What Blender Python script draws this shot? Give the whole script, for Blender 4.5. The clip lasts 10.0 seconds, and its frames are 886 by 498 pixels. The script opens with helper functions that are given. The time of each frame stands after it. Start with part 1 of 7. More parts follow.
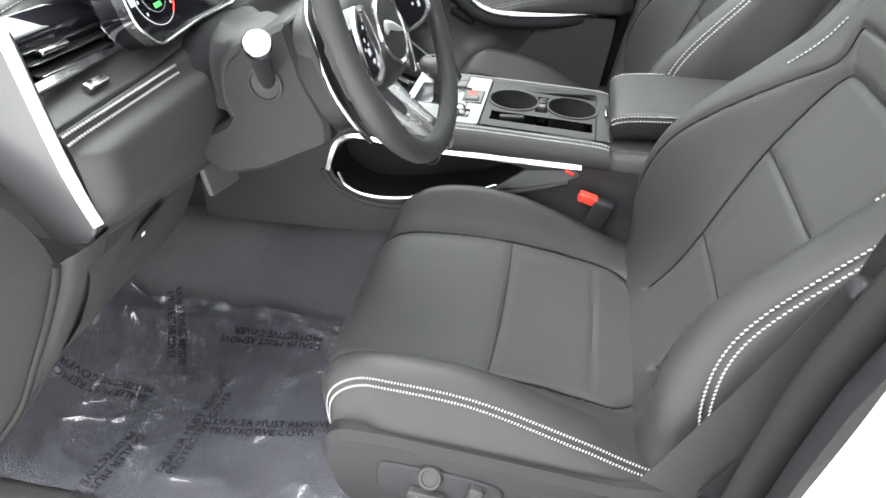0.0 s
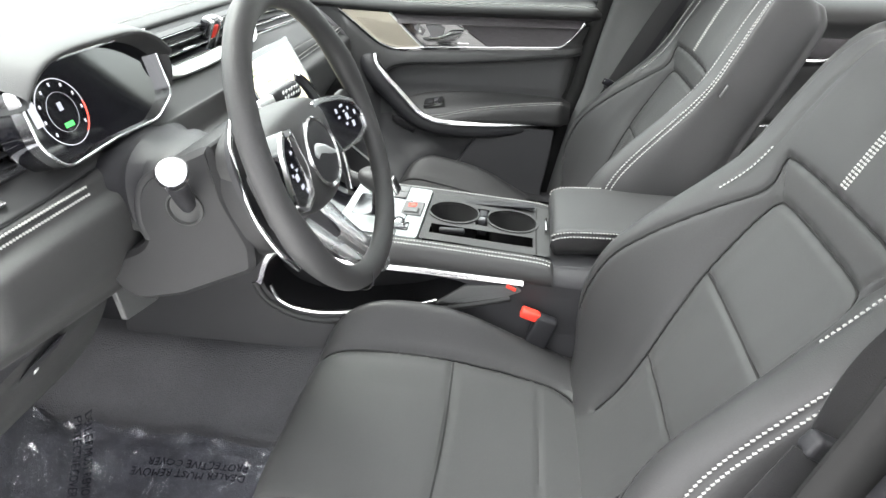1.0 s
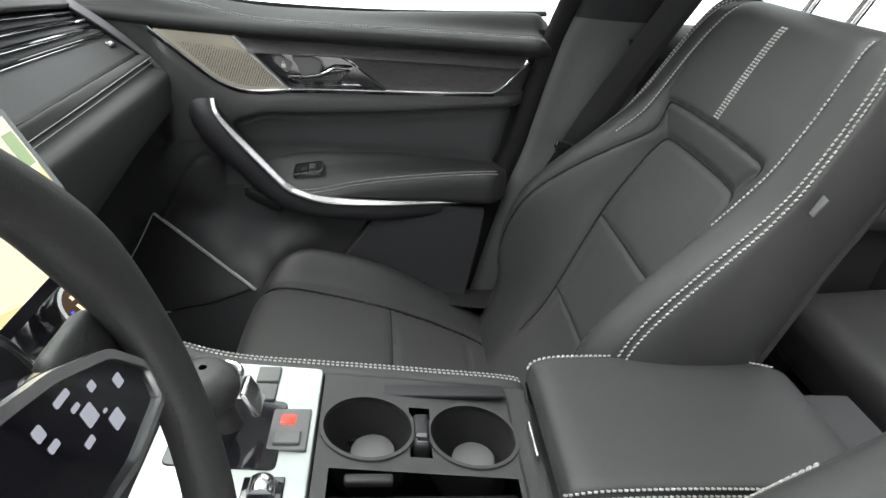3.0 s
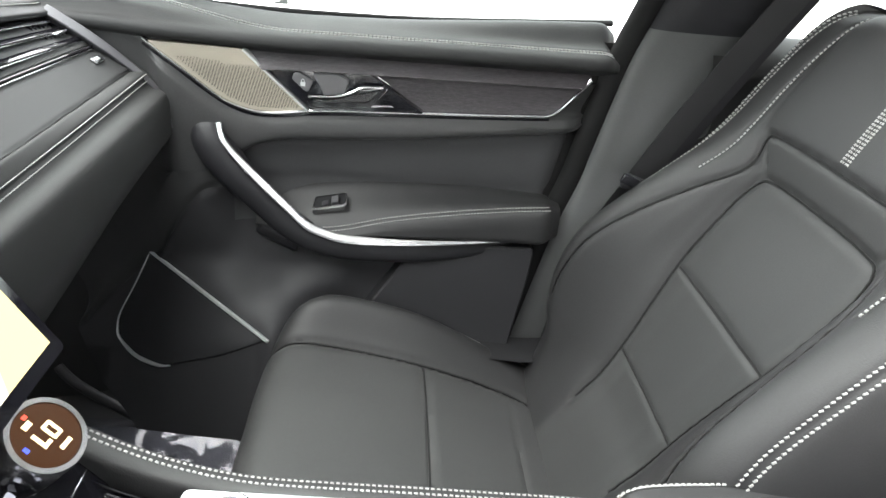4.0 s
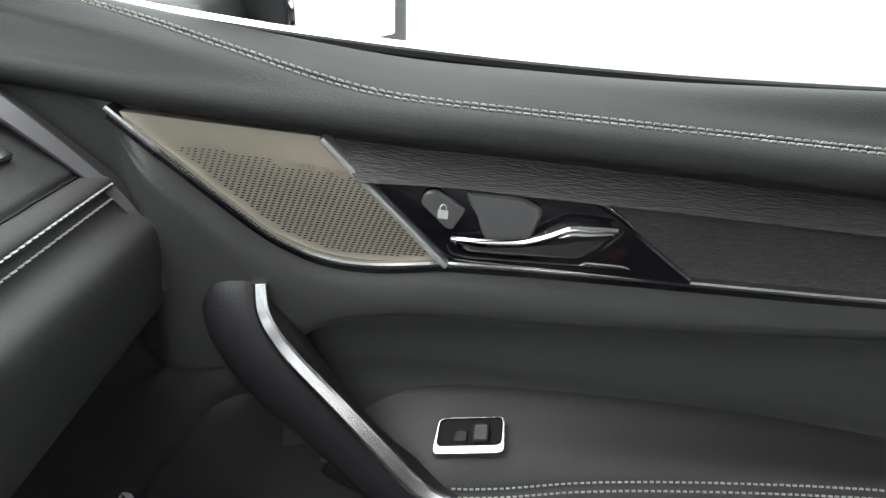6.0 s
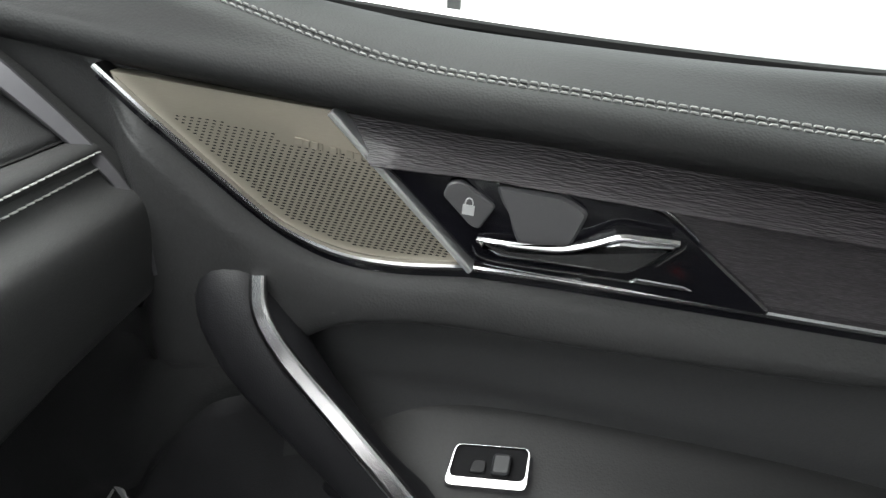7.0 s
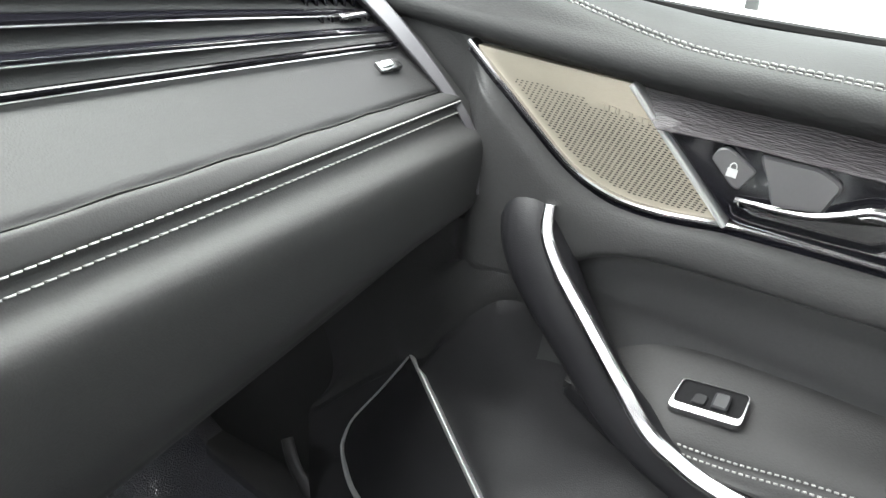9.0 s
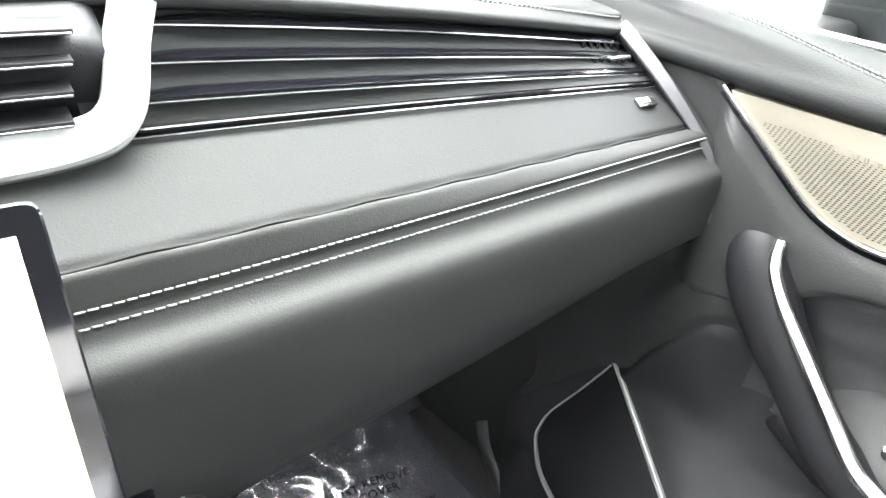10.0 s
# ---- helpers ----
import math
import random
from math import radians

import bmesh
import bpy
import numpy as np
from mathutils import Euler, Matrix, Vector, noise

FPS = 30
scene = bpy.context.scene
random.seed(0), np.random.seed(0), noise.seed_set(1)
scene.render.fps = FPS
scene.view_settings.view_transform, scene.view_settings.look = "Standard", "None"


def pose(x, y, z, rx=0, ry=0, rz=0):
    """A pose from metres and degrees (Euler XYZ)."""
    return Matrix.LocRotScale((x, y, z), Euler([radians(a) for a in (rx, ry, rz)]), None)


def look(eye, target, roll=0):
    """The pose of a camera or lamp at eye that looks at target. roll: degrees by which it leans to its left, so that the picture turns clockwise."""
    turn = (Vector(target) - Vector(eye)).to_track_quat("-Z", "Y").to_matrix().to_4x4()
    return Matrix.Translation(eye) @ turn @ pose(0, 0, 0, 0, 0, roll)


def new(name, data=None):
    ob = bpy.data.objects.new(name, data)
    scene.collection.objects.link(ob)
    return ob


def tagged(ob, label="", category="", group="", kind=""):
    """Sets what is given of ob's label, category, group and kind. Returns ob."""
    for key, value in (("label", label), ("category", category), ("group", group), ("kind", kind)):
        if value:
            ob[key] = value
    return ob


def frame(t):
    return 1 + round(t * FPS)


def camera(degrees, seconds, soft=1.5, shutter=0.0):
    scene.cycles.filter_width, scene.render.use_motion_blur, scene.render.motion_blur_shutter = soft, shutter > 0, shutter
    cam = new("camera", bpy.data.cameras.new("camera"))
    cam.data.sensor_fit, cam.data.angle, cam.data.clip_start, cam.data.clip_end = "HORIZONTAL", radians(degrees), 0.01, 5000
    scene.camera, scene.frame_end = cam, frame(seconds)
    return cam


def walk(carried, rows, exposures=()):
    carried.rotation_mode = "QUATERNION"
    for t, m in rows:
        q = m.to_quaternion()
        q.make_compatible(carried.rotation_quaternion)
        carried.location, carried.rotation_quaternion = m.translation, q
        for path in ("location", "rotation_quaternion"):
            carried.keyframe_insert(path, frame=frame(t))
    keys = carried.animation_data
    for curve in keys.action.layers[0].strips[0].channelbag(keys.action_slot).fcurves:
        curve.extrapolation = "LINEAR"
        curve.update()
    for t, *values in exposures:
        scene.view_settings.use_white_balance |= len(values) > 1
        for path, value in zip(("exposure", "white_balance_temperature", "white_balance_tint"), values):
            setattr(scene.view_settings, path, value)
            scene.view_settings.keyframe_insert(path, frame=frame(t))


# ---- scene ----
cam = camera(70.5, 10.0)
PATH = [
    (0, (0.251, -1.179, 1.416), (-0.102, 0.385, 0.22), -2.0),
    (0.5, (0.258, -1.169, 1.431), (-0.026, 0.495, 0.357), -1.3),
    (1, (0.256, -1.107, 1.434), (0.042, 0.632, 0.471), 0.9),
    (1.5, (0.268, -0.953, 1.415), (0.097, 0.826, 0.518), 1.3),
    (2, (0.265, -0.812, 1.393), (0.1, 0.972, 0.503), 2.3),
    (2.5, (0.198, -0.632, 1.385), (0.191, 1.147, 0.472), 2.2),
    (2.7, (0.175, -0.558, 1.385), (0.286, 1.215, 0.465), 3.7),
    (3.8, (0.087, -0.33, 1.418), (0.35, 1.37, 0.397), 6.2),
    (4, (0.099, -0.271, 1.392), (0.276, 1.463, 0.412), 5.4),
    (4.5, (0.017, -0.06, 1.392), (0.207, 1.655, 0.38), 7.8),
    (5, (-0.008, 0.11, 1.368), (0.06, 1.807, 0.312), 6.6),
    (5.5, (-0.015, 0.211, 1.316), (-0.079, 1.972, 0.369), 4.1),
    (5.7, (-0.026, 0.252, 1.312), (-0.05, 2.027, 0.391), 5.5),
    (6.8, (-0.012, 0.352, 1.277), (-0.245, 2.11, 0.353), 7.1),
    (7, (-0.004, 0.36, 1.277), (-0.257, 2.106, 0.335), 6.9),
    (7.5, (0.001, 0.36, 1.285), (-0.261, 2.077, 0.294), 6.6),
    (8, (-0.007, 0.317, 1.292), (-0.481, 1.974, 0.276), 6.6),
    (8.5, (0.006, 0.284, 1.296), (-0.618, 1.888, 0.277), 4.7),
    (9, (0.023, 0.226, 1.288), (-0.921, 1.677, 0.287), 4.9),
    (9.5, (0.033, 0.177, 1.295), (-1.12, 1.474, 0.3), 3.9),
    (10, (0.042, 0.115, 1.310), (-1.321, 1.212, 0.344), 4.4),
]

EXPO = [(0.0, 3.1), (0.5, 3.5), (1.0, 3.25), (1.5, 2.45), (2.5, 2.15), (3.8, 2.9), (4.5, 3.2), (5.5, 2.6), (7.0, 2.25), (8.0, 2.7), (9.0, 3.4), (9.5, 4.0), (10.0, 4.15)]
walk(cam, [(t, look(eye, target, roll)) for t, eye, target, roll in PATH], EXPO)

# ---- daylight: bright overcast sky ----
world = bpy.data.worlds.new("overcast_sky")
scene.world = world
world.use_nodes = True
wn = world.node_tree
wn.nodes.clear()
w_out = wn.nodes.new("ShaderNodeOutputWorld")
w_bg = wn.nodes.new("ShaderNodeBackground")
w_sat = wn.nodes.new("ShaderNodeHueSaturation")
w_sky = wn.nodes.new("ShaderNodeTexSky")
w_sky.sky_type = "NISHITA"
w_sky.sun_disc = False
w_sky.sun_elevation, w_sky.sun_rotation = radians(66), radians(315)
w_sky.dust_density, w_sky.air_density = 4.0, 1.0
w_sat.inputs["Saturation"].default_value = 0.12
w_bg.inputs["Strength"].default_value = 0.15
wn.links.new(w_sky.outputs[0], w_sat.inputs["Color"])
wn.links.new(w_sat.outputs[0], w_bg.inputs["Color"])
wn.links.new(w_bg.outputs[0], w_out.inputs["Surface"])
sun_data = bpy.data.lights.new("sun", "SUN")
sun_data.energy, sun_data.angle, sun_data.color = 0.80, radians(60), (1.0, 0.98, 0.96)
sun = new("sun", sun_data)
sun.matrix_world = look((-1.9, -1.9, 7.0), (0, 0, 1))


# ---- materials ----
def material(name, colour, rough=0.5, metal=0.0, grain=0.0, grain_scale=400.0, bump=0.0, bump_scale=900.0, stain=0.0,
             coat=0.0, specular=0.5, stretch=(1, 1, 1), bump_distance=0.0006):
    """A principled surface with colour grain, broad uneven wear and fine relief."""
    m = bpy.data.materials.new(name)
    m.use_nodes = True
    nt = m.node_tree
    b = nt.nodes["Principled BSDF"]
    b.inputs["Base Color"].default_value = (*colour, 1)
    b.inputs["Roughness"].default_value = rough
    b.inputs["Metallic"].default_value = metal
    b.inputs["Coat Weight"].default_value = coat
    b.inputs["Coat Roughness"].default_value = 0.06
    b.inputs["Specular IOR Level"].default_value = specular
    tc = nt.nodes.new("ShaderNodeTexCoord")
    mp = nt.nodes.new("ShaderNodeMapping")
    mp.inputs["Scale"].default_value = stretch
    nt.links.new(tc.outputs["Object"], mp.inputs["Vector"])
    if grain or stain:
        fine = nt.nodes.new("ShaderNodeTexNoise")
        fine.inputs["Scale"].default_value, fine.inputs["Detail"].default_value = grain_scale, 3
        wide = nt.nodes.new("ShaderNodeTexNoise")
        wide.inputs["Scale"].default_value, wide.inputs["Detail"].default_value = 7.0, 4
        for tex in (fine, wide):
            nt.links.new(mp.outputs[0], tex.inputs["Vector"])
        a = nt.nodes.new("ShaderNodeMath")
        a.operation = "MULTIPLY_ADD"
        a.inputs[1].default_value, a.inputs[2].default_value = 2 * grain, 1 - grain
        nt.links.new(fine.outputs["Fac"], a.inputs[0])
        c = nt.nodes.new("ShaderNodeMath")
        c.operation = "MULTIPLY_ADD"
        c.inputs[1].default_value, c.inputs[2].default_value = 2 * stain, 1 - stain
        nt.links.new(wide.outputs["Fac"], c.inputs[0])
        d = nt.nodes.new("ShaderNodeMath")
        d.operation = "MULTIPLY"
        nt.links.new(a.outputs[0], d.inputs[0])
        nt.links.new(c.outputs[0], d.inputs[1])
        e = nt.nodes.new("ShaderNodeVectorMath")
        e.operation = "SCALE"
        e.inputs[0].default_value = colour
        nt.links.new(d.outputs[0], e.inputs["Scale"])
        nt.links.new(e.outputs[0], b.inputs["Base Color"])
        r = nt.nodes.new("ShaderNodeMath")
        r.operation = "MULTIPLY_ADD"
        r.inputs[1].default_value, r.inputs[2].default_value = 0.16, rough - 0.08
        nt.links.new(wide.outputs["Fac"], r.inputs[0])
        nt.links.new(r.outputs[0], b.inputs["Roughness"])
    if bump:
        vor = nt.nodes.new("ShaderNodeTexVoronoi")
        vor.inputs["Scale"].default_value = bump_scale
        nt.links.new(mp.outputs[0], vor.inputs["Vector"])
        bp = nt.nodes.new("ShaderNodeBump")
        bp.inputs["Strength"].default_value, bp.inputs["Distance"].default_value = bump, bump_distance
        nt.links.new(vor.outputs["Distance"], bp.inputs["Height"])
        nt.links.new(bp.outputs[0], b.inputs["Normal"])
    return m


def glow(name, colour, strength):
    m = material(name, tuple(k * 0.05 for k in colour), 0.25, specular=0.3)
    b = m.node_tree.nodes["Principled BSDF"]
    b.inputs["Emission Color"].default_value = (*colour, 1)
    b.inputs["Emission Strength"].default_value = strength
    return m


def clear(name, tint, gloss_rough=0.02, gloss=0.06, haze=0.0, ior=1.5):
    """Thin glass or film: tinted see-through with a glossy skin."""
    m = bpy.data.materials.new(name)
    m.use_nodes = True
    nt = m.node_tree
    nt.nodes.clear()
    out = nt.nodes.new("ShaderNodeOutputMaterial")
    mix = nt.nodes.new("ShaderNodeMixShader")
    tr = nt.nodes.new("ShaderNodeBsdfTransparent")
    gl = nt.nodes.new("ShaderNodeBsdfGlossy")
    fr = nt.nodes.new("ShaderNodeFresnel")
    ad = nt.nodes.new("ShaderNodeMath")
    ad.operation = "ADD"
    ad.inputs[1].default_value = gloss - 0.04
    fr.inputs["IOR"].default_value = ior
    tr.inputs["Color"].default_value = (*tint, 1)
    gl.inputs["Roughness"].default_value = gloss_rough
    nt.links.new(fr.outputs[0], ad.inputs[0])
    nt.links.new(ad.outputs[0], mix.inputs[0])
    if haze:
        cloud, df = nt.nodes.new("ShaderNodeMixShader"), nt.nodes.new("ShaderNodeBsdfDiffuse")
        df.inputs["Color"].default_value = (0.50, 0.51, 0.57, 1)
        cloud.inputs[0].default_value = haze
        nt.links.new(tr.outputs[0], cloud.inputs[1])
        nt.links.new(df.outputs[0], cloud.inputs[2])
        nt.links.new(cloud.outputs[0], mix.inputs[1])
    else:
        nt.links.new(tr.outputs[0], mix.inputs[1])
    nt.links.new(gl.outputs[0], mix.inputs[2])
    nt.links.new(mix.outputs[0], out.inputs["Surface"])
    return m


ROLL_LEATHER = material("door_top_leather", (0.021, 0.0215, 0.022), 0.55, grain=0.16, stain=0.14, bump=0.25, bump_scale=560, specular=0.22)
SPOKE = material("satin_spoke_metal", (0.66, 0.66, 0.67), 0.26, metal=1.0, grain=0.02, stain=0.06)
PLATE = material("pale_satin_plate", (0.40, 0.43, 0.425), 0.36, metal=0.8, grain=0.05, stain=0.08, stretch=(1, 14, 1))
INSERT = material("insert_leather", (0.050, 0.0505, 0.052), 0.56, grain=0.12, stain=0.10, bump=0.2, bump_scale=700, specular=0.28)
SMOKE = material("smoked_grey_plastic", (0.085, 0.084, 0.088), 0.32, grain=0.06, stain=0.12)
DARK_CHROME = material("dark_chrome", (0.30, 0.30, 0.305), 0.24, metal=1.0, grain=0.02, stain=0.05)
LEATHER = material("black_leather", (0.026, 0.026, 0.0265), 0.52, grain=0.16, stain=0.14, bump=0.20, bump_scale=620, specular=0.36, bump_distance=0.0006)
SEAT_LEATHER = material("seat_leather", (0.038, 0.0385, 0.0385), 0.58, grain=0.12, stain=0.12, bump=0.18, bump_scale=900, specular=0.26)
DASH_SKIN = material("dash_skin", (0.031, 0.0315, 0.032), 0.52, grain=0.08, stain=0.08, bump=0.2, bump_scale=800, specular=0.28)
PLASTIC = material("charcoal_plastic", (0.034, 0.0345, 0.0345), 0.55, grain=0.12, stain=0.10, bump=0.3, bump_scale=700, specular=0.30)
SOFT_BLACK = material("soft_black_plastic", (0.016, 0.016, 0.018), 0.5, grain=0.1, stain=0.1, bump=0.2, bump_scale=900, specular=0.30)
SHROUD = material("column_plastic", (0.015, 0.015, 0.016), 0.55, grain=0.12, stain=0.10, bump=0.3, bump_scale=800, specular=0.30)
GREY_TRIM = material("grey_pillar_trim", (0.085, 0.087, 0.087), 0.6, grain=0.10, stain=0.08, bump=0.25, bump_scale=650)
PIANO = material("piano_black", (0.006, 0.006, 0.008), 0.08, coat=0.6)
CHROME = material("satin_chrome", (0.60, 0.60, 0.61), 0.18, metal=1.0, stain=0.05, grain=0.02)
EDGE = material("satin_grey_metal", (0.11, 0.108, 0.116), 0.42, metal=0.7, grain=0.04, stain=0.06)
DOOR_LEATHER = material("door_leather", (0.036, 0.0365, 0.037), 0.50, grain=0.14, stain=0.14, bump=0.30, bump_scale=600, specular=0.36, bump_distance=0.0006)
SILVER = material("brushed_silver", (0.70, 0.72, 0.72), 0.34, metal=0.75, grain=0.06, stain=0.06, stretch=(1, 14, 1))
GRILLE = material("champagne_metal", (0.40, 0.37, 0.305), 0.45, metal=0.85, grain=0.07, grain_scale=260, stain=0.05, stretch=(1, 1, 9))
DOOR_PLASTIC = material("hard_black_door_plastic", (0.030, 0.030, 0.032), 0.42, grain=0.1, stain=0.12, bump=0.3, bump_scale=800, specular=0.25)
MATT_BLACK = material("matt_black", (0.012, 0.012, 0.013), 0.8, grain=0.15, stain=0.1, specular=0.2)
SEAM = material("dark_leather_seam", (0.016, 0.016, 0.016), 0.7, grain=0.1, specular=0.15)
PEARL = material("pearl_grey_trim", (0.062, 0.063, 0.066), 0.34, metal=0.3, coat=0.1, grain=0.03, stain=0.10)
SLATE = material("slate_plastic", (0.034, 0.035, 0.038), 0.42, grain=0.1, stain=0.1, bump=0.2, bump_scale=900)
VENEER = material("dark_ash_veneer", (0.045, 0.040, 0.044), 0.34, coat=0.3, grain=0.75, grain_scale=75, stain=0.15, bump=0.8, bump_scale=130,
                  stretch=(1.0, 4, 9), bump_distance=0.0008)
CARPET = material("black_carpet", (0.085, 0.085, 0.090), 0.95, grain=0.5, grain_scale=600, stain=0.25, bump=0.9, bump_scale=480,
                  bump_distance=0.003, specular=0.1)
THREAD = material("pale_thread", (0.33, 0.33, 0.32), 0.7, grain=0.15, grain_scale=900)
RUBBER = material("black_rubber", (0.012, 0.012, 0.012), 0.7, grain=0.1, stain=0.1, specular=0.15)
WEBBING = material("seat_belt_webbing", (0.016, 0.016, 0.017), 0.6, grain=0.3, grain_scale=700, bump=0.5, bump_scale=900)
RED = material("red_plastic", (0.75, 0.05, 0.03), 0.4, grain=0.05, stain=0.05)
WHITE_PAINT = material("white_car_paint", (0.80, 0.80, 0.80), 0.25, coat=0.8)
# near-black that puts the shade of holes and hollows into the colour
HOLLOW_SHADE = material("hole_black", (0.006, 0.006, 0.006), 0.8, grain=0.1)
INK = material("dark_ink", (0.018, 0.018, 0.024), 0.7, grain=0.1, specular=0.1)
PRINT = material("pale_print", (0.55, 0.56, 0.56), 0.5, grain=0.1)
CONCRETE = material("pale_concrete", (0.70, 0.70, 0.68), 0.8, grain=0.15, grain_scale=60, stain=0.15, bump=0.2, bump_scale=40, bump_distance=0.002)
HEADLINER = material("pale_headliner", (0.74, 0.74, 0.72), 0.9, grain=0.08, grain_scale=500, stain=0.05)
GLASS = clear("green_tinted_glass", (0.86, 0.93, 0.89))
FILM = clear("wrinkled_clear_film", (0.86, 0.87, 0.94), 0.13, 0.068, 0.085)
MAP_GLOW = glow("map_screen_glow", (0.95, 0.83, 0.42), 0.21)
MAP_WHITE = glow("map_white_glow", (0.95, 0.89, 0.64), 0.23)
MAP_GREEN = glow("map_green_glow", (0.40, 0.55, 0.28), 0.20)
ICON_GLOW = glow("icon_glow", (0.80, 0.83, 0.95), 0.10)
AMBER_GLOW = glow("amber_digits_glow", (1.0, 0.80, 0.45), 0.35)
GREEN_GLOW = glow("green_lamp_glow", (0.10, 0.80, 0.15), 0.25)
BLUE_GLOW = glow("blue_lamp_glow", (0.08, 0.12, 0.95), 0.30)
RED_GLOW = glow("red_lamp_glow", (0.95, 0.08, 0.05), 0.35)
DIAL_BROWN = glow("amber_dial_face", (0.10, 0.04, 0.015), 0.12)


# ---- mesh helpers ----
def arr(a):
    return np.array(a, float)


def unit(a):
    return a / np.maximum(np.linalg.norm(a, axis=-1, keepdims=True), 1e-9)


def interp(a, n, axis=0, q=None):
    """Cubic interpolation along an axis at n even index steps, or at the indices q."""
    a = np.moveaxis(arr(a), axis, 0)
    q = np.linspace(0, len(a) - 1, n) if q is None else arr(q)
    i = np.clip(np.floor(q).astype(int), 0, len(a) - 2)
    f = (q - i).reshape(-1, *[1] * (a.ndim - 1))
    p0, p1, p2, p3 = a[np.maximum(i - 1, 0)], a[i], a[i + 1], a[np.minimum(i + 2, len(a) - 1)]
    m1, m2 = (p2 - p0) / 2, (p3 - p1) / 2
    out = (2 * f**3 - 3 * f**2 + 1) * p1 + (f**3 - 2 * f**2 + f) * m1 + (3 * f**2 - 2 * f**3) * p2 + (f**3 - f**2) * m2
    return np.moveaxis(out, 0, axis)


def curve(pts, n, closed=False):
    """n points spaced evenly on a smooth curve through pts."""
    pts = arr(pts)
    if closed:
        pts = np.concatenate([pts[-2:], pts, pts[:3]])
    fine = interp(pts, 24 * len(pts))
    if closed:
        step = 24 * len(pts) / (len(pts) - 1)
        fine = fine[int(round(2 * step)):int(round((len(pts) - 3) * step)) + 1]
    s = np.r_[0, np.cumsum(np.linalg.norm(np.diff(fine, axis=0), axis=1))]
    at = np.linspace(0, s[-1], n + 1)[:-1] if closed else np.linspace(0, s[-1], n)
    return np.stack([np.interp(at, s, fine[:, k]) for k in range(fine.shape[1])], 1)


def grid_faces(nu, nv, close_u=False, close_v=False, flip=False):
    out = []
    for i in range(nu if close_u else nu - 1):
        for j in range(nv if close_v else nv - 1):
            q = (i * nv + j, i * nv + (j + 1) % nv, (i + 1) % nu * nv + (j + 1) % nv, (i + 1) % nu * nv + j)
            out.append(q[::-1] if flip else q)
    return out


def join(*pieces):
    verts, faces, n = [], [], 0
    for v, f in pieces:
        verts.append(arr(v).reshape(-1, 3))
        faces += [tuple(k + n for k in q) for q in f]
        n += len(verts[-1])
    return np.concatenate(verts), faces


def part(name, shape, material_, parent=None, label="", sharp=38):
    """One mesh object from (vertices, faces), under a thing or a part."""
    verts, faces = shape
    me = bpy.data.meshes.new(name)
    me.from_pydata([tuple(v) for v in np.asarray(verts, float).tolist()], [], [tuple(int(k) for k in f) for f in faces])
    me.polygons.foreach_set("use_smooth", [True] * len(me.polygons))
    me.update()
    me.set_sharp_from_angle(angle=radians(sharp))
    me.materials.append(material_)
    ob = new(name, me)
    if parent is not None:
        ob.parent = parent
        ob.matrix_parent_inverse = Matrix.Translation(-Vector(parent.location)) if parent.type == "EMPTY" else Matrix()
    if label:
        tagged(ob, label)
    return ob


def thing(name, place, label, category, group="", kind=""):
    ob = new(name)
    ob.location = place
    ob.empty_display_size = 0.05
    return tagged(ob, label, category, group, kind)


def solid(name, shape, material_, label, category, group="", kind="", sharp=38):
    """A thing that is a single mesh."""
    return tagged(part(name, shape, material_, None, "", sharp), label, category, group, kind)


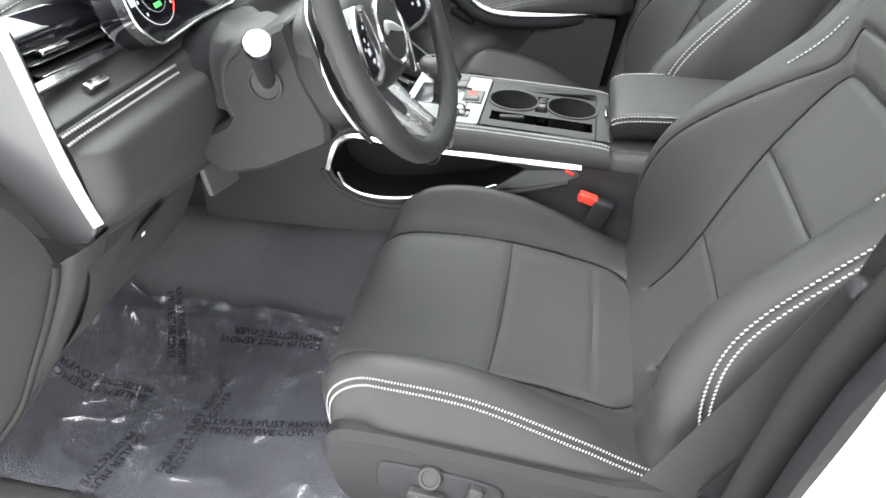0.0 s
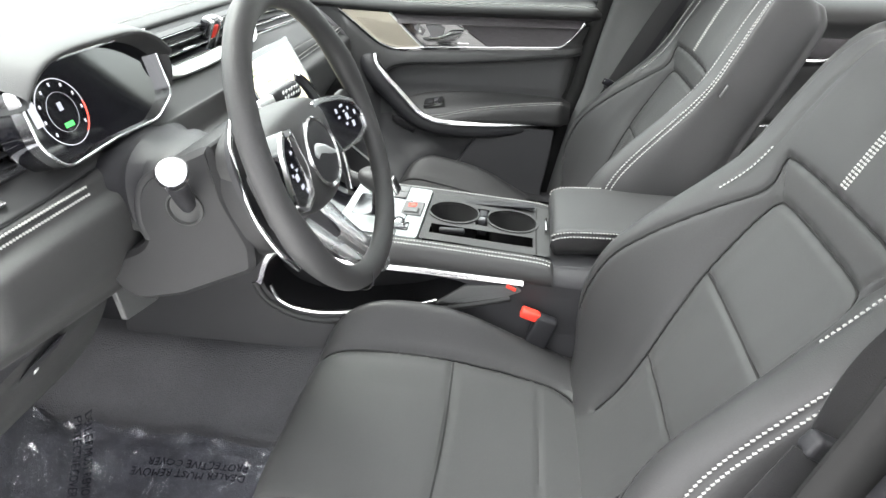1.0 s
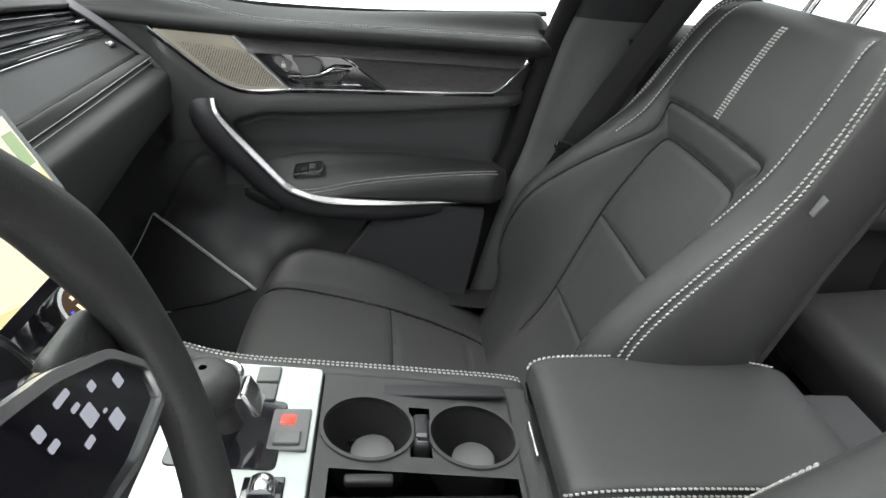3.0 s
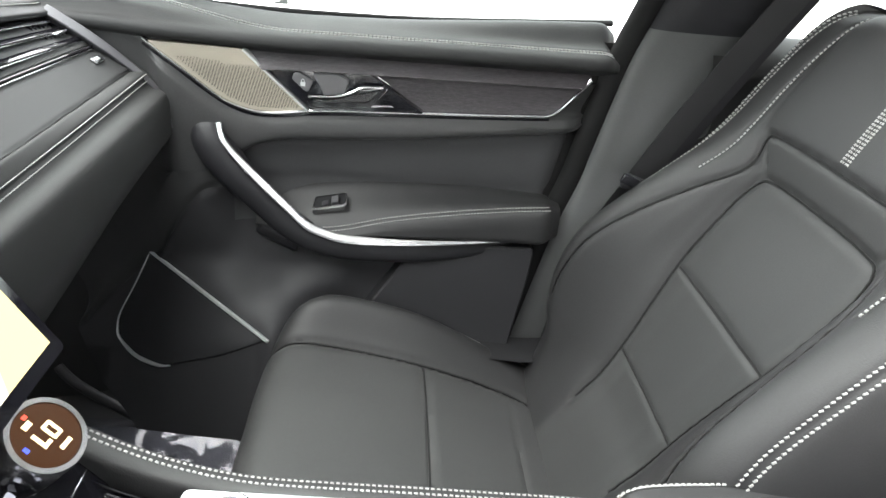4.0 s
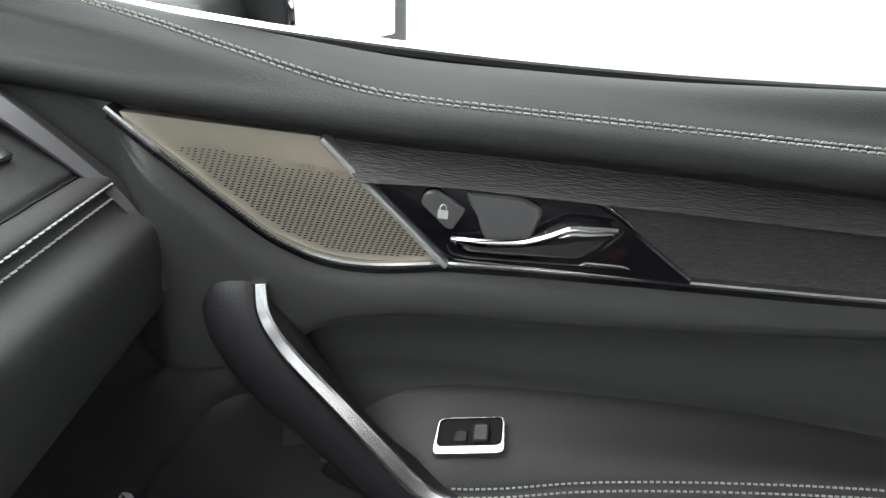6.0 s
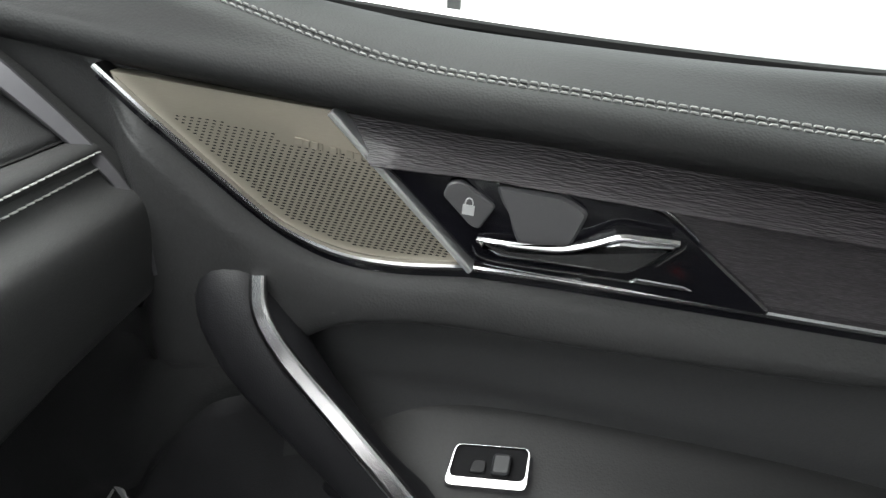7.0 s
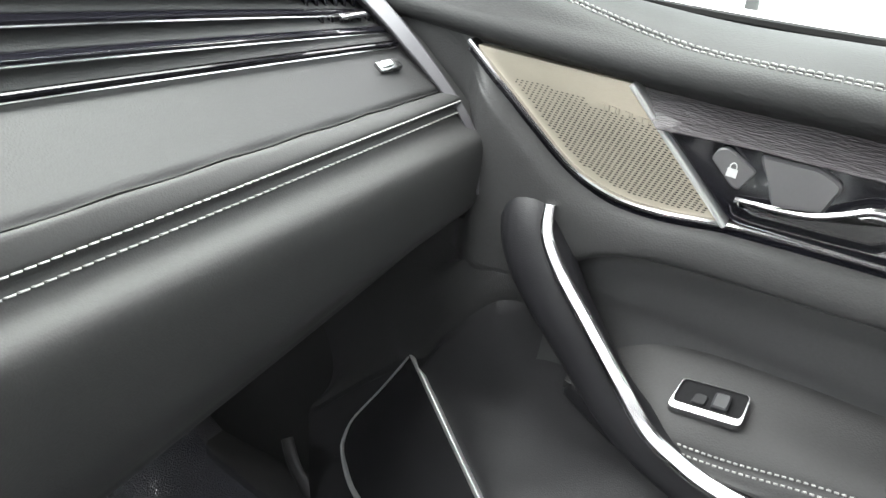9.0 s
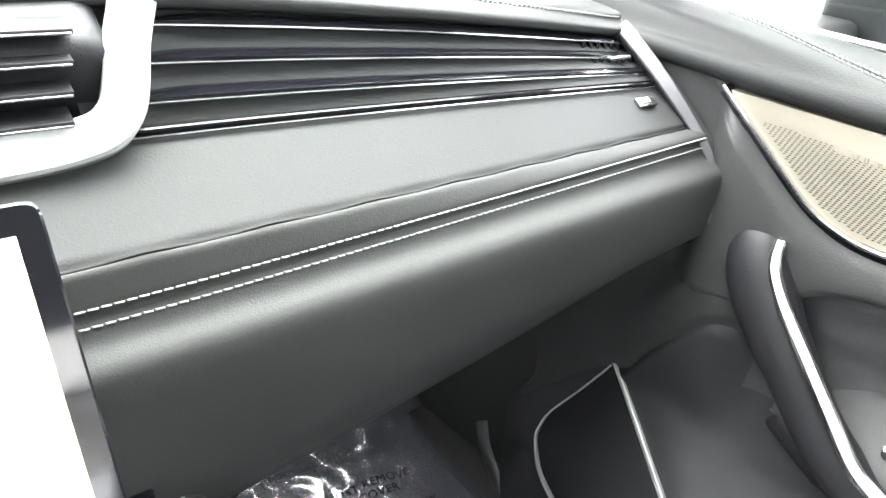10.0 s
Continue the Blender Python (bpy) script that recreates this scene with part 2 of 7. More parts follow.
class Skin:
    """A smooth surface through a net of control points, with seams carved into it."""

    def __init__(self, ctrl, nu, nv, close_v=False, flip=False):
        ctrl = arr(ctrl)
        if close_v:
            ctrl = np.concatenate([ctrl, ctrl[:, :1]], 1)
        self.ru, self.rv, self.flip = ctrl.shape[0] - 1, ctrl.shape[1] - 1, flip
        self.p = interp(interp(ctrl, nu, 0), nv, 1)
        self.u, self.v = np.linspace(0, self.ru, nu), np.linspace(0, self.rv, nv)
        du, dv = np.gradient(self.p, axis=0), np.gradient(self.p, axis=1)
        self.n = unit(np.cross(dv, du)) * (-1 if flip else 1)
        self.whole = self.p

    def at(self, uv):
        """Points and normals at (u, v) pairs."""
        uv = arr(uv)
        a = np.clip(uv[:, 0] / self.ru, 0, 1) * (len(self.u) - 1)
        b = np.clip(uv[:, 1] / self.rv, 0, 1) * (len(self.v) - 1)
        i, j = np.minimum(a.astype(int), len(self.u) - 2), np.minimum(b.astype(int), len(self.v) - 2)
        f, g = (a - i)[:, None], (b - j)[:, None]
        mix = lambda w: (1 - f) * (1 - g) * w[i, j] + f * (1 - g) * w[i + 1, j] + (1 - f) * g * w[i, j + 1] + f * g * w[i + 1, j + 1]
        return mix(self.whole), unit(mix(self.n))

    def line(self, uv, n=120):
        return self.at(curve(uv, n))

    def carve(self, lines, depth, width):
        for uv in lines:
            pts = self.line(uv, 160)[0]
            d = np.full(self.p.shape[:2], 9.0)
            for q in pts:
                d = np.minimum(d, np.linalg.norm(self.p - q, axis=2))
            self.p = self.p - self.n * (depth * np.exp(-((d / width) ** 2)))[..., None]

    def seam(self, lines, width=0.0022, sink=0.0):
        """Fine dark seam lines laid in the carved grooves."""
        out = []
        for uv in lines:
            keep, self.whole = self.whole, self.p
            pts, nor = self.line(uv, 130)
            self.whole = keep
            out.append(sweep(pts, [(-width / 2, -0.002 - sink), (-width / 2, 0.0010 - sink), (width / 2, 0.0010 - sink), (width / 2, -0.002 - sink)], nor))
        return join(*out)

    def faces(self, test=None):
        """The mesh of the quads whose middle (u, v) passes the test."""
        nu, nv = len(self.u), len(self.v)
        um, vm = (self.u[:-1] + self.u[1:]) / 2, (self.v[:-1] + self.v[1:]) / 2
        used, verts, faces = {}, [], []
        for i in range(nu - 1):
            for j in range(nv - 1):
                if test is None or test(um[i], vm[j]):
                    q = []
                    for a, b in ((i, j), (i + 1, j), (i + 1, j + 1), (i, j + 1)):
                        if (a, b) not in used:
                            used[a, b] = len(verts)
                            verts.append(self.p[a, b])
                        q.append(used[a, b])
                    faces.append(q[::-1] if self.flip else q)
        return arr(verts), faces


def sweep(path, profile, normals=None, closed=False, caps=True, scale=None):
    """A profile (side, up) swept along a path whose up follows the normals."""
    path = arr(path)
    n = len(path)
    t = unit(np.roll(path, -1, 0) - np.roll(path, 1, 0)) if closed else unit(np.gradient(path, axis=0))
    up = np.tile([0.0, 0, 1], (n, 1)) if normals is None else np.broadcast_to(arr(normals), (n, 3))
    side = unit(np.cross(t, up))
    up = np.cross(side, t)
    pr = arr(profile)
    sc = np.ones(n) if scale is None else arr(scale)
    ring = path[:, None] + sc[:, None, None] * (side[:, None] * pr[None, :, :1] + up[:, None] * pr[None, :, 1:])
    m = len(pr)
    faces = grid_faces(n, m, close_u=closed, close_v=True)
    if caps and not closed:
        faces += [tuple(range(m)), tuple((n - 1) * m + k for k in range(m))[::-1]]
    return ring.reshape(-1, 3), faces


def disc(r, n=12, ry=None, power=2.0):
    """A round or squarish profile."""
    a = np.linspace(0, 2 * np.pi, n, endpoint=False)
    e = 2 / power
    return np.stack([r * np.sign(np.cos(a)) * np.abs(np.cos(a)) ** e, (ry or r) * np.sign(np.sin(a)) * np.abs(np.sin(a)) ** e], 1)


def strip(w, h, low=0.0):
    """A flat bar's profile with eased edges."""
    e = min(w, h) * 0.3
    return [(-w / 2, low), (-w / 2, h - e), (-w / 2 + e, h), (w / 2 - e, h), (w / 2, h - e), (w / 2, low)]


def inset(poly, d):
    poly = arr(poly)
    a, b = unit(poly - np.roll(poly, 1, 0)), unit(np.roll(poly, -1, 0) - poly)
    area = np.sum(poly[:, 0] * np.roll(poly[:, 1], -1) - poly[:, 1] * np.roll(poly[:, 0], -1))
    s = 1 if area > 0 else -1
    na, nb = s * np.stack([-a[:, 1], a[:, 0]], 1), s * np.stack([-b[:, 1], b[:, 0]], 1)
    m = na + nb
    return poly + d * m / np.maximum((m * m).sum(1, keepdims=True) / 2, 0.35)


def rounded(poly, r, n=4):
    """A polygon with its corners rounded."""
    poly, out = arr(poly), []
    for i, p in enumerate(poly):
        a, b = poly[i - 1] - p, poly[(i + 1) % len(poly)] - p
        k = min(r, np.linalg.norm(a) * 0.45, np.linalg.norm(b) * 0.45)
        a, b = p + unit(a) * k, p + unit(b) * k
        for f in np.linspace(0, 1, n):
            out.append((1 - f) ** 2 * a + 2 * f * (1 - f) * p + f * f * b)
    return arr(out)


def plate(poly, place, thick, bevel=0.0008, base=0.0):
    """A flat piece with eased edges: place(a, b, h) gives the 3D point h above the surface."""
    poly = arr(poly)
    inner = inset(poly, bevel)
    n = len(poly)
    verts = [place(a, b, base) for a, b in poly] + [place(a, b, thick - bevel) for a, b in poly] + [place(a, b, thick) for a, b in inner]
    faces = [(k, (k + 1) % n, n + (k + 1) % n, n + k) for k in range(n)] + [(n + k, n + (k + 1) % n, 2 * n + (k + 1) % n, 2 * n + k) for k in range(n)]
    faces.append(tuple(range(2 * n, 3 * n)))
    return arr(verts), faces


def rim(outer, inner, place, thick, base=0.0):
    """A frame between two outlines of equal length."""
    n = len(outer)
    verts = [place(a, b, base) for a, b in outer] + [place(a, b, thick) for a, b in inset(outer, 0.0006)] + [place(a, b, thick) for a, b in inner] + [place(a, b, base) for a, b in inner]
    faces = []
    for r in range(3):
        faces += [(r * n + k, r * n + (k + 1) % n, (r + 1) * n + (k + 1) % n, (r + 1) * n + k) for k in range(n)]
    return arr(verts), faces


def rbox(centre, size, bevel=0.004, turn=(0, 0, 0), seg=3, taper=1.0):
    """A box with rounded edges; taper narrows its top."""
    bm = bmesh.new()
    bmesh.ops.create_cube(bm, size=1.0)
    for v in bm.verts:
        k = taper if v.co.z > 0 else 1.0
        v.co = Vector((v.co.x * size[0] * k, v.co.y * size[1] * k, v.co.z * size[2]))
    bmesh.ops.bevel(bm, geom=bm.edges[:], offset=bevel, segments=seg, affect="EDGES", profile=0.5)
    m = pose(*centre, *turn)
    bm.verts.index_update()
    verts = [tuple(m @ v.co) for v in bm.verts]
    faces = [tuple(v.index for v in f.verts) for f in bm.faces]
    bm.free()
    return arr(verts), faces


def lathe(profile, centre, axis=(0, 0, 1), n=32):
    """A turned shape: profile of (radius, height) along the axis."""
    z = unit(arr(axis))
    x = unit(np.cross(z, (0, 1, 0.001) if abs(z[1]) < 0.9 else (1, 0, 0)))
    y = np.cross(z, x)
    a = np.linspace(0, 2 * np.pi, n, endpoint=False)
    pts = [arr(centre) + r * (np.cos(t) * x + np.sin(t) * y) + h * z for r, h in profile for t in a]
    faces = grid_faces(len(profile), n, close_v=True)
    m = len(profile)
    return arr(pts), faces + [tuple(range(n))[::-1], tuple((m - 1) * n + k for k in range(n))]


def stitches(path, normals, pitch=0.005, length=0.0036, width=0.0016, lift=0.0011, shift=0.0, slant=0.0, lean=None):
    """A row of thread stitches along a path, shifted sideways on its surface."""
    path, normals = arr(path), arr(normals)
    s = np.r_[0, np.cumsum(np.linalg.norm(np.diff(path, axis=0), axis=1))]
    at = np.arange(pitch / 2, s[-1], pitch)
    p = np.stack([np.interp(at, s, path[:, k]) for k in range(3)], 1)
    nn = unit(np.stack([np.interp(at, s, normals[:, k]) for k in range(3)], 1))
    t = unit(np.gradient(p, axis=0))
    side = unit(np.cross(t, nn))
    p = p + side * shift
    if slant:
        t2 = unit(t + side * slant)
        side = unit(np.cross(t2, nn))
        t = t2
    verts, faces = [], []
    for k in range(len(p)):
        a, b = t[k] * length / 2, side[k] * width / 2
        up = nn[k] * lift
        base = len(verts)
        for q, h in ((-a - b * 0.7, -1), (a - b * 0.7, -1), (a + b * 0.7, -1), (-a + b * 0.7, -1), (-a * 0.7 - b, 0.5), (a * 0.7 - b, 0.5), (a * 0.7 + b, 0.5), (-a * 0.7 + b, 0.5),
                     (-a * 0.6 - b * 0.3, 1), (a * 0.6 - b * 0.3, 1), (a * 0.6 + b * 0.3, 1), (-a * 0.6 + b * 0.3, 1)):
            verts.append(p[k] + q + up * h)
        for r in (0, 4):
            faces += [(base + r + i, base + r + (i + 1) % 4, base + r + 4 + (i + 1) % 4, base + r + 4 + i) for i in range(4)]
        faces.append((base + 8, base + 9, base + 10, base + 11))
    return arr(verts), faces


def double_stitch(path, normals, gap=0.010, **kw):
    return join(stitches(path, normals, shift=gap / 2, **kw), stitches(path, normals, shift=-gap / 2, **kw))


# ---- the car's shell ----
def lut(x, xs, ys):
    return float(np.interp(x, xs, ys))


def smooth(x, a, b):
    f = min(1.0, max(0.0, (x - a) / (b - a)))
    return f * f * (3 - 2 * f)


def box(x0, x1, y0, y1, z0, z1, bevel=0.004):
    return rbox(((x0 + x1) / 2, (y0 + y1) / 2, (z0 + z1) / 2), (x1 - x0, y1 - y0, z1 - z0), bevel)


solid("ground", (arr([(-60, -60, 0), (60, -60, 0), (60, 60, 0), (-60, 60, 0)]), [(0, 1, 2, 3)]), CONCRETE, "pale concrete ground outside the car", "ground", kind="structure")


def noise_grid(x0, x1, y0, y1, nx, ny, fn):
    xs, ys = np.linspace(x0, x1, nx), np.linspace(y0, y1, ny)
    return arr([fn(x, y) for x in xs for y in ys]), grid_faces(nx, ny, flip=True)


def floor_height(x, y):
    z = 0.485
    if x < -0.60:
        z += min(1.0, (-0.60 - x) / 0.35) ** 1.3 * 0.34
    side = abs(y)
    if side < 0.30:
        z += 0.165 * smooth(-side, -0.30, -0.15)
    return z + 0.004 * noise.noise((x * 9, y * 9, 0.3))


solid("floor", noise_grid(-1.0, 1.9, -0.74, 0.74, 90, 60, lambda x, y: (x, y, floor_height(x, y))), CARPET, "black carpeted car floor and footwell", "floor", kind="structure")


def roof_shape(low):
    rows = []
    for x, zc in ((-0.10, 1.555), (0.15, 1.585), (0.8, 1.60), (1.5, 1.585), (2.1, 1.52)):
        rows.append([(x, y, zc - low - 0.075 * (abs(y) / 0.62) ** 3) for y in (0.64, 0.60, 0.4, 0.15, -0.15, -0.4, -0.60, -0.64)])
    # unseen opening left in the roof so that skylight brightens the cabin
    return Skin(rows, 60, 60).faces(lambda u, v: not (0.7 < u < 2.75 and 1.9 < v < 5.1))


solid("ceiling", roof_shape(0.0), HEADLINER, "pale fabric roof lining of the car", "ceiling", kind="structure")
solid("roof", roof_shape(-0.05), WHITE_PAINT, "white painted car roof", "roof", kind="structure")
# glass over the added roof opening
fill_sunroof = thing("window_3", (0.6, 0, 1.60), "tinted glass roof panel", "window", kind="structure")
pane = part("pane", (arr([(0.05, -0.45, 1.605), (1.40, -0.45, 1.605), (1.40, 0.45, 1.605), (0.05, 0.45, 1.605)]), [(0, 1, 2, 3)]), clear("roof_glass", (0.60, 0.65, 0.63)), fill_sunroof)
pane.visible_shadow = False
solid("wall_front", box(-1.05, -0.98, -0.76, 0.76, 0.40, 1.20), CARPET, "black carpeted bulkhead of the footwells", "wall", kind="structure")
solid("wall_rear", box(1.95, 2.05, -0.76, 0.76, 0.40, 1.15), PLASTIC, "black trim behind the rear seats", "wall", kind="structure")


def pillar_side(s, label, y_in=0.695):
    """Middle pillar trim between the front and the rear door openings."""
    t = thing("pillar_b_right" if s > 0 else "pillar_b_left", (0.45, s * 0.74, 0.42), label, "pillar trim", kind="structure")
    rows = []
    for z, xf in ((0.42, 0.315), (0.62, 0.345), (0.86, 0.392), (0.98, 0.425), (1.035, 0.436), (1.18, 0.466), (1.27, 0.487), (1.40, 0.515), (1.54, 0.545)):
        lean = max(0.0, z - 1.2) * 0.28
        xf = xf if s > 0 else lut(z, (0.42, 0.785, 0.95, 1.06, 1.27, 1.54), (0.455, 0.480, 0.492, 0.512, 0.560, 0.620))
        w = 0.20 if z > 0.9 else 0.22
        prow = 0.018 if 0.95 < z < 1.19 else 0.0
        prof = [(xf - 0.004, 0.775), (xf + 0.000, 0.735), (xf + 0.012, 0.712 + prow * 0.3), (xf + 0.045, y_in + 0.003 + prow), (xf + 0.085, y_in + prow), (xf + 0.13, y_in + prow), (xf + 0.17, 0.705 + prow * 0.5), (xf + w, 0.74), (xf + w, 0.78)]
        rows.append([(x, s * (y - lean + (0.0 if s > 0 else 0.024)), z) for x, y in prof])
    sk = Skin(rows, 60, 44, flip=s < 0)
    part("lower_trim", sk.faces(lambda u, v: u < 5.75), GREY_TRIM if s > 0 else SOFT_BLACK, t)
    part("upper_trim", sk.faces(lambda u, v: u >= 5.75), SOFT_BLACK, t, "matt black upper pillar trim")
    seal = sk.line([(0.1, 1.2), (2, 1.2), (4, 1.2), (7.8, 1.2)], 60)[0] + arr((-0.014, s * 0.004, 0))
    part("door_seal", sweep(seal, disc(0.020, 12, 0.014), (0, -s, 0)), RUBBER, t, "black rubber door seal")
    return t


pillar_side(1, "grey moulded pillar trim beside the passenger seat")
pillar_side(-1, "charcoal moulded pillar trim beside the driver seat")

body_side = thing("car_body_side", (0.7, -0.84, 0.35), "white painted body side round the open driver door", "car body", kind="structure")
for nm, pts, prof in (("pillar_skin", [(0.40, -0.86, 0.40), (0.475, -0.87, 0.70), (0.52, -0.87, 0.95), (0.56, -0.84, 1.2), (0.64, -0.70, 1.56)], disc(0.06, 16, 0.035, 4)),
                      ("sill_skin", [(-0.9, -0.86, 0.40), (-0.3, -0.87, 0.385), (0.40, -0.86, 0.40)], disc(0.05, 16, 0.06, 4))):
    part(nm, sweep(curve(pts, 40), prof, (0, -1, 0)), WHITE_PAINT, body_side)
part("sill_trim", box(-0.75, 0.42, -0.80, -0.725, 0.43, 0.505, 0.018), PLASTIC, body_side, "black plastic sill trim")
part("hinge_pillar", Skin([[(q + 0.004, -0.730, z), (q - 0.02, -0.744, z), (q - 0.07, -0.765, z), (q - 0.16, -0.80, z), (q - 0.32, -0.83, z), (q - 0.50, -0.84, z)] for z, q in ((0.45, -0.72), (0.55, -0.645), (0.62, -0.565), (0.72, -0.475), (0.82, -0.405), (0.90, -0.352), (0.965, -0.315), (1.00, -0.298), (1.06, -0.320), (1.15, -0.42))], 40, 24, flip=True).faces(), MATT_BLACK, body_side, "dark hinge pillar beside the dashboard")
sl = curve([(-0.286, -0.735, 1.000), (-0.304, -0.735, 0.965), (-0.345, -0.735, 0.90), (-0.40, -0.735, 0.82), (-0.47, -0.735, 0.72), (-0.56, -0.735, 0.62), (-0.64, -0.735, 0.55)], 60)
part("door_seal", sweep(sl, disc(0.0045, 10), (0, -1, 0)), RUBBER, body_side, "black rubber door seal")
kick_rows = []
for p in sl[::6]:
    g = 0.40 + 0.60 * smooth(p[2], 0.72, 0.84)
    kick_rows.append([tuple(p + arr(q)) for q in ((0.0, 0.0, 0.0), (0.007, 0.008, 0.004), (0.016 * g, 0.020, 0.006), (0.020 * g, 0.045 * g, 0.006), (0.014 * g, 0.075 * g, 0.004), (-0.03, 0.11 * g, 0.0))])
part("kick_trim", Skin(kick_rows, 40, 24).faces(), PLASTIC, body_side, "charcoal trim inside the door seal")
part("roof_rail", sweep(curve([(-0.50, -0.76, 1.24), (-0.1, -0.68, 1.50), (0.3, -0.64, 1.58), (1.2, -0.64, 1.58), (2.1, -0.66, 1.45)], 40), disc(0.05, 12), (0, 0, 1)), WHITE_PAINT, body_side)

far_side = thing("car_body_frame", (0.7, 0.80, 0.35), "dark trimmed window frame and roof rail of the passenger side", "car body", kind="structure")
part("roof_rail", sweep(curve([(-0.64, 0.87, 1.26), (-0.40, 0.80, 1.40), (-0.1, 0.71, 1.52), (0.3, 0.665, 1.57), (1.2, 0.65, 1.56), (2.1, 0.66, 1.45)], 40), disc(0.038, 12), (0, 0, 1)), SOFT_BLACK, far_side)
part("pillar_trim", sweep(curve([(-0.72, 0.80, 1.225), (-0.50, 0.765, 1.335), (-0.26, 0.715, 1.44), (-0.04, 0.67, 1.52), (0.12, 0.645, 1.56)], 40), disc(0.060, 16, 0.028, 2.6), (0.4, -0.9, 0.3)), GREY_TRIM, far_side, "pale grey windscreen pillar trim")
part("rear_quarter", box(1.30, 2.05, 0.70, 0.80, 0.42, 1.22, 0.02), SOFT_BLACK, far_side)
part("rear_quarter_left", box(1.30, 2.05, -0.80, -0.70, 0.42, 1.22, 0.02), SOFT_BLACK, far_side)
part("sill_trim", box(-0.75, 1.3, 0.60, 0.76, 0.43, 0.505, 0.018), PLASTIC, far_side)
part("kick_panel", Skin([[(x, y, z) for z, y in ((0.46, yy), (0.55, yy + 0.004), (0.70, yy + 0.006), (0.85, yy + 0.002), (1.02, yy - 0.004))] for x, yy in ((-0.985, 0.60), (-0.85, 0.615), (-0.70, 0.635), (-0.58, 0.650), (-0.47, 0.668), (-0.40, 0.690), (-0.33, 0.705))], 40, 30).faces(), PLASTIC, far_side, "charcoal kick panel ahead of the door")
part("sill_edge", sweep(curve([(-0.48, 0.640, 0.60), (-0.45, 0.626, 0.575), (-0.388, 0.614, 0.537), (-0.325, 0.610, 0.505), (-0.16, 0.606, 0.502), (0.2, 0.606, 0.502)], 50), disc(0.009, 10), (0, 0, 1)), PLASTIC, far_side, "moulded plastic sill edge")
part("sill_plate", box(-0.26, 0.05, 0.655, 0.668, 0.505, 0.510, 0.001), CHROME, far_side, "bright metal sill plate")

win = thing("window_1", (0, 0.78, 1.22), "clear passenger door window glass", "window", kind="structure")
pane = part("pane", (arr([(-0.44, 0.786, 1.20), (0.50, 0.786, 1.22), (0.54, 0.70, 1.52), (0.0, 0.70, 1.50)]), [(0, 1, 2, 3)]), GLASS, win)
pane.visible_shadow = False
wsc = thing("window_2", (-0.6, 0, 1.25), "sloping green tinted windscreen", "window", kind="structure")
pane = part("pane", Skin([[(-0.92 + 0.10 * (abs(y) / 0.7) ** 2, y, 1.24), (-0.52 + 0.12 * (abs(y) / 0.7) ** 2, y * 0.95, 1.42), (-0.12, y * 0.86, 1.56)] for y in (-0.74, -0.5, -0.2, 0.2, 0.5, 0.74)], 16, 12).faces(), GLASS, wsc)
pane.visible_shadow = False


# ---- passenger door ----
def dy(x):
    """How far the door card curves inwards towards the dashboard."""
    return max(0.15 * min(0.0, x + 0.036), -0.030)


def on_door(y0):
    return lambda a, b, h=0.0: (a, y0 + dy(a) - h, b)


door = thing("passenger_door", (0.05, 0.74, 0.45), "closed black leather-lined passenger door with wood and metal trim", "car door")
# padded roll under the window
roll_prof = [(0.795, 1.190), (0.792, 1.206), (0.776, 1.213), (0.755, 1.212), (0.735, 1.2065), (0.720, 1.2005), (0.7075, 1.1960), (0.6985, 1.1900), (0.6945, 1.1825), (0.6965, 1.1745), (0.707, 1.1685), (0.729, 1.1590)]
rows = []
for x in (-0.62, -0.52, -0.42, -0.32, -0.24, -0.16, -0.08, 0.0, 0.1, 0.2, 0.3, 0.38, 0.425, 0.446, 0.453):
    k = max(0.0, -0.10 - x)
    end = smooth(x, 0.432, 0.455)
    rows.append([(x, y + dy(x) * 0.35 + end * 0.02, z + k * (0.10 if z > 1.2 else 0.055) + (0.020 * smooth(x, 0.0, 0.45) if y > 0.75 else 0.0) - end * (z - 1.16) * 0.35) for y, z in roll_prof])
roll = Skin(rows, 110, 60)
st_uv = [(2.3, 2.45), (3.0, 2.8), (3.8, 3.3), (4.6, 4.05), (5.3, 4.8), (6.0, 5.3), (7.0, 5.5), (8.5, 5.52), (10, 5.5), (12.6, 5.5)]
roll.carve([st_uv], 0.0014, 0.004)
upper_roll = part("upper_roll", roll.faces(), ROLL_LEATHER, door, "padded black leather roll under the window")
part("stitching", double_stitch(*roll.line(st_uv, 260), gap=0.0054, pitch=0.0058, length=0.0052, width=0.0013, lift=0.0008, slant=0.10), THREAD, upper_roll, "double row of pale stitching")
part("window_seal", sweep(curve([(-0.50, 0.775, 1.240), (-0.2, 0.784, 1.217), (0.1, 0.788, 1.214), (0.45, 0.788, 1.232)], 40), disc(0.005, 8), (0, 0, 1)), RUBBER, door, "black rubber window seal")
part("window_rail", sweep(curve([(-0.50, 0.79, 1.242), (-0.2, 0.797, 1.218), (0.1, 0.80, 1.216), (0.45, 0.80, 1.233)], 40), disc(0.006, 8), (0, 0, 1)), CHROME, door)

# main card with its recess over the armrest
rows = []
XR = (-0.20, -0.16, -0.12, -0.083, 0.0, 0.1, 0.26, 0.41, 0.5)
ZR = (0.985, 0.996, 1.018, 1.027, 1.030, 1.036, 1.050, 1.063, 1.068)


def rear_edge(x, z):
    """The lining narrows towards its foot, where the pillar covers it."""
    return 0.2 + (x - 0.2) * (lut(z, (0.5, 0.81, 0.845, 0.907, 0.942, 1.073, 1.156, 1.2), (0.300, 0.345, 0.358, 0.384, 0.386, 0.407, 0.442, 0.452)) - 0.2) / 0.255


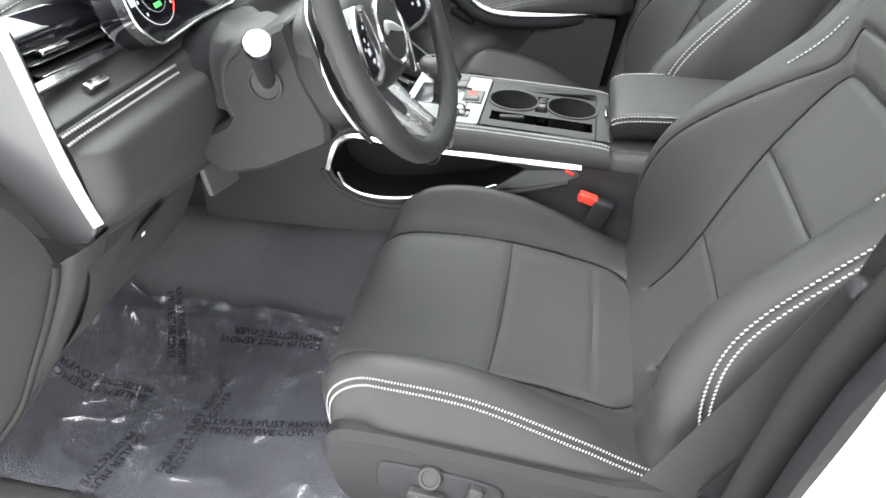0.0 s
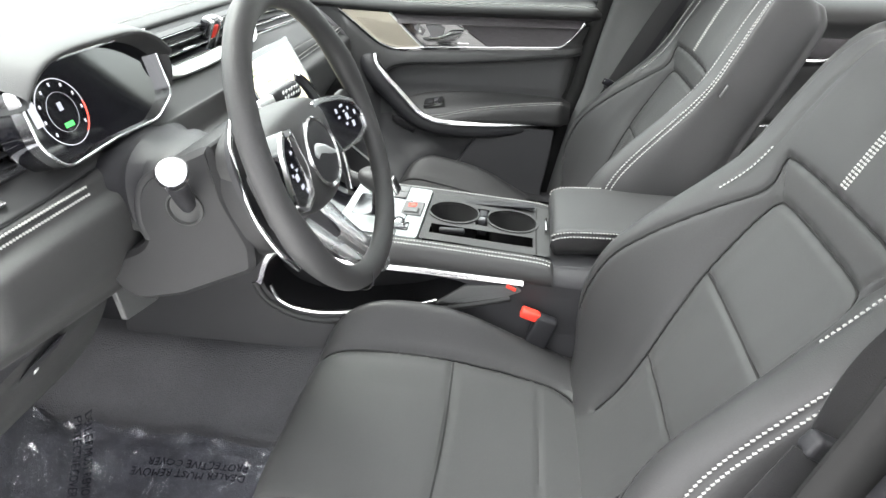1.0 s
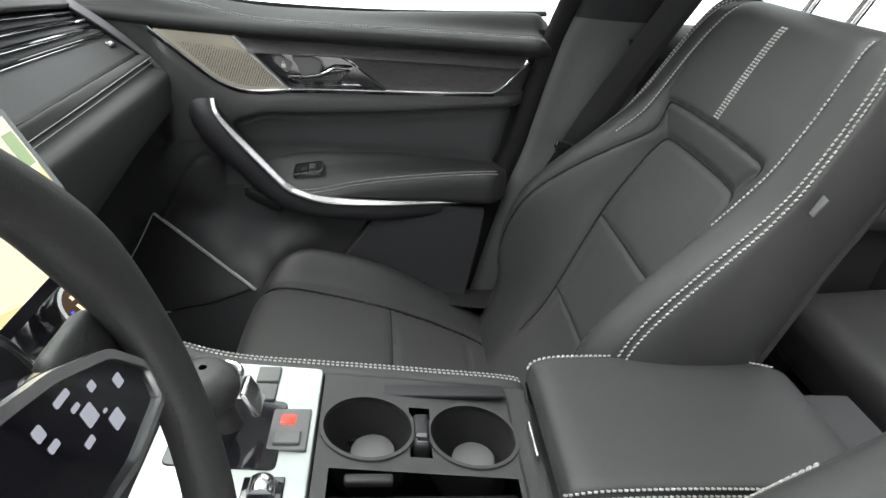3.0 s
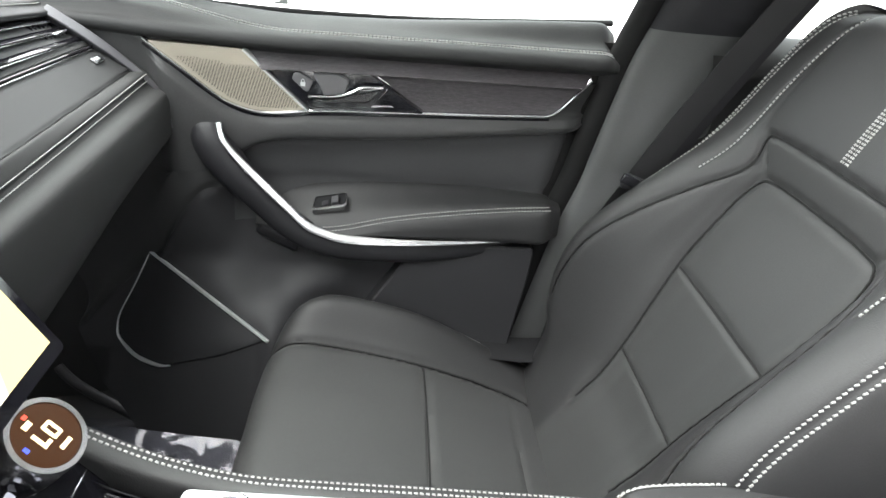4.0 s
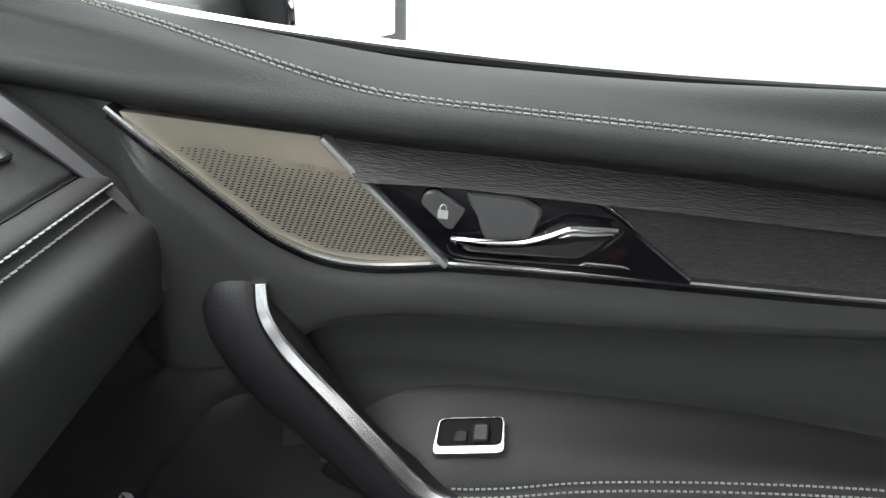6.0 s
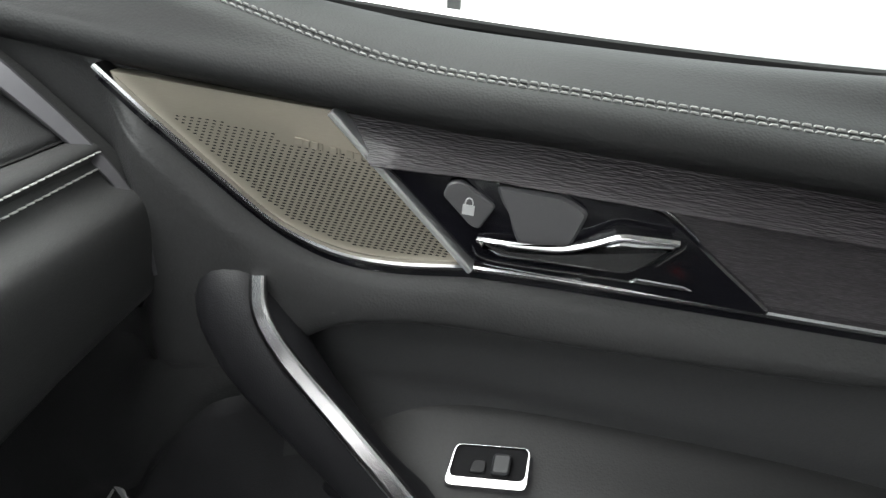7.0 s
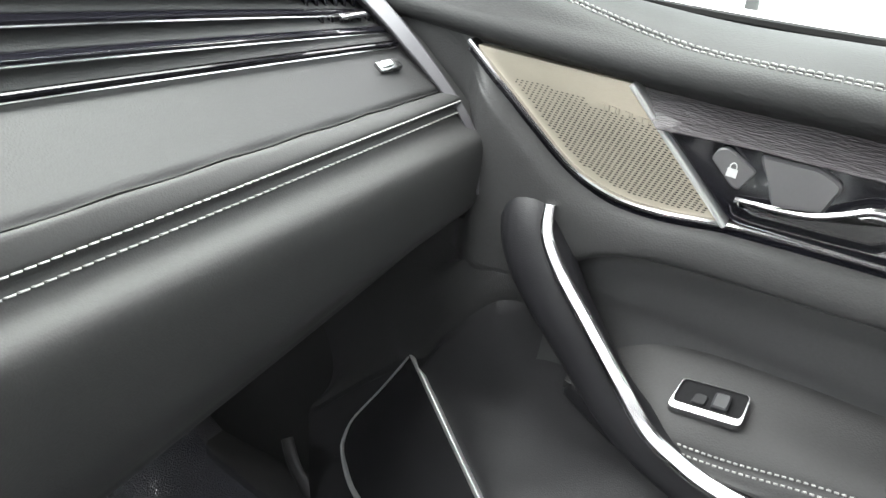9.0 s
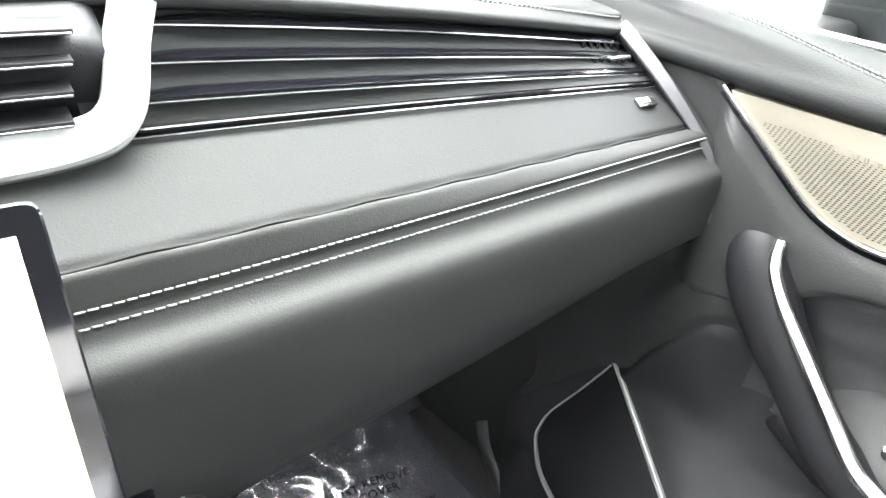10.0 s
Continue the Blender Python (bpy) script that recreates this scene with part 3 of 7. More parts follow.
def front_edge(x, z):
    """The front of the lining follows the round wheel arch."""
    return x if x > -0.24 else -0.24 + (x + 0.24) * (lut(z, (0.5, 0.581, 0.625, 0.693, 0.788, 0.86, 0.95), (-0.28, -0.344, -0.386, -0.423, -0.418, -0.48, -0.56)) + 0.24) / -0.32


for x in (-0.56, -0.46, -0.38, -0.34, -0.30, -0.27, -0.24, -0.205, -0.175, -0.15, -0.12, -0.08, -0.03, 0.04, 0.12, 0.2, 0.28, 0.36, 0.42, 0.455, 0.475):
    x0 = x
    zr, r = lut(x, XR, ZR), smooth(x, -0.20, -0.145)
    fwd = smooth(-x, 0.20, 0.34)
    ze = lut(x, (-0.30, -0.266, -0.227, -0.195, -0.160, -0.123, -0.086, -0.036, 0.33, 0.46), (1.195, 1.178, 1.147, 1.119, 1.091, 1.076, 1.0725, 1.0765, 1.0905, 1.094))
    zb = lut(x, (-0.56, -0.42, -0.30, -0.25, -0.20, -0.15, 0.5), (0.70, 0.79, 0.836, 0.893, 0.950, 0.945, 0.940))
    cols = [(0.728, min(ze + 0.05, max(1.182, ze + 0.008))), (0.728, ze + 0.006), (0.716, ze - 0.006), (0.7065, ze - 0.017), (0.703, max(zr + 0.014, ze - 0.04)), (0.703 + 0.004 * r, zr + 0.004), (0.7025 + 0.0235 * r, zr - 0.003),
            (0.704 + 0.026 * r, zr - 0.012), (0.703 + 0.029 * r, min(0.975, zb + 0.07)), (0.702 + 0.033 * r, zb), (0.700 + 0.02 * r, min(0.88, zb - 0.012)), (0.702 + 0.004 * r, min(0.83, zb - 0.026)),
            (0.698, min(0.80, zb - 0.042)), (0.694, min(0.77, zb - 0.058)), (0.688, min(0.74, zb - 0.074)), (0.680, min(0.71, zb - 0.09)), (0.672, 0.67), (0.667, 0.62), (0.672, 0.575), (0.70, 0.548)]
    row = []
    rear = smooth(x, 0.44, 0.475) * 0.05
    for y, z in cols:
        x = rear_edge(x0, z) if x0 > 0.2 else front_edge(x0, z)
        y += rear
        y = max(y + dy(x), 0.692 - 0.1 * smooth(x, -0.27, -0.20) - 0.1 * smooth(-z, -0.98, -0.88))
        if z < 0.86:
            away = max(z - (0.826 - 0.581 * (x + 0.30)) if x < -0.096 else max(z - 0.7075, x + 0.096), 0.0)
            plane_y = min(y, 0.2266 - 0.1287 * x + 0.5078 * z - 0.002)
            y = plane_y + (y - plane_y) * smooth(away, 0.0, 0.10)
        row.append((x, y, max(z, 0.5)))
    rows.append(row)
card = Skin(rows, 190, 150)
card.carve([[(u, 6.35) for u in (8.3, 10, 12, 14, 16, 19)]], 0.0050, 0.005)
card.carve([[(u, 9.0) for u in (0.2, 2, 4, 6, 7.6)]], 0.0050, 0.0045)
inner = lambda u, v: v > 6.6 and v < 10 and u > 8.6
part("recess_insert", card.faces(inner), INSERT, door, "smooth grey-black leather insert above the armrest")
part("door_card", card.faces(lambda u, v: not inner(u, v) and v < 9), DOOR_LEATHER, door, "black moulded door lining")
part("lower_lining", card.faces(lambda u, v: not inner(u, v) and v >= 9), DOOR_PLASTIC, door, "hard black lower door lining")

edge_rows = []
for z in np.linspace(0.46, 1.21, 16):
    xf = lut(z, (0.42, 0.62, 0.86, 0.98, 1.035, 1.18, 1.27), (0.315, 0.345, 0.392, 0.425, 0.436, 0.466, 0.487))
    xa = rear_edge(0.455, z)
    edge_rows.append([(xa - 0.03, 0.738, z), (xa, 0.742, z), (xf - 0.004, 0.752, z), (xf + 0.03, 0.756, z)])
part("door_edge", Skin(edge_rows, 30, 12).faces(), RUBBER, door, "dark rear edge of the door shell")

# wood trim with a folded upper facet
rows = []
TX = np.linspace(0, 1, 26)
for f in TX:
    top = (-0.1245 + f * (0.413 + 0.1245), 1.1665 - 0.004 * f)
    bot = (-0.036 + f * (0.358 + 0.036), 1.0800 + 0.013 * f)
    rows.append([(top[0] + (bot[0] - top[0]) * k, y + dy(top[0] + (bot[0] - top[0]) * k), top[1] + (bot[1] - top[1]) * k) for k, y in ((0, 0.7225), (0.14, 0.7120), (0.255, 0.7025), (0.285, 0.7030), (0.32, 0.7110), (0.6, 0.7165), (1.0, 0.7200))])
wood = Skin(rows, 60, 40)
part("wood_trim", wood.faces(), VENEER, door, "dark open-pore ash veneer strip", sharp=30)

# chrome outline under the grille and the wood
low_edge = [(-0.266, 1.178), (-0.227, 1.147), (-0.195, 1.119), (-0.160, 1.091), (-0.123, 1.076), (-0.086, 1.0725), (-0.036, 1.0765), (0.025, 1.0800), (0.13, 1.0835), (0.25, 1.0870), (0.33, 1.0905), (0.352, 1.0925), (0.368, 1.1030), (0.390, 1.1280), (0.412, 1.1540)]
p2 = curve(low_edge, 150)
part("lower_chrome_strip", sweep([(a, 0.716 + dy(a), b) for a, b in p2], strip(0.0045, 0.005, -0.008), (0, -1, 0)), CHROME, door, "thin satin chrome outline strip")
p2 = curve([(a, b - 0.0055) for a, b in low_edge[:11]] + [(0.353, 1.0865)], 120)
part("shadow_gap", sweep([(a, 0.7165 + dy(a), b) for a, b in p2], strip(0.0055, 0.0025, -0.008), (0, -1, 0)), PIANO, door, "gloss black shadow gap strip")

# speaker grille
gr = [(-0.262, 1.1755), (-0.124, 1.1690), (-0.0375, 1.0785)] + [tuple(q) for q in curve([(-0.045, 1.0765), (-0.086, 1.0745), (-0.123, 1.078), (-0.160, 1.093), (-0.195, 1.121), (-0.227, 1.149), (-0.255, 1.1715)], 24)]
grille = part("speaker_grille", plate(gr, on_door(0.7225), 0.006, 0.0008, -0.004), GRILLE, door, "champagne-coloured metal speaker grille with slots")
part("divider_strip", sweep([(a, 0.7095 + dy(a), b) for a, b in curve([(-0.1265, 1.1700), (-0.081, 1.1235), (-0.0355, 1.0775)], 12)], strip(0.0042, 0.0040, -0.010), (0, -1, 0)), SILVER, door, "slim satin metal divider strip")


def inside(poly, a, b):
    poly, hit = arr(poly), False
    for k in range(len(poly)):
        (x0, y0), (x1, y1) = poly[k - 1], poly[k]
        if (y0 > b) != (y1 > b) and a < (x1 - x0) * (b - y0) / (y1 - y0) + x0:
            hit = not hit
    return hit


field = inset(gr, 0.0040)
# flat dark ovals on the metal stand in for shade inside slots
slot_v, slot_f = [], []
for r in range(44):
    for c in range(64):
        b = 1.1580 - r * 0.0019 - 0.05 * max(0.0, c * 0.0044 - 0.06)
        a = -0.262 + c * 0.0044 - r * 0.0007
        ridge = 1.1555 - 0.06 * (a + 0.223) - 0.007 * smooth(a, -0.165, -0.157)
        if b > ridge or not inside(field, a, b) or not inside(field, a + 0.0025, b + 0.001) or not inside(field, a - 0.0025, b - 0.001):
            continue
        base = len(slot_v)
        fade = 1.0 - 0.25 * smooth(b, 1.12, 1.155)
        for k in range(8):
            t = k * math.pi / 4
            da, db = 0.0015 * fade * math.cos(t), 0.00050 * fade * math.sin(t)
            slot_v.append(on_door(0.7225)(a + da + db * 0.4, b + db - da * 0.10, 0.00625))
        slot_f.append(tuple(range(base, base + 8)))
tagged(part("slot_field", (arr(slot_v), slot_f), HOLLOW_SHADE, grille, "rows of small dark slots"), kind="stuff")
badge = []
for k, w in enumerate((0.0050, 0.0034, 0.0036, 0.0012, 0.0040, 0.0012, 0.0040, 0.0040)):
    a = -0.150 + k * 0.0052
    badge.append(plate([(a, 1.1455 - k * 0.0008), (a + w, 1.1450 - k * 0.0008), (a + w, 1.1495 - k * 0.0008), (a, 1.1500 - k * 0.0008)], on_door(0.7225), 0.0072, 0.0002, 0.006))
part("badge_bars", join(*badge), GRILLE, grille, "raised metal maker's mark as plain bars")

# inner handle in its gloss black surround
bez = rounded([(-0.0960, 1.1430), (-0.055, 1.1435), (0.012, 1.1450), (0.060, 1.1435), (0.086, 1.1295), (0.116, 1.1080), (0.146, 1.0880), (0.146, 1.0840), (-0.0330, 1.0815)], 0.008)
surround = part("handle_surround", plate(bez, on_door(0.7210), 0.0112, 0.0016, -0.004), PIANO, door, "gloss black handle surround")
part("surround_edge", sweep([on_door(0.7105)(a, b) for a, b in curve([(-0.094, 1.1440), (-0.055, 1.1447), (0.012, 1.1460), (0.060, 1.1447), (0.087, 1.1305), (0.094, 1.1250)], 50)], strip(0.0014, 0.0022, -0.003), (0, -1, 0)), CHROME, surround)
part("scoop", plate(rounded([(-0.0275, 1.1395), (0.013, 1.1400), (0.0295, 1.1320), (0.0225, 1.1065), (-0.0085, 1.1035)], 0.005), on_door(0.7175), 0.0135, 0.0020, 0.0), SMOKE, surround, "dark grey finger scoop")
lockb = part("lock_button", plate(rounded([(-0.0545, 1.1380), (-0.0480, 1.1400), (-0.0250, 1.1270), (-0.0330, 1.1105), (-0.0385, 1.1115), (-0.0575, 1.1300)], 0.003), on_door(0.7065), 0.0048, 0.0010, 0.0), SMOKE, surround, "dark grey lock button")
lk = lambda a, b, h=0.0: on_door(0.7065)(a - 0.041, b + 1.1245, h - 0.0014)
part("lock_mark", join(plate([(-0.0036, -0.0050), (0.0036, -0.0056), (0.0036, 0.0010), (-0.0036, 0.0014)], lk, 0.0068, 0.0002, 0.006), rim(arr([(0.0030 * math.cos(t), 0.0022 + 0.0042 * math.sin(t)) for t in np.linspace(0, 2 * math.pi, 14, endpoint=False)]), arr([(0.0019 * math.cos(t), 0.0022 + 0.0030 * math.sin(t)) for t in np.linspace(0, 2 * math.pi, 14, endpoint=False)]), lk, 0.0068, 0.006)), PRINT, lockb, "pale padlock symbol")
lever_path = curve([(-0.0335, 0.7030, 1.1020), (-0.020, 0.7000, 1.1035), (0.0, 0.6985, 1.1055), (0.018, 0.6975, 1.1085), (0.034, 0.6970, 1.1150), (0.049, 0.6970, 1.1230), (0.060, 0.6975, 1.1240), (0.082, 0.6995, 1.1245)], 60)
flank = [(-0.0335, 1.1015), (0.0, 1.1045), (0.018, 1.1075), (0.034, 1.1140), (0.049, 1.1220), (0.082, 1.1235), (0.070, 1.1080), (0.058, 1.0985), (0.030, 1.0970), (0.0, 1.0955), (-0.019, 1.0945)]
handle = part("door_handle", plate(rounded(flank, 0.003), lambda a, b, h=0.0: (a, 0.7075 - h - 0.10 * max(0.0, b - 1.098), b), 0.0075, 0.003, -0.004), DARK_CHROME, door, "dark chrome pull lever with chrome edge")
part("lever_edge", sweep(lever_path + arr((0, 0.0015, 0.0004)), strip(0.0034, 0.0014, -0.0010), (0, -0.62, 0.78)), CHROME, handle, "bright chrome lever edge")
pocket_line = [on_door(0.7095)(a, b) for a, b in curve([(-0.0365, 1.1030), (-0.0355, 1.0935), (-0.026, 1.0870), (0.015, 1.0880), (0.058, 1.0905), (0.064, 1.0925), (0.086, 1.1170), (0.0875, 1.1215)], 60)]
part("pocket_edge", sweep(pocket_line, strip(0.0011, 0.0012, -0.002), (0, -1, 0)), DARK_CHROME, surround, "thin dark chrome line round the lever pocket")
# chrome sliver shaped as the glint below the lever
part("pocket_glint", plate(rounded([(0.062, 1.0902), (0.100, 1.0922), (0.094, 1.0945), (0.066, 1.0940)], 0.001), on_door(0.7095), 0.0016, 0.0006, -0.003), CHROME, surround, "small bright lower lip")

# armrest with switch, pull grip and chrome blade
rows = []
XB, ZB = (-0.13, -0.06, 0.0, 0.13, 0.25, 0.40), (0.918, 0.935, 0.946, 0.953, 0.952, 0.942)
XS, ZS = (-0.10, -0.04, 0.02, 0.116, 0.27, 0.36, 0.40), (0.893, 0.890, 0.896, 0.915, 0.936, 0.944, 0.944)
for x in (-0.125, -0.10, -0.06, -0.02, 0.03, 0.09, 0.16, 0.24, 0.31, 0.36, 0.385, 0.395):
    zb, zs = lut(x, XB, ZB), lut(x, XS, ZS)
    e = smooth(x, 0.36, 0.397)
    out = smooth(-x, 0.02, 0.12) * 0.030
    cols = [(0.752, zb - 0.030), (0.746, zb - 0.004), (0.732, zb + 0.001), (0.708 + out * 0.5, zb * 0.62 + zs * 0.38 + 0.003), (0.684 + out, zb * 0.25 + zs * 0.75 + 0.005), (0.668 + out, zs + 0.001), (0.660 + out, zs - 0.010), (0.657 + out, (zs + 0.882) / 2 - 0.004), (0.660 + out, 0.884), (0.69, 0.872)]
    rows.append([(x, y + e * 0.03, z - e * max(0, z - 0.9) * 0.25) for y, z in cols])
arm = Skin(rows, 110, 70)
arm_st = [(3.2, 5.25), (4, 5.2), (5, 5.0), (6, 4.9), (8, 4.85), (9.4, 4.9)]
arm.carve([arm_st], 0.0012, 0.004)
armrest = part("armrest", arm.faces(), LEATHER, door, "padded black leather armrest")
part("stitching", double_stitch(*arm.line(arm_st, 160), gap=0.0068, pitch=0.0050, length=0.0036, width=0.0018), THREAD, armrest, "double row of pale stitching")
grip_path = curve([(-0.190, 0.704, 1.060), (-0.186, 0.689, 1.032), (-0.156, 0.681, 0.988), (-0.114, 0.677, 0.942), (-0.072, 0.674, 0.900), (-0.025, 0.672, 0.871), (0.04, 0.670, 0.858), (0.14, 0.674, 0.857), (0.24, 0.682, 0.862), (0.31, 0.694, 0.868)], 90)
grip = part("pull_grip", sweep(grip_path, disc(0.030, 20, 0.026, 2.4), (0, -1, 0.2), scale=np.interp(np.linspace(0, 1, 90), (0, 0.025, 0.07, 0.12, 0.2, 0.3, 0.5, 0.75, 0.97, 1), (0.50, 0.85, 0.98, 1.0, 0.88, 0.78, 0.82, 0.80, 0.55, 0.30))), SOFT_BLACK, door, "rounded black door pull")
blade_path = curve([(-0.168, 0.680, 1.0600), (-0.162, 0.670, 1.0385), (-0.143, 0.664, 1.013), (-0.107, 0.660, 0.976), (-0.070, 0.656, 0.938), (-0.036, 0.652, 0.905), (-0.006, 0.650, 0.891), (0.03, 0.648, 0.883), (0.10, 0.649, 0.880), (0.20, 0.656, 0.8795), (0.335, 0.672, 0.8830)], 120)
part("chrome_blade", sweep(blade_path, [(-0.0080, -0.006), (-0.0080, 0.0005), (-0.0066, 0.0030), (-0.0040, 0.0036), (0.0040, 0.0022), (0.0066, 0.0010), (0.0080, -0.0010), (0.0080, -0.006)], (0.15, -0.75, 0.65), scale=np.interp(np.linspace(0, 1, 120), (0, 0.1, 0.42, 0.52, 0.7, 1.0), (0.70, 0.85, 0.95, 1.0, 0.62, 0.22))), CHROME, grip, "satin chrome blade along the door pull", sharp=14)
part("grip_pad", rbox((-0.088, 0.696, 0.858), (0.080, 0.020, 0.026), 0.009, (0, 28, 0)), SOFT_BLACK, grip)


def on_switch(a, b, h=0.0):
    c, s = math.cos(radians(26)), math.sin(radians(26))
    return (a, 0.6945 + b * c - h * s, 0.9262 + b * s + h * c + a * 0.20)


sw = part("window_switch", rim(rounded([(-0.030, -0.0165), (0.029, -0.0165), (0.028, 0.0150), (-0.027, 0.0150)], 0.006), rounded([(-0.0275, -0.0100), (0.0265, -0.0100), (0.0268, 0.0142), (-0.0258, 0.0142)], 0.005), on_switch, 0.0045, -0.004), CHROME, door, "chrome-framed window switch")
part("switch_well", plate(rounded([(-0.0278, -0.0108), (0.0268, -0.0108), (0.0270, 0.0145), (-0.0260, 0.0145)], 0.004), on_switch, 0.0012, 0.0004, -0.003), MATT_BLACK, sw, "dark switch well")
part("switch_rocker", plate(rounded([(0.002, -0.007), (0.015, -0.007), (0.015, 0.008), (0.002, 0.008)], 0.003), on_switch, 0.0085, 0.0014, 0.001), SLATE, sw, "grey rocker key")
part("switch_rest", plate(rounded([(-0.014, -0.006), (-0.002, -0.006), (-0.002, 0.004), (-0.012, 0.004)], 0.003), on_switch, 0.0040, 0.0008, 0.002), SOFT_BLACK, sw)


# lower speaker and pocket
def on_low(a, b, h=0.0):
    return (a, 0.2266 - 0.1287 * a + 0.5078 * b - h, b)


lowp = rounded([(-0.300, 0.824), (-0.326, 0.774), (-0.353, 0.722), (-0.353, 0.690), (-0.320, 0.664), (-0.275, 0.652), (-0.180, 0.676), (-0.098, 0.708)], 0.012)
low = part("lower_speaker", plate(lowp, on_low, 0.006, 0.002, -0.06), SOFT_BLACK, door, "dark lower door speaker panel")
part("speaker_strip", sweep([on_low(a, b, 0.006) for a, b in curve([(-0.3015, 0.8260), (-0.205, 0.7700), (-0.0960, 0.7075)], 24)], strip(0.0055, 0.0035, -0.004), (0, -1, 0.5)), SILVER, low, "bright chrome strip along the speaker panel")
edge_line = [on_low(a, b, 0.006) for a, b in curve([(-0.3015, 0.826), (-0.326, 0.774), (-0.350, 0.728), (-0.3545, 0.704), (-0.350, 0.688), (-0.322, 0.664), (-0.285, 0.653), (-0.262, 0.654)], 60)]
part("speaker_edge", sweep(edge_line, strip(0.0040, 0.003, -0.006), (0, -1, 0), scale=np.interp(np.linspace(0, 1, 60), (0, 0.5, 0.7, 0.9, 1), (0.55, 0.6, 1.0, 1.0, 0.3))), SILVER, low, "slim chrome edge round the speaker panel")
pocket = [(0.150, 0.868), (0.356, 0.868), (0.350, 0.80), (0.322, 0.62), (0.302, 0.53), (-0.05, 0.53), (-0.120, 0.60), (-0.104, 0.651), (-0.031, 0.681), (0.044, 0.716), (0.083, 0.765), (0.112, 0.808)]
part("door_pocket", plate(rounded(pocket, 0.012), lambda a, b, h=0.0: (a, 0.676 - 0.09 * (0.84 - b) - h, b), 0.008, 0.003, -0.05), DOOR_PLASTIC, door, "black plastic door pocket")

# outside mirror
mir = part("outside_mirror", rbox((-0.213, 1.001, 1.250), (0.10, 0.255, 0.225), 0.022, (0, -4, -21.6), 5), SOFT_BLACK, door, "black door mirror housing")
part("mirror_glass", rbox((-0.172, 0.965, 1.252), (0.012, 0.185, 0.135), 0.005, (0, -4, -21.6)), material("mirror_silver", (0.9, 0.9, 0.9), 0.03, metal=1.0), mir, "bright mirror glass")
part("mirror_foot", rbox((-0.285, 0.865, 1.212), (0.09, 0.14, 0.035), 0.015), SOFT_BLACK, mir)


# ---- seats ----
def build_seat(cy, s, label, tilt, low):
    t = thing("car_seat", (0.2, cy, 0.49), label, "car seat", "front seats")
    flip = s < 0
    # cushion
    cols = [(0.245, -0.20), (0.268, -0.14), (0.279, -0.080), (0.276, -0.010), (0.258, 0.050), (0.222, 0.072), (0.165, 0.008), (0.08, -0.003), (0, -0.004),
            (-0.08, -0.003), (-0.165, 0.008), (-0.214, 0.072), (-0.246, 0.050), (-0.262, -0.010), (-0.264, -0.09), (-0.25, -0.20)]
    rows = []
    for x, dzr, ws, bs in ((-0.045, -0.175, 0.93, 0.1), (-0.082, -0.125, 0.95, 0.2), (-0.098, -0.070, 0.96, 0.35), (-0.086, -0.022, 0.97, 0.55), (-0.045, 0.003, 0.98, 0.85), (0.05, 0.006, 1, 1.08), (0.17, 0.0, 1, 1.0), (0.31, -0.022, 1, 0.46), (0.405, -0.044, 1, 0.16), (0.55, -0.07, 1, 0.1)):
        row = []
        for v, dz in cols:
            k = min(1.0, max(0.0, -dz / 0.2))
            z = 0.713 + dzr * (1 - k) + (dz * bs * (1 - 1.2 * tilt) if dz > 0 else dz) - tilt * (x - 0.06) * (1 - k)
            nose = smooth(-x, -0.06, 0.05) * 0.055 * (abs(v) / 0.27) ** 4
            row.append((x + nose, cy + s * v * ws, max(z, 0.515)))
        rows.append(row)
    cu = Skin(rows, 150, 190, flip=flip)
    loop = [(1.2, 6.1), (3, 6.0), (5, 6), (7, 6), (7.6, 6.1), (7.95, 6.5), (8.08, 7.2), (8.1, 8), (8.08, 8.8), (7.95, 9.5), (7.6, 9.9), (7, 10), (5, 10), (3, 10), (1.2, 9.9)]
    cu.carve([loop], 0.0075, 0.007)
    cu.carve([[(6, 6.05), (6.03, 8), (6, 9.95)]], 0.005, 0.0045)
    cu.carve([[(7.1, 6.1), (7.12, 8), (7.1, 9.9)]], 0.0028, 0.0035)
    seams = cu.seam([[(6, 6.05), (6.03, 8), (6, 9.95)]], 0.0032)
    part("cushion_seam", seams, SEAM, t, "dark cross seam")
    part("cushion_outline_seam", cu.seam([loop], 0.0026, -0.0016), SEAM, t, "dark seam round the cushion insert")
    edge = [(1.7, 3.6), (2.3, 3.95), (3.2, 4.12), (5, 4.0), (7, 3.85), (8.8, 3.7)]
    cu.carve([edge], 0.002, 0.005)
    mid = lambda u, v: 6 < v < 10 and u < 8.08
    base = part("cushion_base", rbox((0.20, cy, 0.545), (0.46, 0.47, 0.11), 0.03), SOFT_BLACK, t, "dark seat frame cover")
    part("front_insert", cu.faces(lambda u, v: mid(u, v) and u < 6), SEAT_LEATHER, t, "smooth black leather cushion front")
    part("rear_insert", cu.faces(lambda u, v: mid(u, v) and u >= 6), SEAT_LEATHER, t, "smooth black leather cushion rear")
    ob = part("outer_bolster", cu.faces(lambda u, v: not mid(u, v) and v <= 8), LEATHER, t, "stitched outer cushion bolster")
    part("inner_bolster", cu.faces(lambda u, v: not mid(u, v) and v > 8), LEATHER, t, "smooth inner cushion bolster")
    kw = dict(gap=0.0100, pitch=0.0044, length=0.0021, width=0.0036, lift=0.0006, slant=0.35)
    part("stitching", double_stitch(*cu.line(edge, 200), **kw), THREAD, ob, "double row of pale stitching")
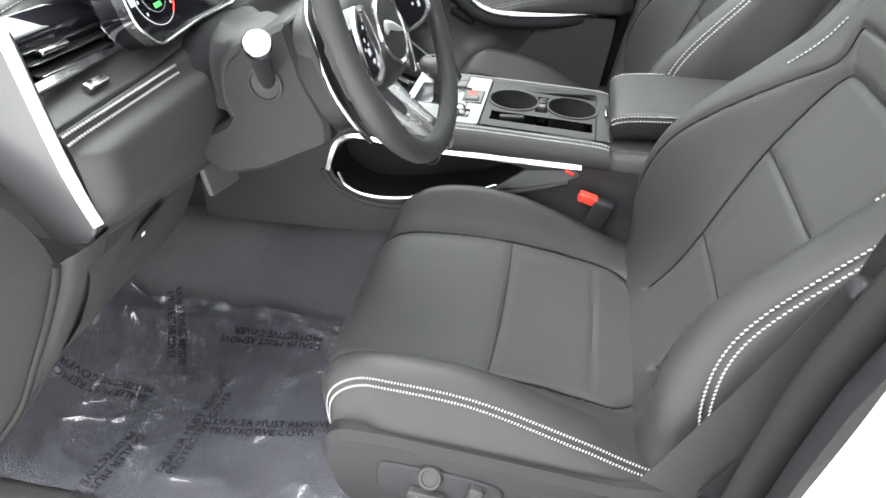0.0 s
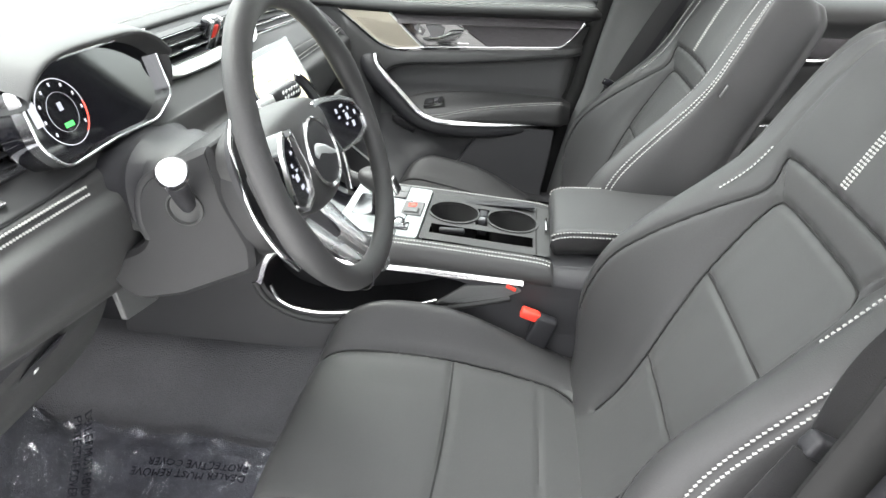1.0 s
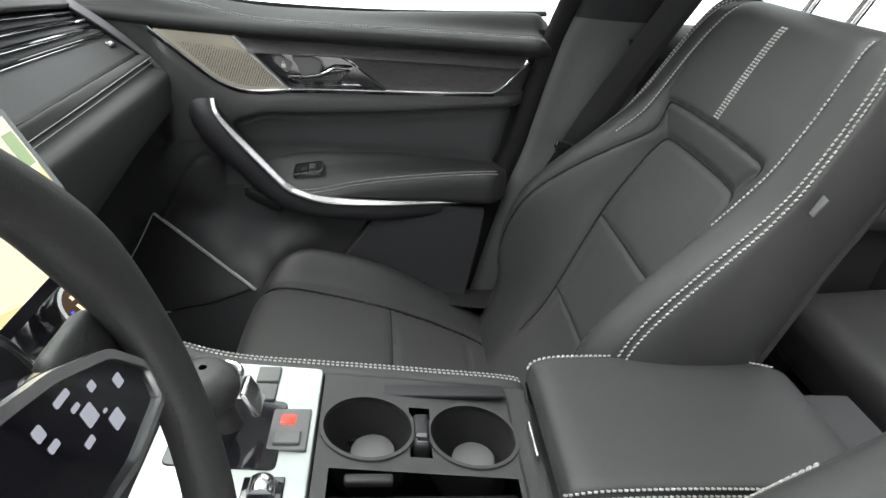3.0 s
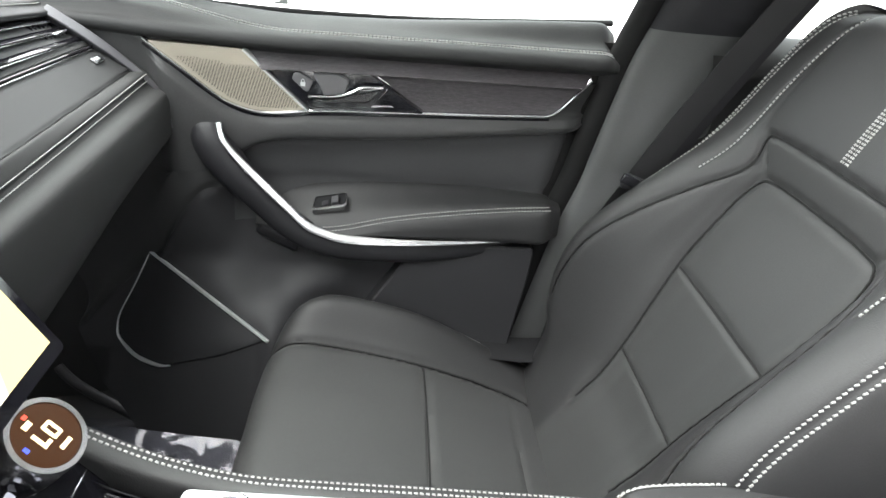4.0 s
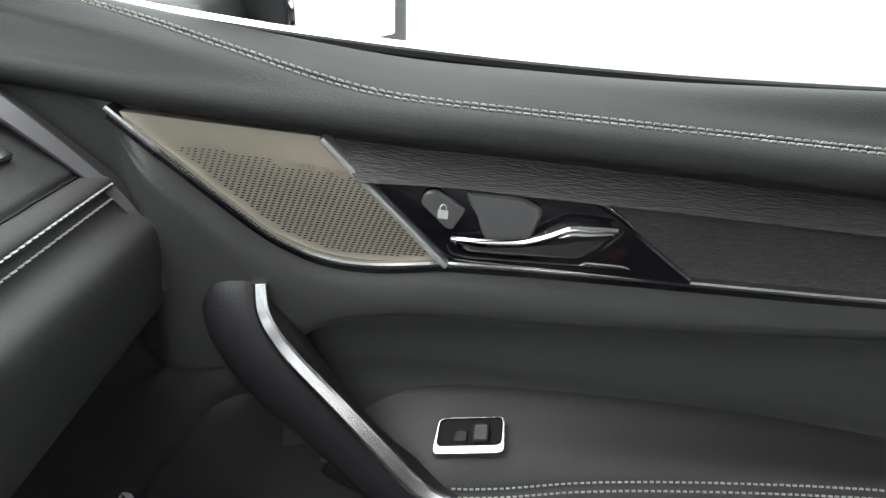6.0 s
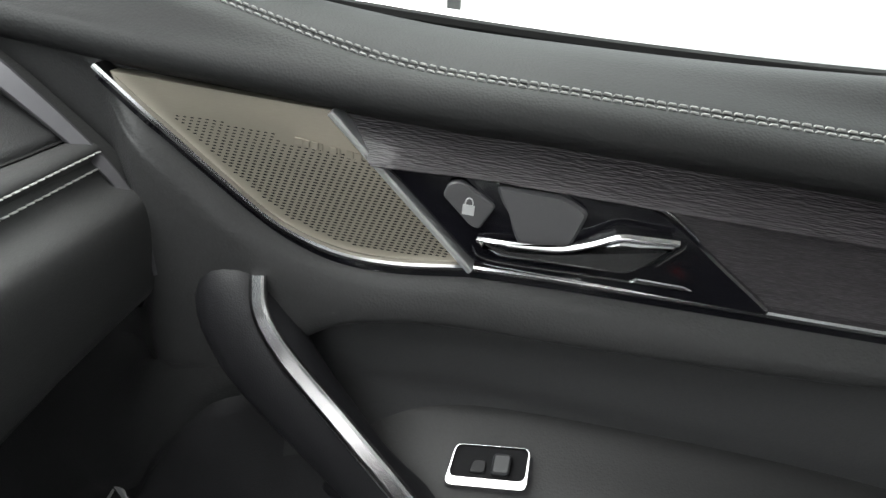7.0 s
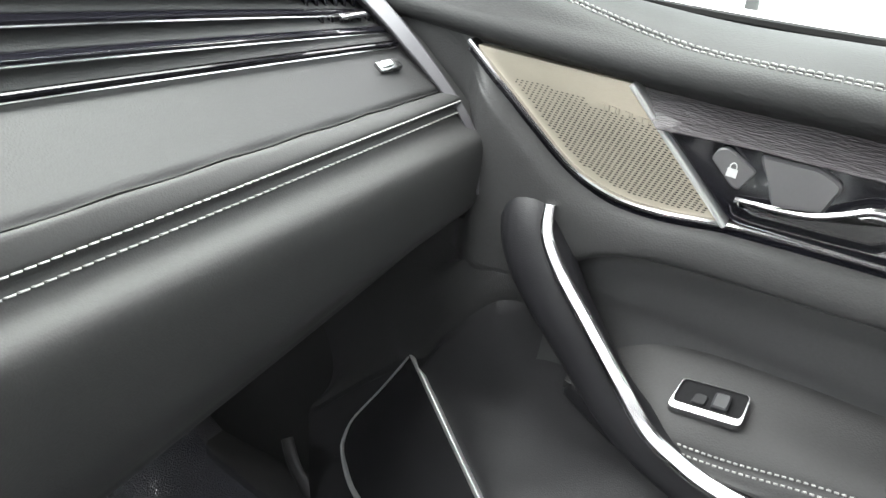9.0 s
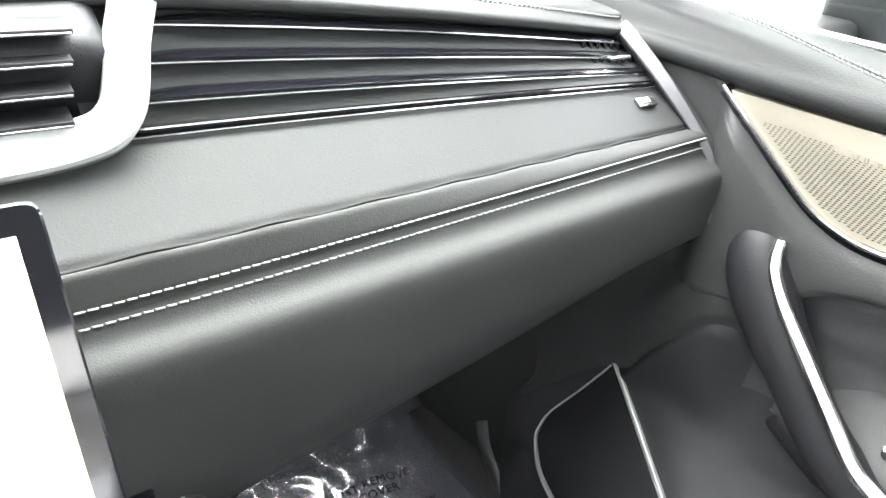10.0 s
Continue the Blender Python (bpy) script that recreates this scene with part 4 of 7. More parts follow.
    # side cover with the power switches
    cover = [(-0.055, 0.655), (-0.030, 0.700), (0.05, 0.700), (0.20, 0.686), (0.36, 0.668), (0.43, 0.675), (0.48, 0.690), (0.50, 0.62), (0.49, 0.50), (0.02, 0.50), (-0.04, 0.56)]
    at_side = lambda a, b, h=0.0: (a, cy + s * (0.276 + h - 0.06 * max(0.0, b - 0.63)), b)
    sc_ = part("side_cover", plate(rounded(cover, 0.03), at_side, 0.022, 0.010, -0.06), SHROUD, t, "black plastic seat side cover")
    part("switch_pod", plate(rounded([(0.03, 0.600), (0.035, 0.660), (0.16, 0.652), (0.215, 0.638), (0.21, 0.580), (0.08, 0.573)], 0.018), at_side, 0.0255, 0.003, 0.01), SOFT_BLACK, sc_)
    part("lumbar_knob", lathe([(0.0175, -0.006), (0.0175, 0.005), (0.0155, 0.008), (0.012, 0.0085), (0.011, 0.0065)], at_side(0.112, 0.646, 0.026), (0, s * 0.80, 0.60), 28), PLASTIC, sc_, "round seat control knob")
    part("cushion_switch", plate(rounded([(0.075, 0.596), (0.13, 0.590), (0.135, 0.610), (0.08, 0.616)], 0.006), at_side, 0.036, 0.003, 0.02), PLASTIC, sc_, "long seat adjuster key")
    part("backrest_switch", plate(rounded([(0.160, 0.602), (0.180, 0.596), (0.188, 0.639), (0.168, 0.646)], 0.006), at_side, 0.036, 0.003, 0.02), PLASTIC, sc_, "upright backrest adjuster key")
    # backrest
    o, d, n = arr((0.416, cy, 0.68)), arr((0.41, 0, 0.912)), arr((-0.912, 0, 0.41))
    hs = (-0.05 - 0.5 * tilt, 0.02, 0.08, 0.15, 0.23, 0.31, 0.40, 0.455, 0.505, 0.57, 0.635, 0.675, 0.700, 0.705)
    vin = (0.092, 0.094, 0.096, 0.102, 0.115, 0.128, 0.131, 0.127, 0.150, 0.150, 0.145, 0.14, 0.13, 0.12)
    ctr = (0.03, 0.012, 0.002, 0.0, 0.0, -0.003, -0.011, -0.013, 0.0, 0.004, 0.003, -0.004, -0.030, -0.075)
    bol = (0.020, 0.040, 0.066, 0.090, 0.095, 0.074, 0.040, 0.020, 0.009, 0.005, 0.001, -0.008, -0.036, -0.078)
    wid = (0.86, 0.93, 0.985, 1.005, 0.995, 0.965, 0.92, 0.895, 0.885, 0.865, 0.825, 0.77, 0.70, 0.60)
    rows = []
    for h, vi, c, b, w in zip(hs, vin, ctr, bol, wid):
        back = -0.115 if h < 0.69 else -0.10
        half = [(0.20 * w, back - 0.02), (0.262 * w, back + 0.01), (0.285 * w, -0.055), (0.286 * w, b * 0.35 - 0.005), (0.264 * w, b * 0.95), (0.222 * w, b * 1.03 + 0.002), (max(vi + 0.020, 0.185 * w - 0.01), c + (b - c) * 0.55), (vi, c + 0.002), (vi * 0.5, c)]
        prof = half + [(0.0, c)] + [(-v, q) for v, q in half[::-1]]
        rows.append([o + d * h + n * q + arr((0, s * v, 0)) for v, q in prof])
    bk = Skin(rows, 190, 230, close_v=True, flip=flip)
    left = [(1, 7), (3, 7), (5, 7), (6.3, 7), (6.8, 7.1), (7.0, 7.5), (7.05, 9), (7.0, 10.5), (6.8, 10.9), (6.3, 11), (5, 11), (3, 11), (1, 11)]
    bk.carve([left], 0.0065, 0.007)
    cross, cross_low = [(5 - low, 7.05), (5.03 - low, 9), (5 - low, 10.95)], [(3.05 - low, 7.05), (3.08 - low, 9), (3.05 - low, 10.95)]
    bk.carve([cross], 0.005, 0.0045)
    bk.carve([cross_low], 0.003, 0.004)
    half_line = [(2.4, 4.75), (3, 4.9), (4, 5.1), (5, 5.35), (5.8, 5.68), (6.5, 6.08), (7.2, 6.5), (7.7, 6.8), (8.0, 7.2)]
    hexline = half_line + [(8.08, 9)] + [(a, 18 - b) for a, b in half_line[::-1]]
    bk.carve([hexline], 0.005, 0.005)
    bk.carve([[(7.0, 7.2), (8.0, 6.95)], [(7.0, 10.8), (8.0, 11.05)]], 0.003, 0.004)
    part("backrest_cross_seam", bk.seam([cross], 0.0032), SEAM, t, "dark cross seam")
    part("backrest_low_seam", bk.seam([cross_low], 0.0020), SEAM, t, "fine cross seam")
    part("backrest_outline_seam", bk.seam([left], 0.0024, -0.0010), SEAM, t, "dark seam round the back panel")
    part("backrest_collar_seam", bk.seam([hexline], 0.0024, -0.0012), SEAM, t, "dark seam over the collar")
    eo = [(2.1, 2.75), (2.5, 3.0), (3, 3.3), (3.8, 3.6), (4.6, 3.74), (5.4, 3.74), (7, 3.64), (8.5, 3.7), (10, 3.8), (11.5, 4.0)]
    ei = [(a, 18 - b) for a, b in eo]
    bk.carve([eo, ei], 0.0025, 0.005)
    io = [(6.2, 5.3), (7, 5.35), (8, 5.45), (9.5, 5.55), (11.2, 6.2)]
    ii = [(a, 18 - b) for a, b in io]
    bk.carve([io, ii], 0.0018, 0.004)
    insert = lambda u, v: 7 < v < 11 and u < 7.02
    collar = lambda u, v: 6.95 < v < 11.05 and 7.02 <= u < 8.05
    part("backrest_lower_insert", bk.faces(lambda u, v: insert(u, v) and u < 5 - low), SEAT_LEATHER, t, "smooth black leather lower back panel")
    part("backrest_upper_insert", bk.faces(lambda u, v: insert(u, v) and u >= 5 - low), SEAT_LEATHER, t, "smooth black leather upper back panel")
    part("backrest_collar", bk.faces(collar), SEAT_LEATHER, t, "padded collar over the back panel")
    shell = part("backrest", bk.faces(lambda u, v: not insert(u, v) and not collar(u, v)), LEATHER, t, "black leather backrest with side bolsters")
    kb = dict(gap=0.0098, pitch=0.0064, length=0.0049, width=0.0023, slant=0.35)
    for path in (eo, ei if s > 0 else [q for q in ei if q[0] < 6]):
        part("stitching", double_stitch(*bk.line(path, 200), **kb), THREAD, shell, "double row of pale stitching")
    for path in (io, ii if s > 0 else ii[:3]):
        part("edge_stitching", stitches(*bk.line(path, 120), pitch=0.0062, length=0.0046, width=0.0022), THREAD, shell, "single row of pale stitching")
    pth = bk.line([(8.25, 9), (9, 9), (10, 9), (10.75, 9)], 100)
    part("centre_stitching", join(double_stitch(*pth, gap=0.012, pitch=0.0046, length=0.0036, width=0.0030), double_stitch(*pth, gap=0.0045, pitch=0.0046, length=0.0030, width=0.0022)), THREAD, shell, "broad band of pale decorative stitching")
    if s > 0:
        part("fabric_tag", rbox((0.634, cy - 0.252, 1.133), (0.003, 0.032, 0.024), 0.001, (0, 24, -15)), GREY_TRIM, shell, "small grey fabric tag")
    # headrest
    top = o + d * 0.695 + n * -0.045
    part("headrest_bezel", plate(rounded([(-0.105, -0.045), (0.105, -0.045), (0.085, 0.02), (-0.085, 0.02)], 0.02), lambda a, b, h=0.0: tuple(o + d * (0.672 + b * 0.75) + n * (-0.010 + h - max(0.0, b + 0.02) * 0.9) + arr((0, a, 0))), 0.006, 0.002, -0.03), SOFT_BLACK, shell, "black plastic headrest mount")
    hr = part("headrest", Skin([[tuple(top + d * (0.075 + a) + n * (q + 0.01) + arr((0, v * w, 0))) for v, q in ((0.11, -0.03), (0.125, 0.0), (0.115, 0.035), (0.05, 0.05), (-0.05, 0.05), (-0.115, 0.035), (-0.125, 0.0), (-0.11, -0.03), (-0.04, -0.045), (0.04, -0.045))] for a, w in ((0.0, 0.75), (0.02, 0.95), (0.09, 1.0), (0.16, 0.96), (0.185, 0.8), (0.188, 0.3))], 30, 60, close_v=True).faces(), LEATHER, t, "black leather headrest")
    for v in (-0.05, 0.05):
        part("headrest_post", sweep([tuple(top + d * a + arr((0, v, 0))) for a in (-0.05, 0.0, 0.04, 0.10)], disc(0.007, 12), (0, 1, 0)), CHROME, hr, "polished steel post")
    return t


build_seat(-0.39, -1, "black leather driver seat with pale double stitching", 0.0, 0.0)
build_seat(0.39, 1, "black leather passenger seat with pale double stitching", 0.20, 0.32)


# ---- dashboard ----
dash = thing("dashboard", (-0.5, 0.0, 0.95), "black leather-wrapped dashboard with chrome vents and pale stitching", "dashboard")


def dash_at(y):
    """Key points of the dashboard's section at y."""
    f = min(1.0, max(0.0, (abs(y) - 0.15) / 0.52))
    g = f ** 1.3
    d = smooth(-y, 0.40, 0.52)
    k = dict(lip=(-0.338 - 0.040 * g, 1.262 - 0.050 * g - 0.006 * d), vent_top=(-0.348 - 0.040 * g, 1.250 - 0.050 * g - 0.006 * d), vent_low=(-0.312 - 0.020 * g, 1.192 - 0.027 * g - 0.020 * d),
             fold=(-0.255 - 0.026 * g, 1.150 - 0.014 * g - 0.008 * d), stitch=(-0.250 - 0.015 * g, 1.126 - 0.001 * g), bulge=(-0.228 - 0.008 * g, 1.070),
             low=(-0.262 - 0.018 * g, 0.945 + 0.045 * g), under=(-0.34 - 0.01 * g, 0.925 + 0.045 * g))
    return k


def taper(x, y):
    """The driver's end of the dashboard slants inwards to the front."""
    return y + 0.25 * min(0.12, max(0.0, -0.262 - x)) * smooth(-y, 0.42, 0.66)


YS = (-0.682, -0.655, -0.60, -0.50, -0.40, -0.30, -0.20, -0.10, 0.0, 0.10, 0.20, 0.30, 0.40, 0.50, 0.60, 0.65, 0.676)
rows = []
for y in YS:
    k = dash_at(y)
    lx, lz = k["lip"]
    edge = (abs(y) / 0.70) ** 6
    rows.append([(px, taper(px, y), pz) for px, _, pz in [(-0.98 + 0.14 * edge, y, 1.215 - 0.02 * edge), (-0.80 + 0.06 * edge, y, 1.262 - 0.03 * edge), (-0.62, y, lz + 0.022), (-0.48, y, lz + 0.020), (-0.40, y, lz + 0.012), (lx - 0.012, y, lz + 0.003), (lx, y, lz - 0.004), (lx - 0.010, y, lz - 0.012), (lx - 0.06, y, lz - 0.016), (lx - 0.10, y, lz - 0.02)]])
top = Skin(rows, 120, 70)
ln = [(0.3, 4.6), (4, 4.6), (8, 4.6), (12, 4.6), (15.7, 4.6)]
top.carve([ln], 0.0014, 0.004)
top_pad = part("top_pad", top.faces(), DASH_SKIN, dash, "soft grey-black dashboard top")
part("stitching", stitches(*top.line(ln, 300), pitch=0.006, length=0.0046, width=0.0012), THREAD, top_pad, "fine pale stitching")

rows = []
for y in YS:
    k = dash_at(y)
    (vx, vz), (fx, fz), (sx, sz), (bx, bz), (ox, oz), (ux, uz) = (k[q] for q in ("vent_low", "fold", "stitch", "bulge", "low", "under"))
    rows.append([(min(px, -0.258 if y < -0.66 else 0.0), taper(px, y), pz) for px, _, pz in [(vx - 0.05, y, vz + 0.004), (vx - 0.004, y, vz + 0.001), (vx + 0.003, y, vz - 0.002), (vx * 0.5 + fx * 0.5 - 0.001, y, vz * 0.5 + fz * 0.5 - 0.001), (fx - 0.006, y, fz + 0.0015), (fx + 0.001, y, fz - 0.002), (sx, y, sz + 0.006), (sx + 0.006, y, sz - 0.012), (bx - 0.001, y, bz + 0.03), (bx, y, bz - 0.01), (bx - 0.006, y, bz * 0.6 + oz * 0.4 - 0.005), (ox + 0.004, y, oz + 0.012), (ox - 0.018, y, oz - 0.012), (ux - 0.02, y, uz), (-0.55, y, uz + 0.01)]])
fas = Skin(rows, 150, 150)
fas.carve([[(0.1, 4.55), (4, 4.55)], [(8, 4.55), (12, 4.55), (15.9, 4.55)]], 0.003, 0.0028)
sa, sb = [(0.1, 6.40), (2, 6.40), (3.3, 6.40)], [(9.3, 6.40), (11, 6.40), (13, 6.40), (15.9, 6.40)]
fas.carve([sa, sb], 0.0030, 0.0035)
fold_lines = [[(0.1, 4.55), (3.6, 4.55)], [(9.1, 4.55), (12, 4.55), (15.9, 4.55)]]
fascia = part("fascia", fas.faces(lambda u, v: v < 4.55), DASH_SKIN, dash, "smooth dark fascia panel")
lower = part("lower_pad", fas.faces(lambda u, v: v >= 4.55), SEAT_LEATHER, dash, "padded black leather lower dashboard")
for path, kw in ((sa, dict(gap=0.0098, pitch=0.0046, length=0.0034, width=0.0030, lift=0.0008, slant=0.5)), (sb, dict(gap=0.0088, pitch=0.0058, length=0.0057, width=0.0009, slant=0.06))):
    part("stitching", double_stitch(*fas.line(path, 240), **kw), THREAD, lower, "double row of pale stitching")

for path in fold_lines:
    part("fold_seam", fas.seam([path], 0.0014, -0.0003), SEAM, dash, "fine dark joint over the leather pad")

# long passenger vent with three bright slats
vent_b = []
for y in np.linspace(0.16, 0.684, 40):
    k = dash_at(y)
    (tx, tz), (vx, vz) = k["vent_top"], k["vent_low"]
    vent_b.append([(tx + 0.002, y, tz), (tx - 0.001, y, tz - 0.004), (vx - 0.007, y, vz + 0.006), (vx - 0.004, y, vz + 0.002)])
vent = part("passenger_vent", Skin(vent_b, 50, 16).faces(), DASH_SKIN, dash, "long recessed passenger air vent")


def vent_line(f, y, out=0.0):
    k = dash_at(y)
    (tx, tz), (vx, vz) = k["vent_top"], k["vent_low"]
    return (tx + (vx - tx) * f + out, y, tz + (vz - tz) * f)


for f, y0 in ((0.10, 0.205), (0.42, 0.190), (0.74, 0.182)):
    pts = arr([vent_line(f, y, 0.002) for y in np.linspace(y0, 0.672, 40)])
    slat = part("slat", sweep(pts, [(-0.010, -0.0034), (-0.002, -0.0040), (0.004, -0.0012), (0.004, 0.0014), (-0.002, 0.0036), (-0.010, 0.0038)], (0, 0, 1), scale=np.interp(np.linspace(0, 1, 40), (0, 0.06, 0.6, 1), (0.35, 1.1, 0.9, 0.75))), PIANO, vent, "gloss black vent slat")
    part("slat_edge", sweep(pts + arr((0.0046, 0, -0.0012)), disc(0.0007, 6), (0, 0, 1)), CHROME, slat, "thin bright slat edge")
for y in (0.600, 0.612, 0.624, 0.636, 0.648, 0.660):
    for f in (0.26, 0.58):
        part("vane", rbox(vent_line(f, y, -0.010), (0.016, 0.004, 0.013), 0.001), PIANO, vent)
part("vent_tab", rbox(vent_line(0.43, 0.636, 0.006), (0.010, 0.030, 0.0045), 0.0018), CHROME, vent, "bright vent adjuster tab")
part("lower_vent_strip", sweep([vent_line(1.0, y, 0.003) for y in np.linspace(0.165, 0.664, 40)], strip(0.003, 0.003, -0.003), (0.6, 0, 0.8)), PIANO, vent, "gloss black strip under the vent")
part("vent_sill_line", sweep([vent_line(1.03, y, 0.0055) for y in np.linspace(0.165, 0.660, 40)], disc(0.0008, 6), (0, 0, 1)), CHROME, vent, "thin bright line under the vent")
k = dash_at(0.60)
bp = arr(k["vent_low"]) * 0.60 + arr(k["fold"]) * 0.40
btn = part("glovebox_button", rbox((bp[0] - 0.001, 0.630, bp[1] - 0.001), (0.011, 0.026, 0.006), 0.0015, (0, 35, 0)), DARK_CHROME, fascia, "small chrome glovebox button")
part("button_cap", rbox((bp[0] + 0.001, 0.626, bp[1] + 0.002), (0.006, 0.012, 0.003), 0.001, (0, 35, 0)), SILVER, btn)


def end_strip(pts, widths, face, finish):
    """Bright edge that closes one end of the dashboard."""
    p = curve(pts, 60)
    return part("end_strip", sweep(p, strip(1.0, 0.35, -0.6), face, scale=np.interp(np.linspace(0, 1, 60), (0, 0.35, 0.7, 1), widths)), finish, dash, "satin metal edge at the dashboard end")


end_strip([(-0.384, 0.668, 1.210), (-0.369, 0.668, 1.202), (-0.329, 0.669, 1.176), (-0.285, 0.672, 1.141), (-0.254, 0.673, 1.112), (-0.240, 0.673, 1.083), (-0.235, 0.673, 1.050)], (0.016, 0.014, 0.008, 0.004), (0.45, -0.65, 0.6), EDGE)
end_strip([(-0.273, -0.688, 1.240), (-0.272, -0.688, 1.210), (-0.271, -0.688, 1.165), (-0.269, -0.688, 1.114), (-0.264, -0.688, 1.063), (-0.257, -0.688, 1.026)], (0.012, 0.012, 0.013, 0.012), (0.80, -0.55, 0.1), SILVER)
part("end_cap", plate([(-0.384, 1.207), (-0.352, 1.188), (-0.319, 1.168), (-0.283, 1.140), (-0.263, 1.124), (-0.243, 1.095), (-0.236, 1.05), (-0.25, 1.02), (-0.30, 1.005), (-0.36, 1.03), (-0.44, 1.08), (-0.60, 1.14), (-0.62, 1.20)], lambda a, b, h=0.0: (a, 0.686 + h, b), 0.004, 0.001, -0.012), PLASTIC, dash)
part("end_cap", plate(rounded([(-0.274, 1.240), (-0.272, 1.18), (-0.270, 1.11), (-0.264, 1.06), (-0.259, 1.022), (-0.275, 1.000), (-0.324, 0.992), (-0.350, 1.06), (-0.40, 1.14), (-0.42, 1.235)], 0.006), lambda a, b, h=0.0: (a, -0.688 - h, b), 0.004, 0.002, -0.012), PEARL, dash, "glossy silver-grey dashboard end cap")

# driver side vent
dv = part("driver_vent", rbox((-0.368, -0.552, 1.178), (0.05, 0.140, 0.076), 0.008, (0, 20, -8)), PIANO, dash, "dark driver air vent with slats")
for q in range(4):
    part("slat", rbox((-0.348 + 0.006 * q, -0.553, 1.203 - 0.0125 * q), (0.016, 0.116, 0.003), 0.001, (0, 8, -8)), SOFT_BLACK, dv)
    part("slat_edge", rbox((-0.339 + 0.006 * q, -0.553, 1.2015 - 0.0125 * q), (0.0014, 0.112, 0.0012), 0.0004, (0, 8, -8)), CHROME, dv)
part("vent_tab", rbox((-0.332, -0.575, 1.186), (0.012, 0.040, 0.007), 0.002, (0, 8, -8)), CHROME, dv, "bright vent adjuster tab")
part("vent_frame", sweep([(-0.322, -0.648, 1.158), (-0.320, -0.60, 1.158), (-0.318, -0.54, 1.158), (-0.317, -0.490, 1.158)], strip(0.012, 0.005, -0.004), (0.7, 0, 0.7)), CHROME, dv, "satin chrome lower vent frame")
part("vent_side", sweep([(-0.362, -0.486, 1.214), (-0.340, -0.487, 1.188), (-0.318, -0.488, 1.158)], strip(0.006, 0.004, -0.004), (0.8, 0, 0.5)), CHROME, dv)
part("fascia_button", rbox((-0.297, -0.570, 1.143), (0.012, 0.036, 0.010), 0.002, (0, 35, 0)), CHROME, fascia, "small chrome switch")

# centre vents in a bright U-shaped frame
cv = thing("centre_vent", (-0.32, 0.0, 1.22), "pair of black centre air vents in a chrome frame", "air vent")
part("vent_box", rbox((-0.350, 0.0, 1.222), (0.06, 0.36, 0.066), 0.012, (0, 30, 0)), SOFT_BLACK, cv)
upath = curve([(-0.330, -0.196, 1.256), (-0.322, -0.188, 1.236), (-0.306, -0.176, 1.204), (-0.300, -0.150, 1.193), (-0.298, -0.08, 1.190), (-0.298, 0.0, 1.190), (-0.298, 0.08, 1.190), (-0.300, 0.150, 1.193), (-0.306, 0.176, 1.204), (-0.322, 0.188, 1.236), (-0.330, 0.196, 1.256)], 120)
part("chrome_frame", sweep(upath, strip(0.022, 0.006, -0.012), (0.86, 0, 0.5)), SILVER, cv, "bright U-shaped chrome frame")
for q in range(4):
    z = 1.246 - 0.0135 * q
    for s in (-1, 1):
        sl_ = part("slat", rbox((-0.318 + 0.004 * q, s * 0.092, z), (0.018, 0.142 - 0.006 * q, 0.0032), 0.001, (0, 10, 0)), SOFT_BLACK, cv)
        part("slat_edge", rbox((-0.308 + 0.004 * q, s * 0.092, z - 0.002), (0.0014, 0.140 - 0.006 * q, 0.0012), 0.0004), CHROME, sl_)
for s in (-1, 1):
    part("vent_tab", rbox((-0.304, s * 0.092, 1.218), (0.010, 0.042, 0.005), 0.002), CHROME, cv, "bright vent adjuster tab")
hz = part("hazard_block", rbox((-0.312, 0.0, 1.226), (0.022, 0.044, 0.064), 0.008, (0, 25, 0)), PIANO, cv, "gloss black block between the vents")
part("hazard_button", rbox((-0.300, 0.0, 1.231), (0.010, 0.018, 0.026), 0.004, (0, 25, 0)), RED, hz, "red hazard button")
for s in (-1, 1):
    part("hazard_side", rbox((-0.304, s * 0.017, 1.226), (0.014, 0.006, 0.056), 0.002, (0, 25, 0)), CHROME, hz)

# touchscreen
scr = thing("touchscreen", (-0.18, 0.0, 1.06), "curved glass touchscreen showing a pale map", "screen")


def on_screen(a, b, h=0.0):
    """a across, b up the glass, h out of it."""
    ux, uz, nx, nz = -0.459, 0.889, 0.889, 0.459
    return (-0.151 + b * ux + h * nx, a, 1.072 + b * uz + h * nz)


part("bezel", plate(rounded([(-0.112, -0.008), (0.127, -0.008), (0.127, 0.146), (-0.112, 0.146)], 0.006), on_screen, 0.004, 0.001, -0.016), PIANO, scr, "gloss black screen bezel")
part("map_picture", plate([(-0.104, 0.004), (0.117, 0.004), (0.117, 0.134), (-0.104, 0.134)], on_screen, 0.0048, 0.0002, 0.002), MAP_GLOW, scr, "pale cream map picture")
part("map_region", plate([(-0.104, 0.03), (-0.02, 0.004), (0.060, 0.004), (0.090, 0.060), (0.117, 0.085), (0.117, 0.134), (-0.104, 0.134)], on_screen, 0.0053, 0.0002, 0.004), MAP_WHITE, scr, "lighter area of the map")
part("map_badge", plate([(0.096, 0.086), (0.114, 0.086), (0.114, 0.120), (0.096, 0.120)], on_screen, 0.0057, 0.0002, 0.004), MAP_GREEN, scr, "small coloured map key")
tagged(part("map_bars", join(*[plate([(a, b), (a + w, b), (a + w, b + 0.004), (a, b + 0.004)], on_screen, 0.0058, 0.0002, 0.004) for a, b, w in ((-0.085, 0.118, 0.030), (-0.092, 0.110, 0.020), (0.01, 0.075, 0.022), (0.02, 0.040, 0.016), (-0.05, 0.09, 0.018), (0.07, 0.055, 0.014))]), MAP_GREEN, scr, "unreadable map lettering as bars"), kind="stuff")

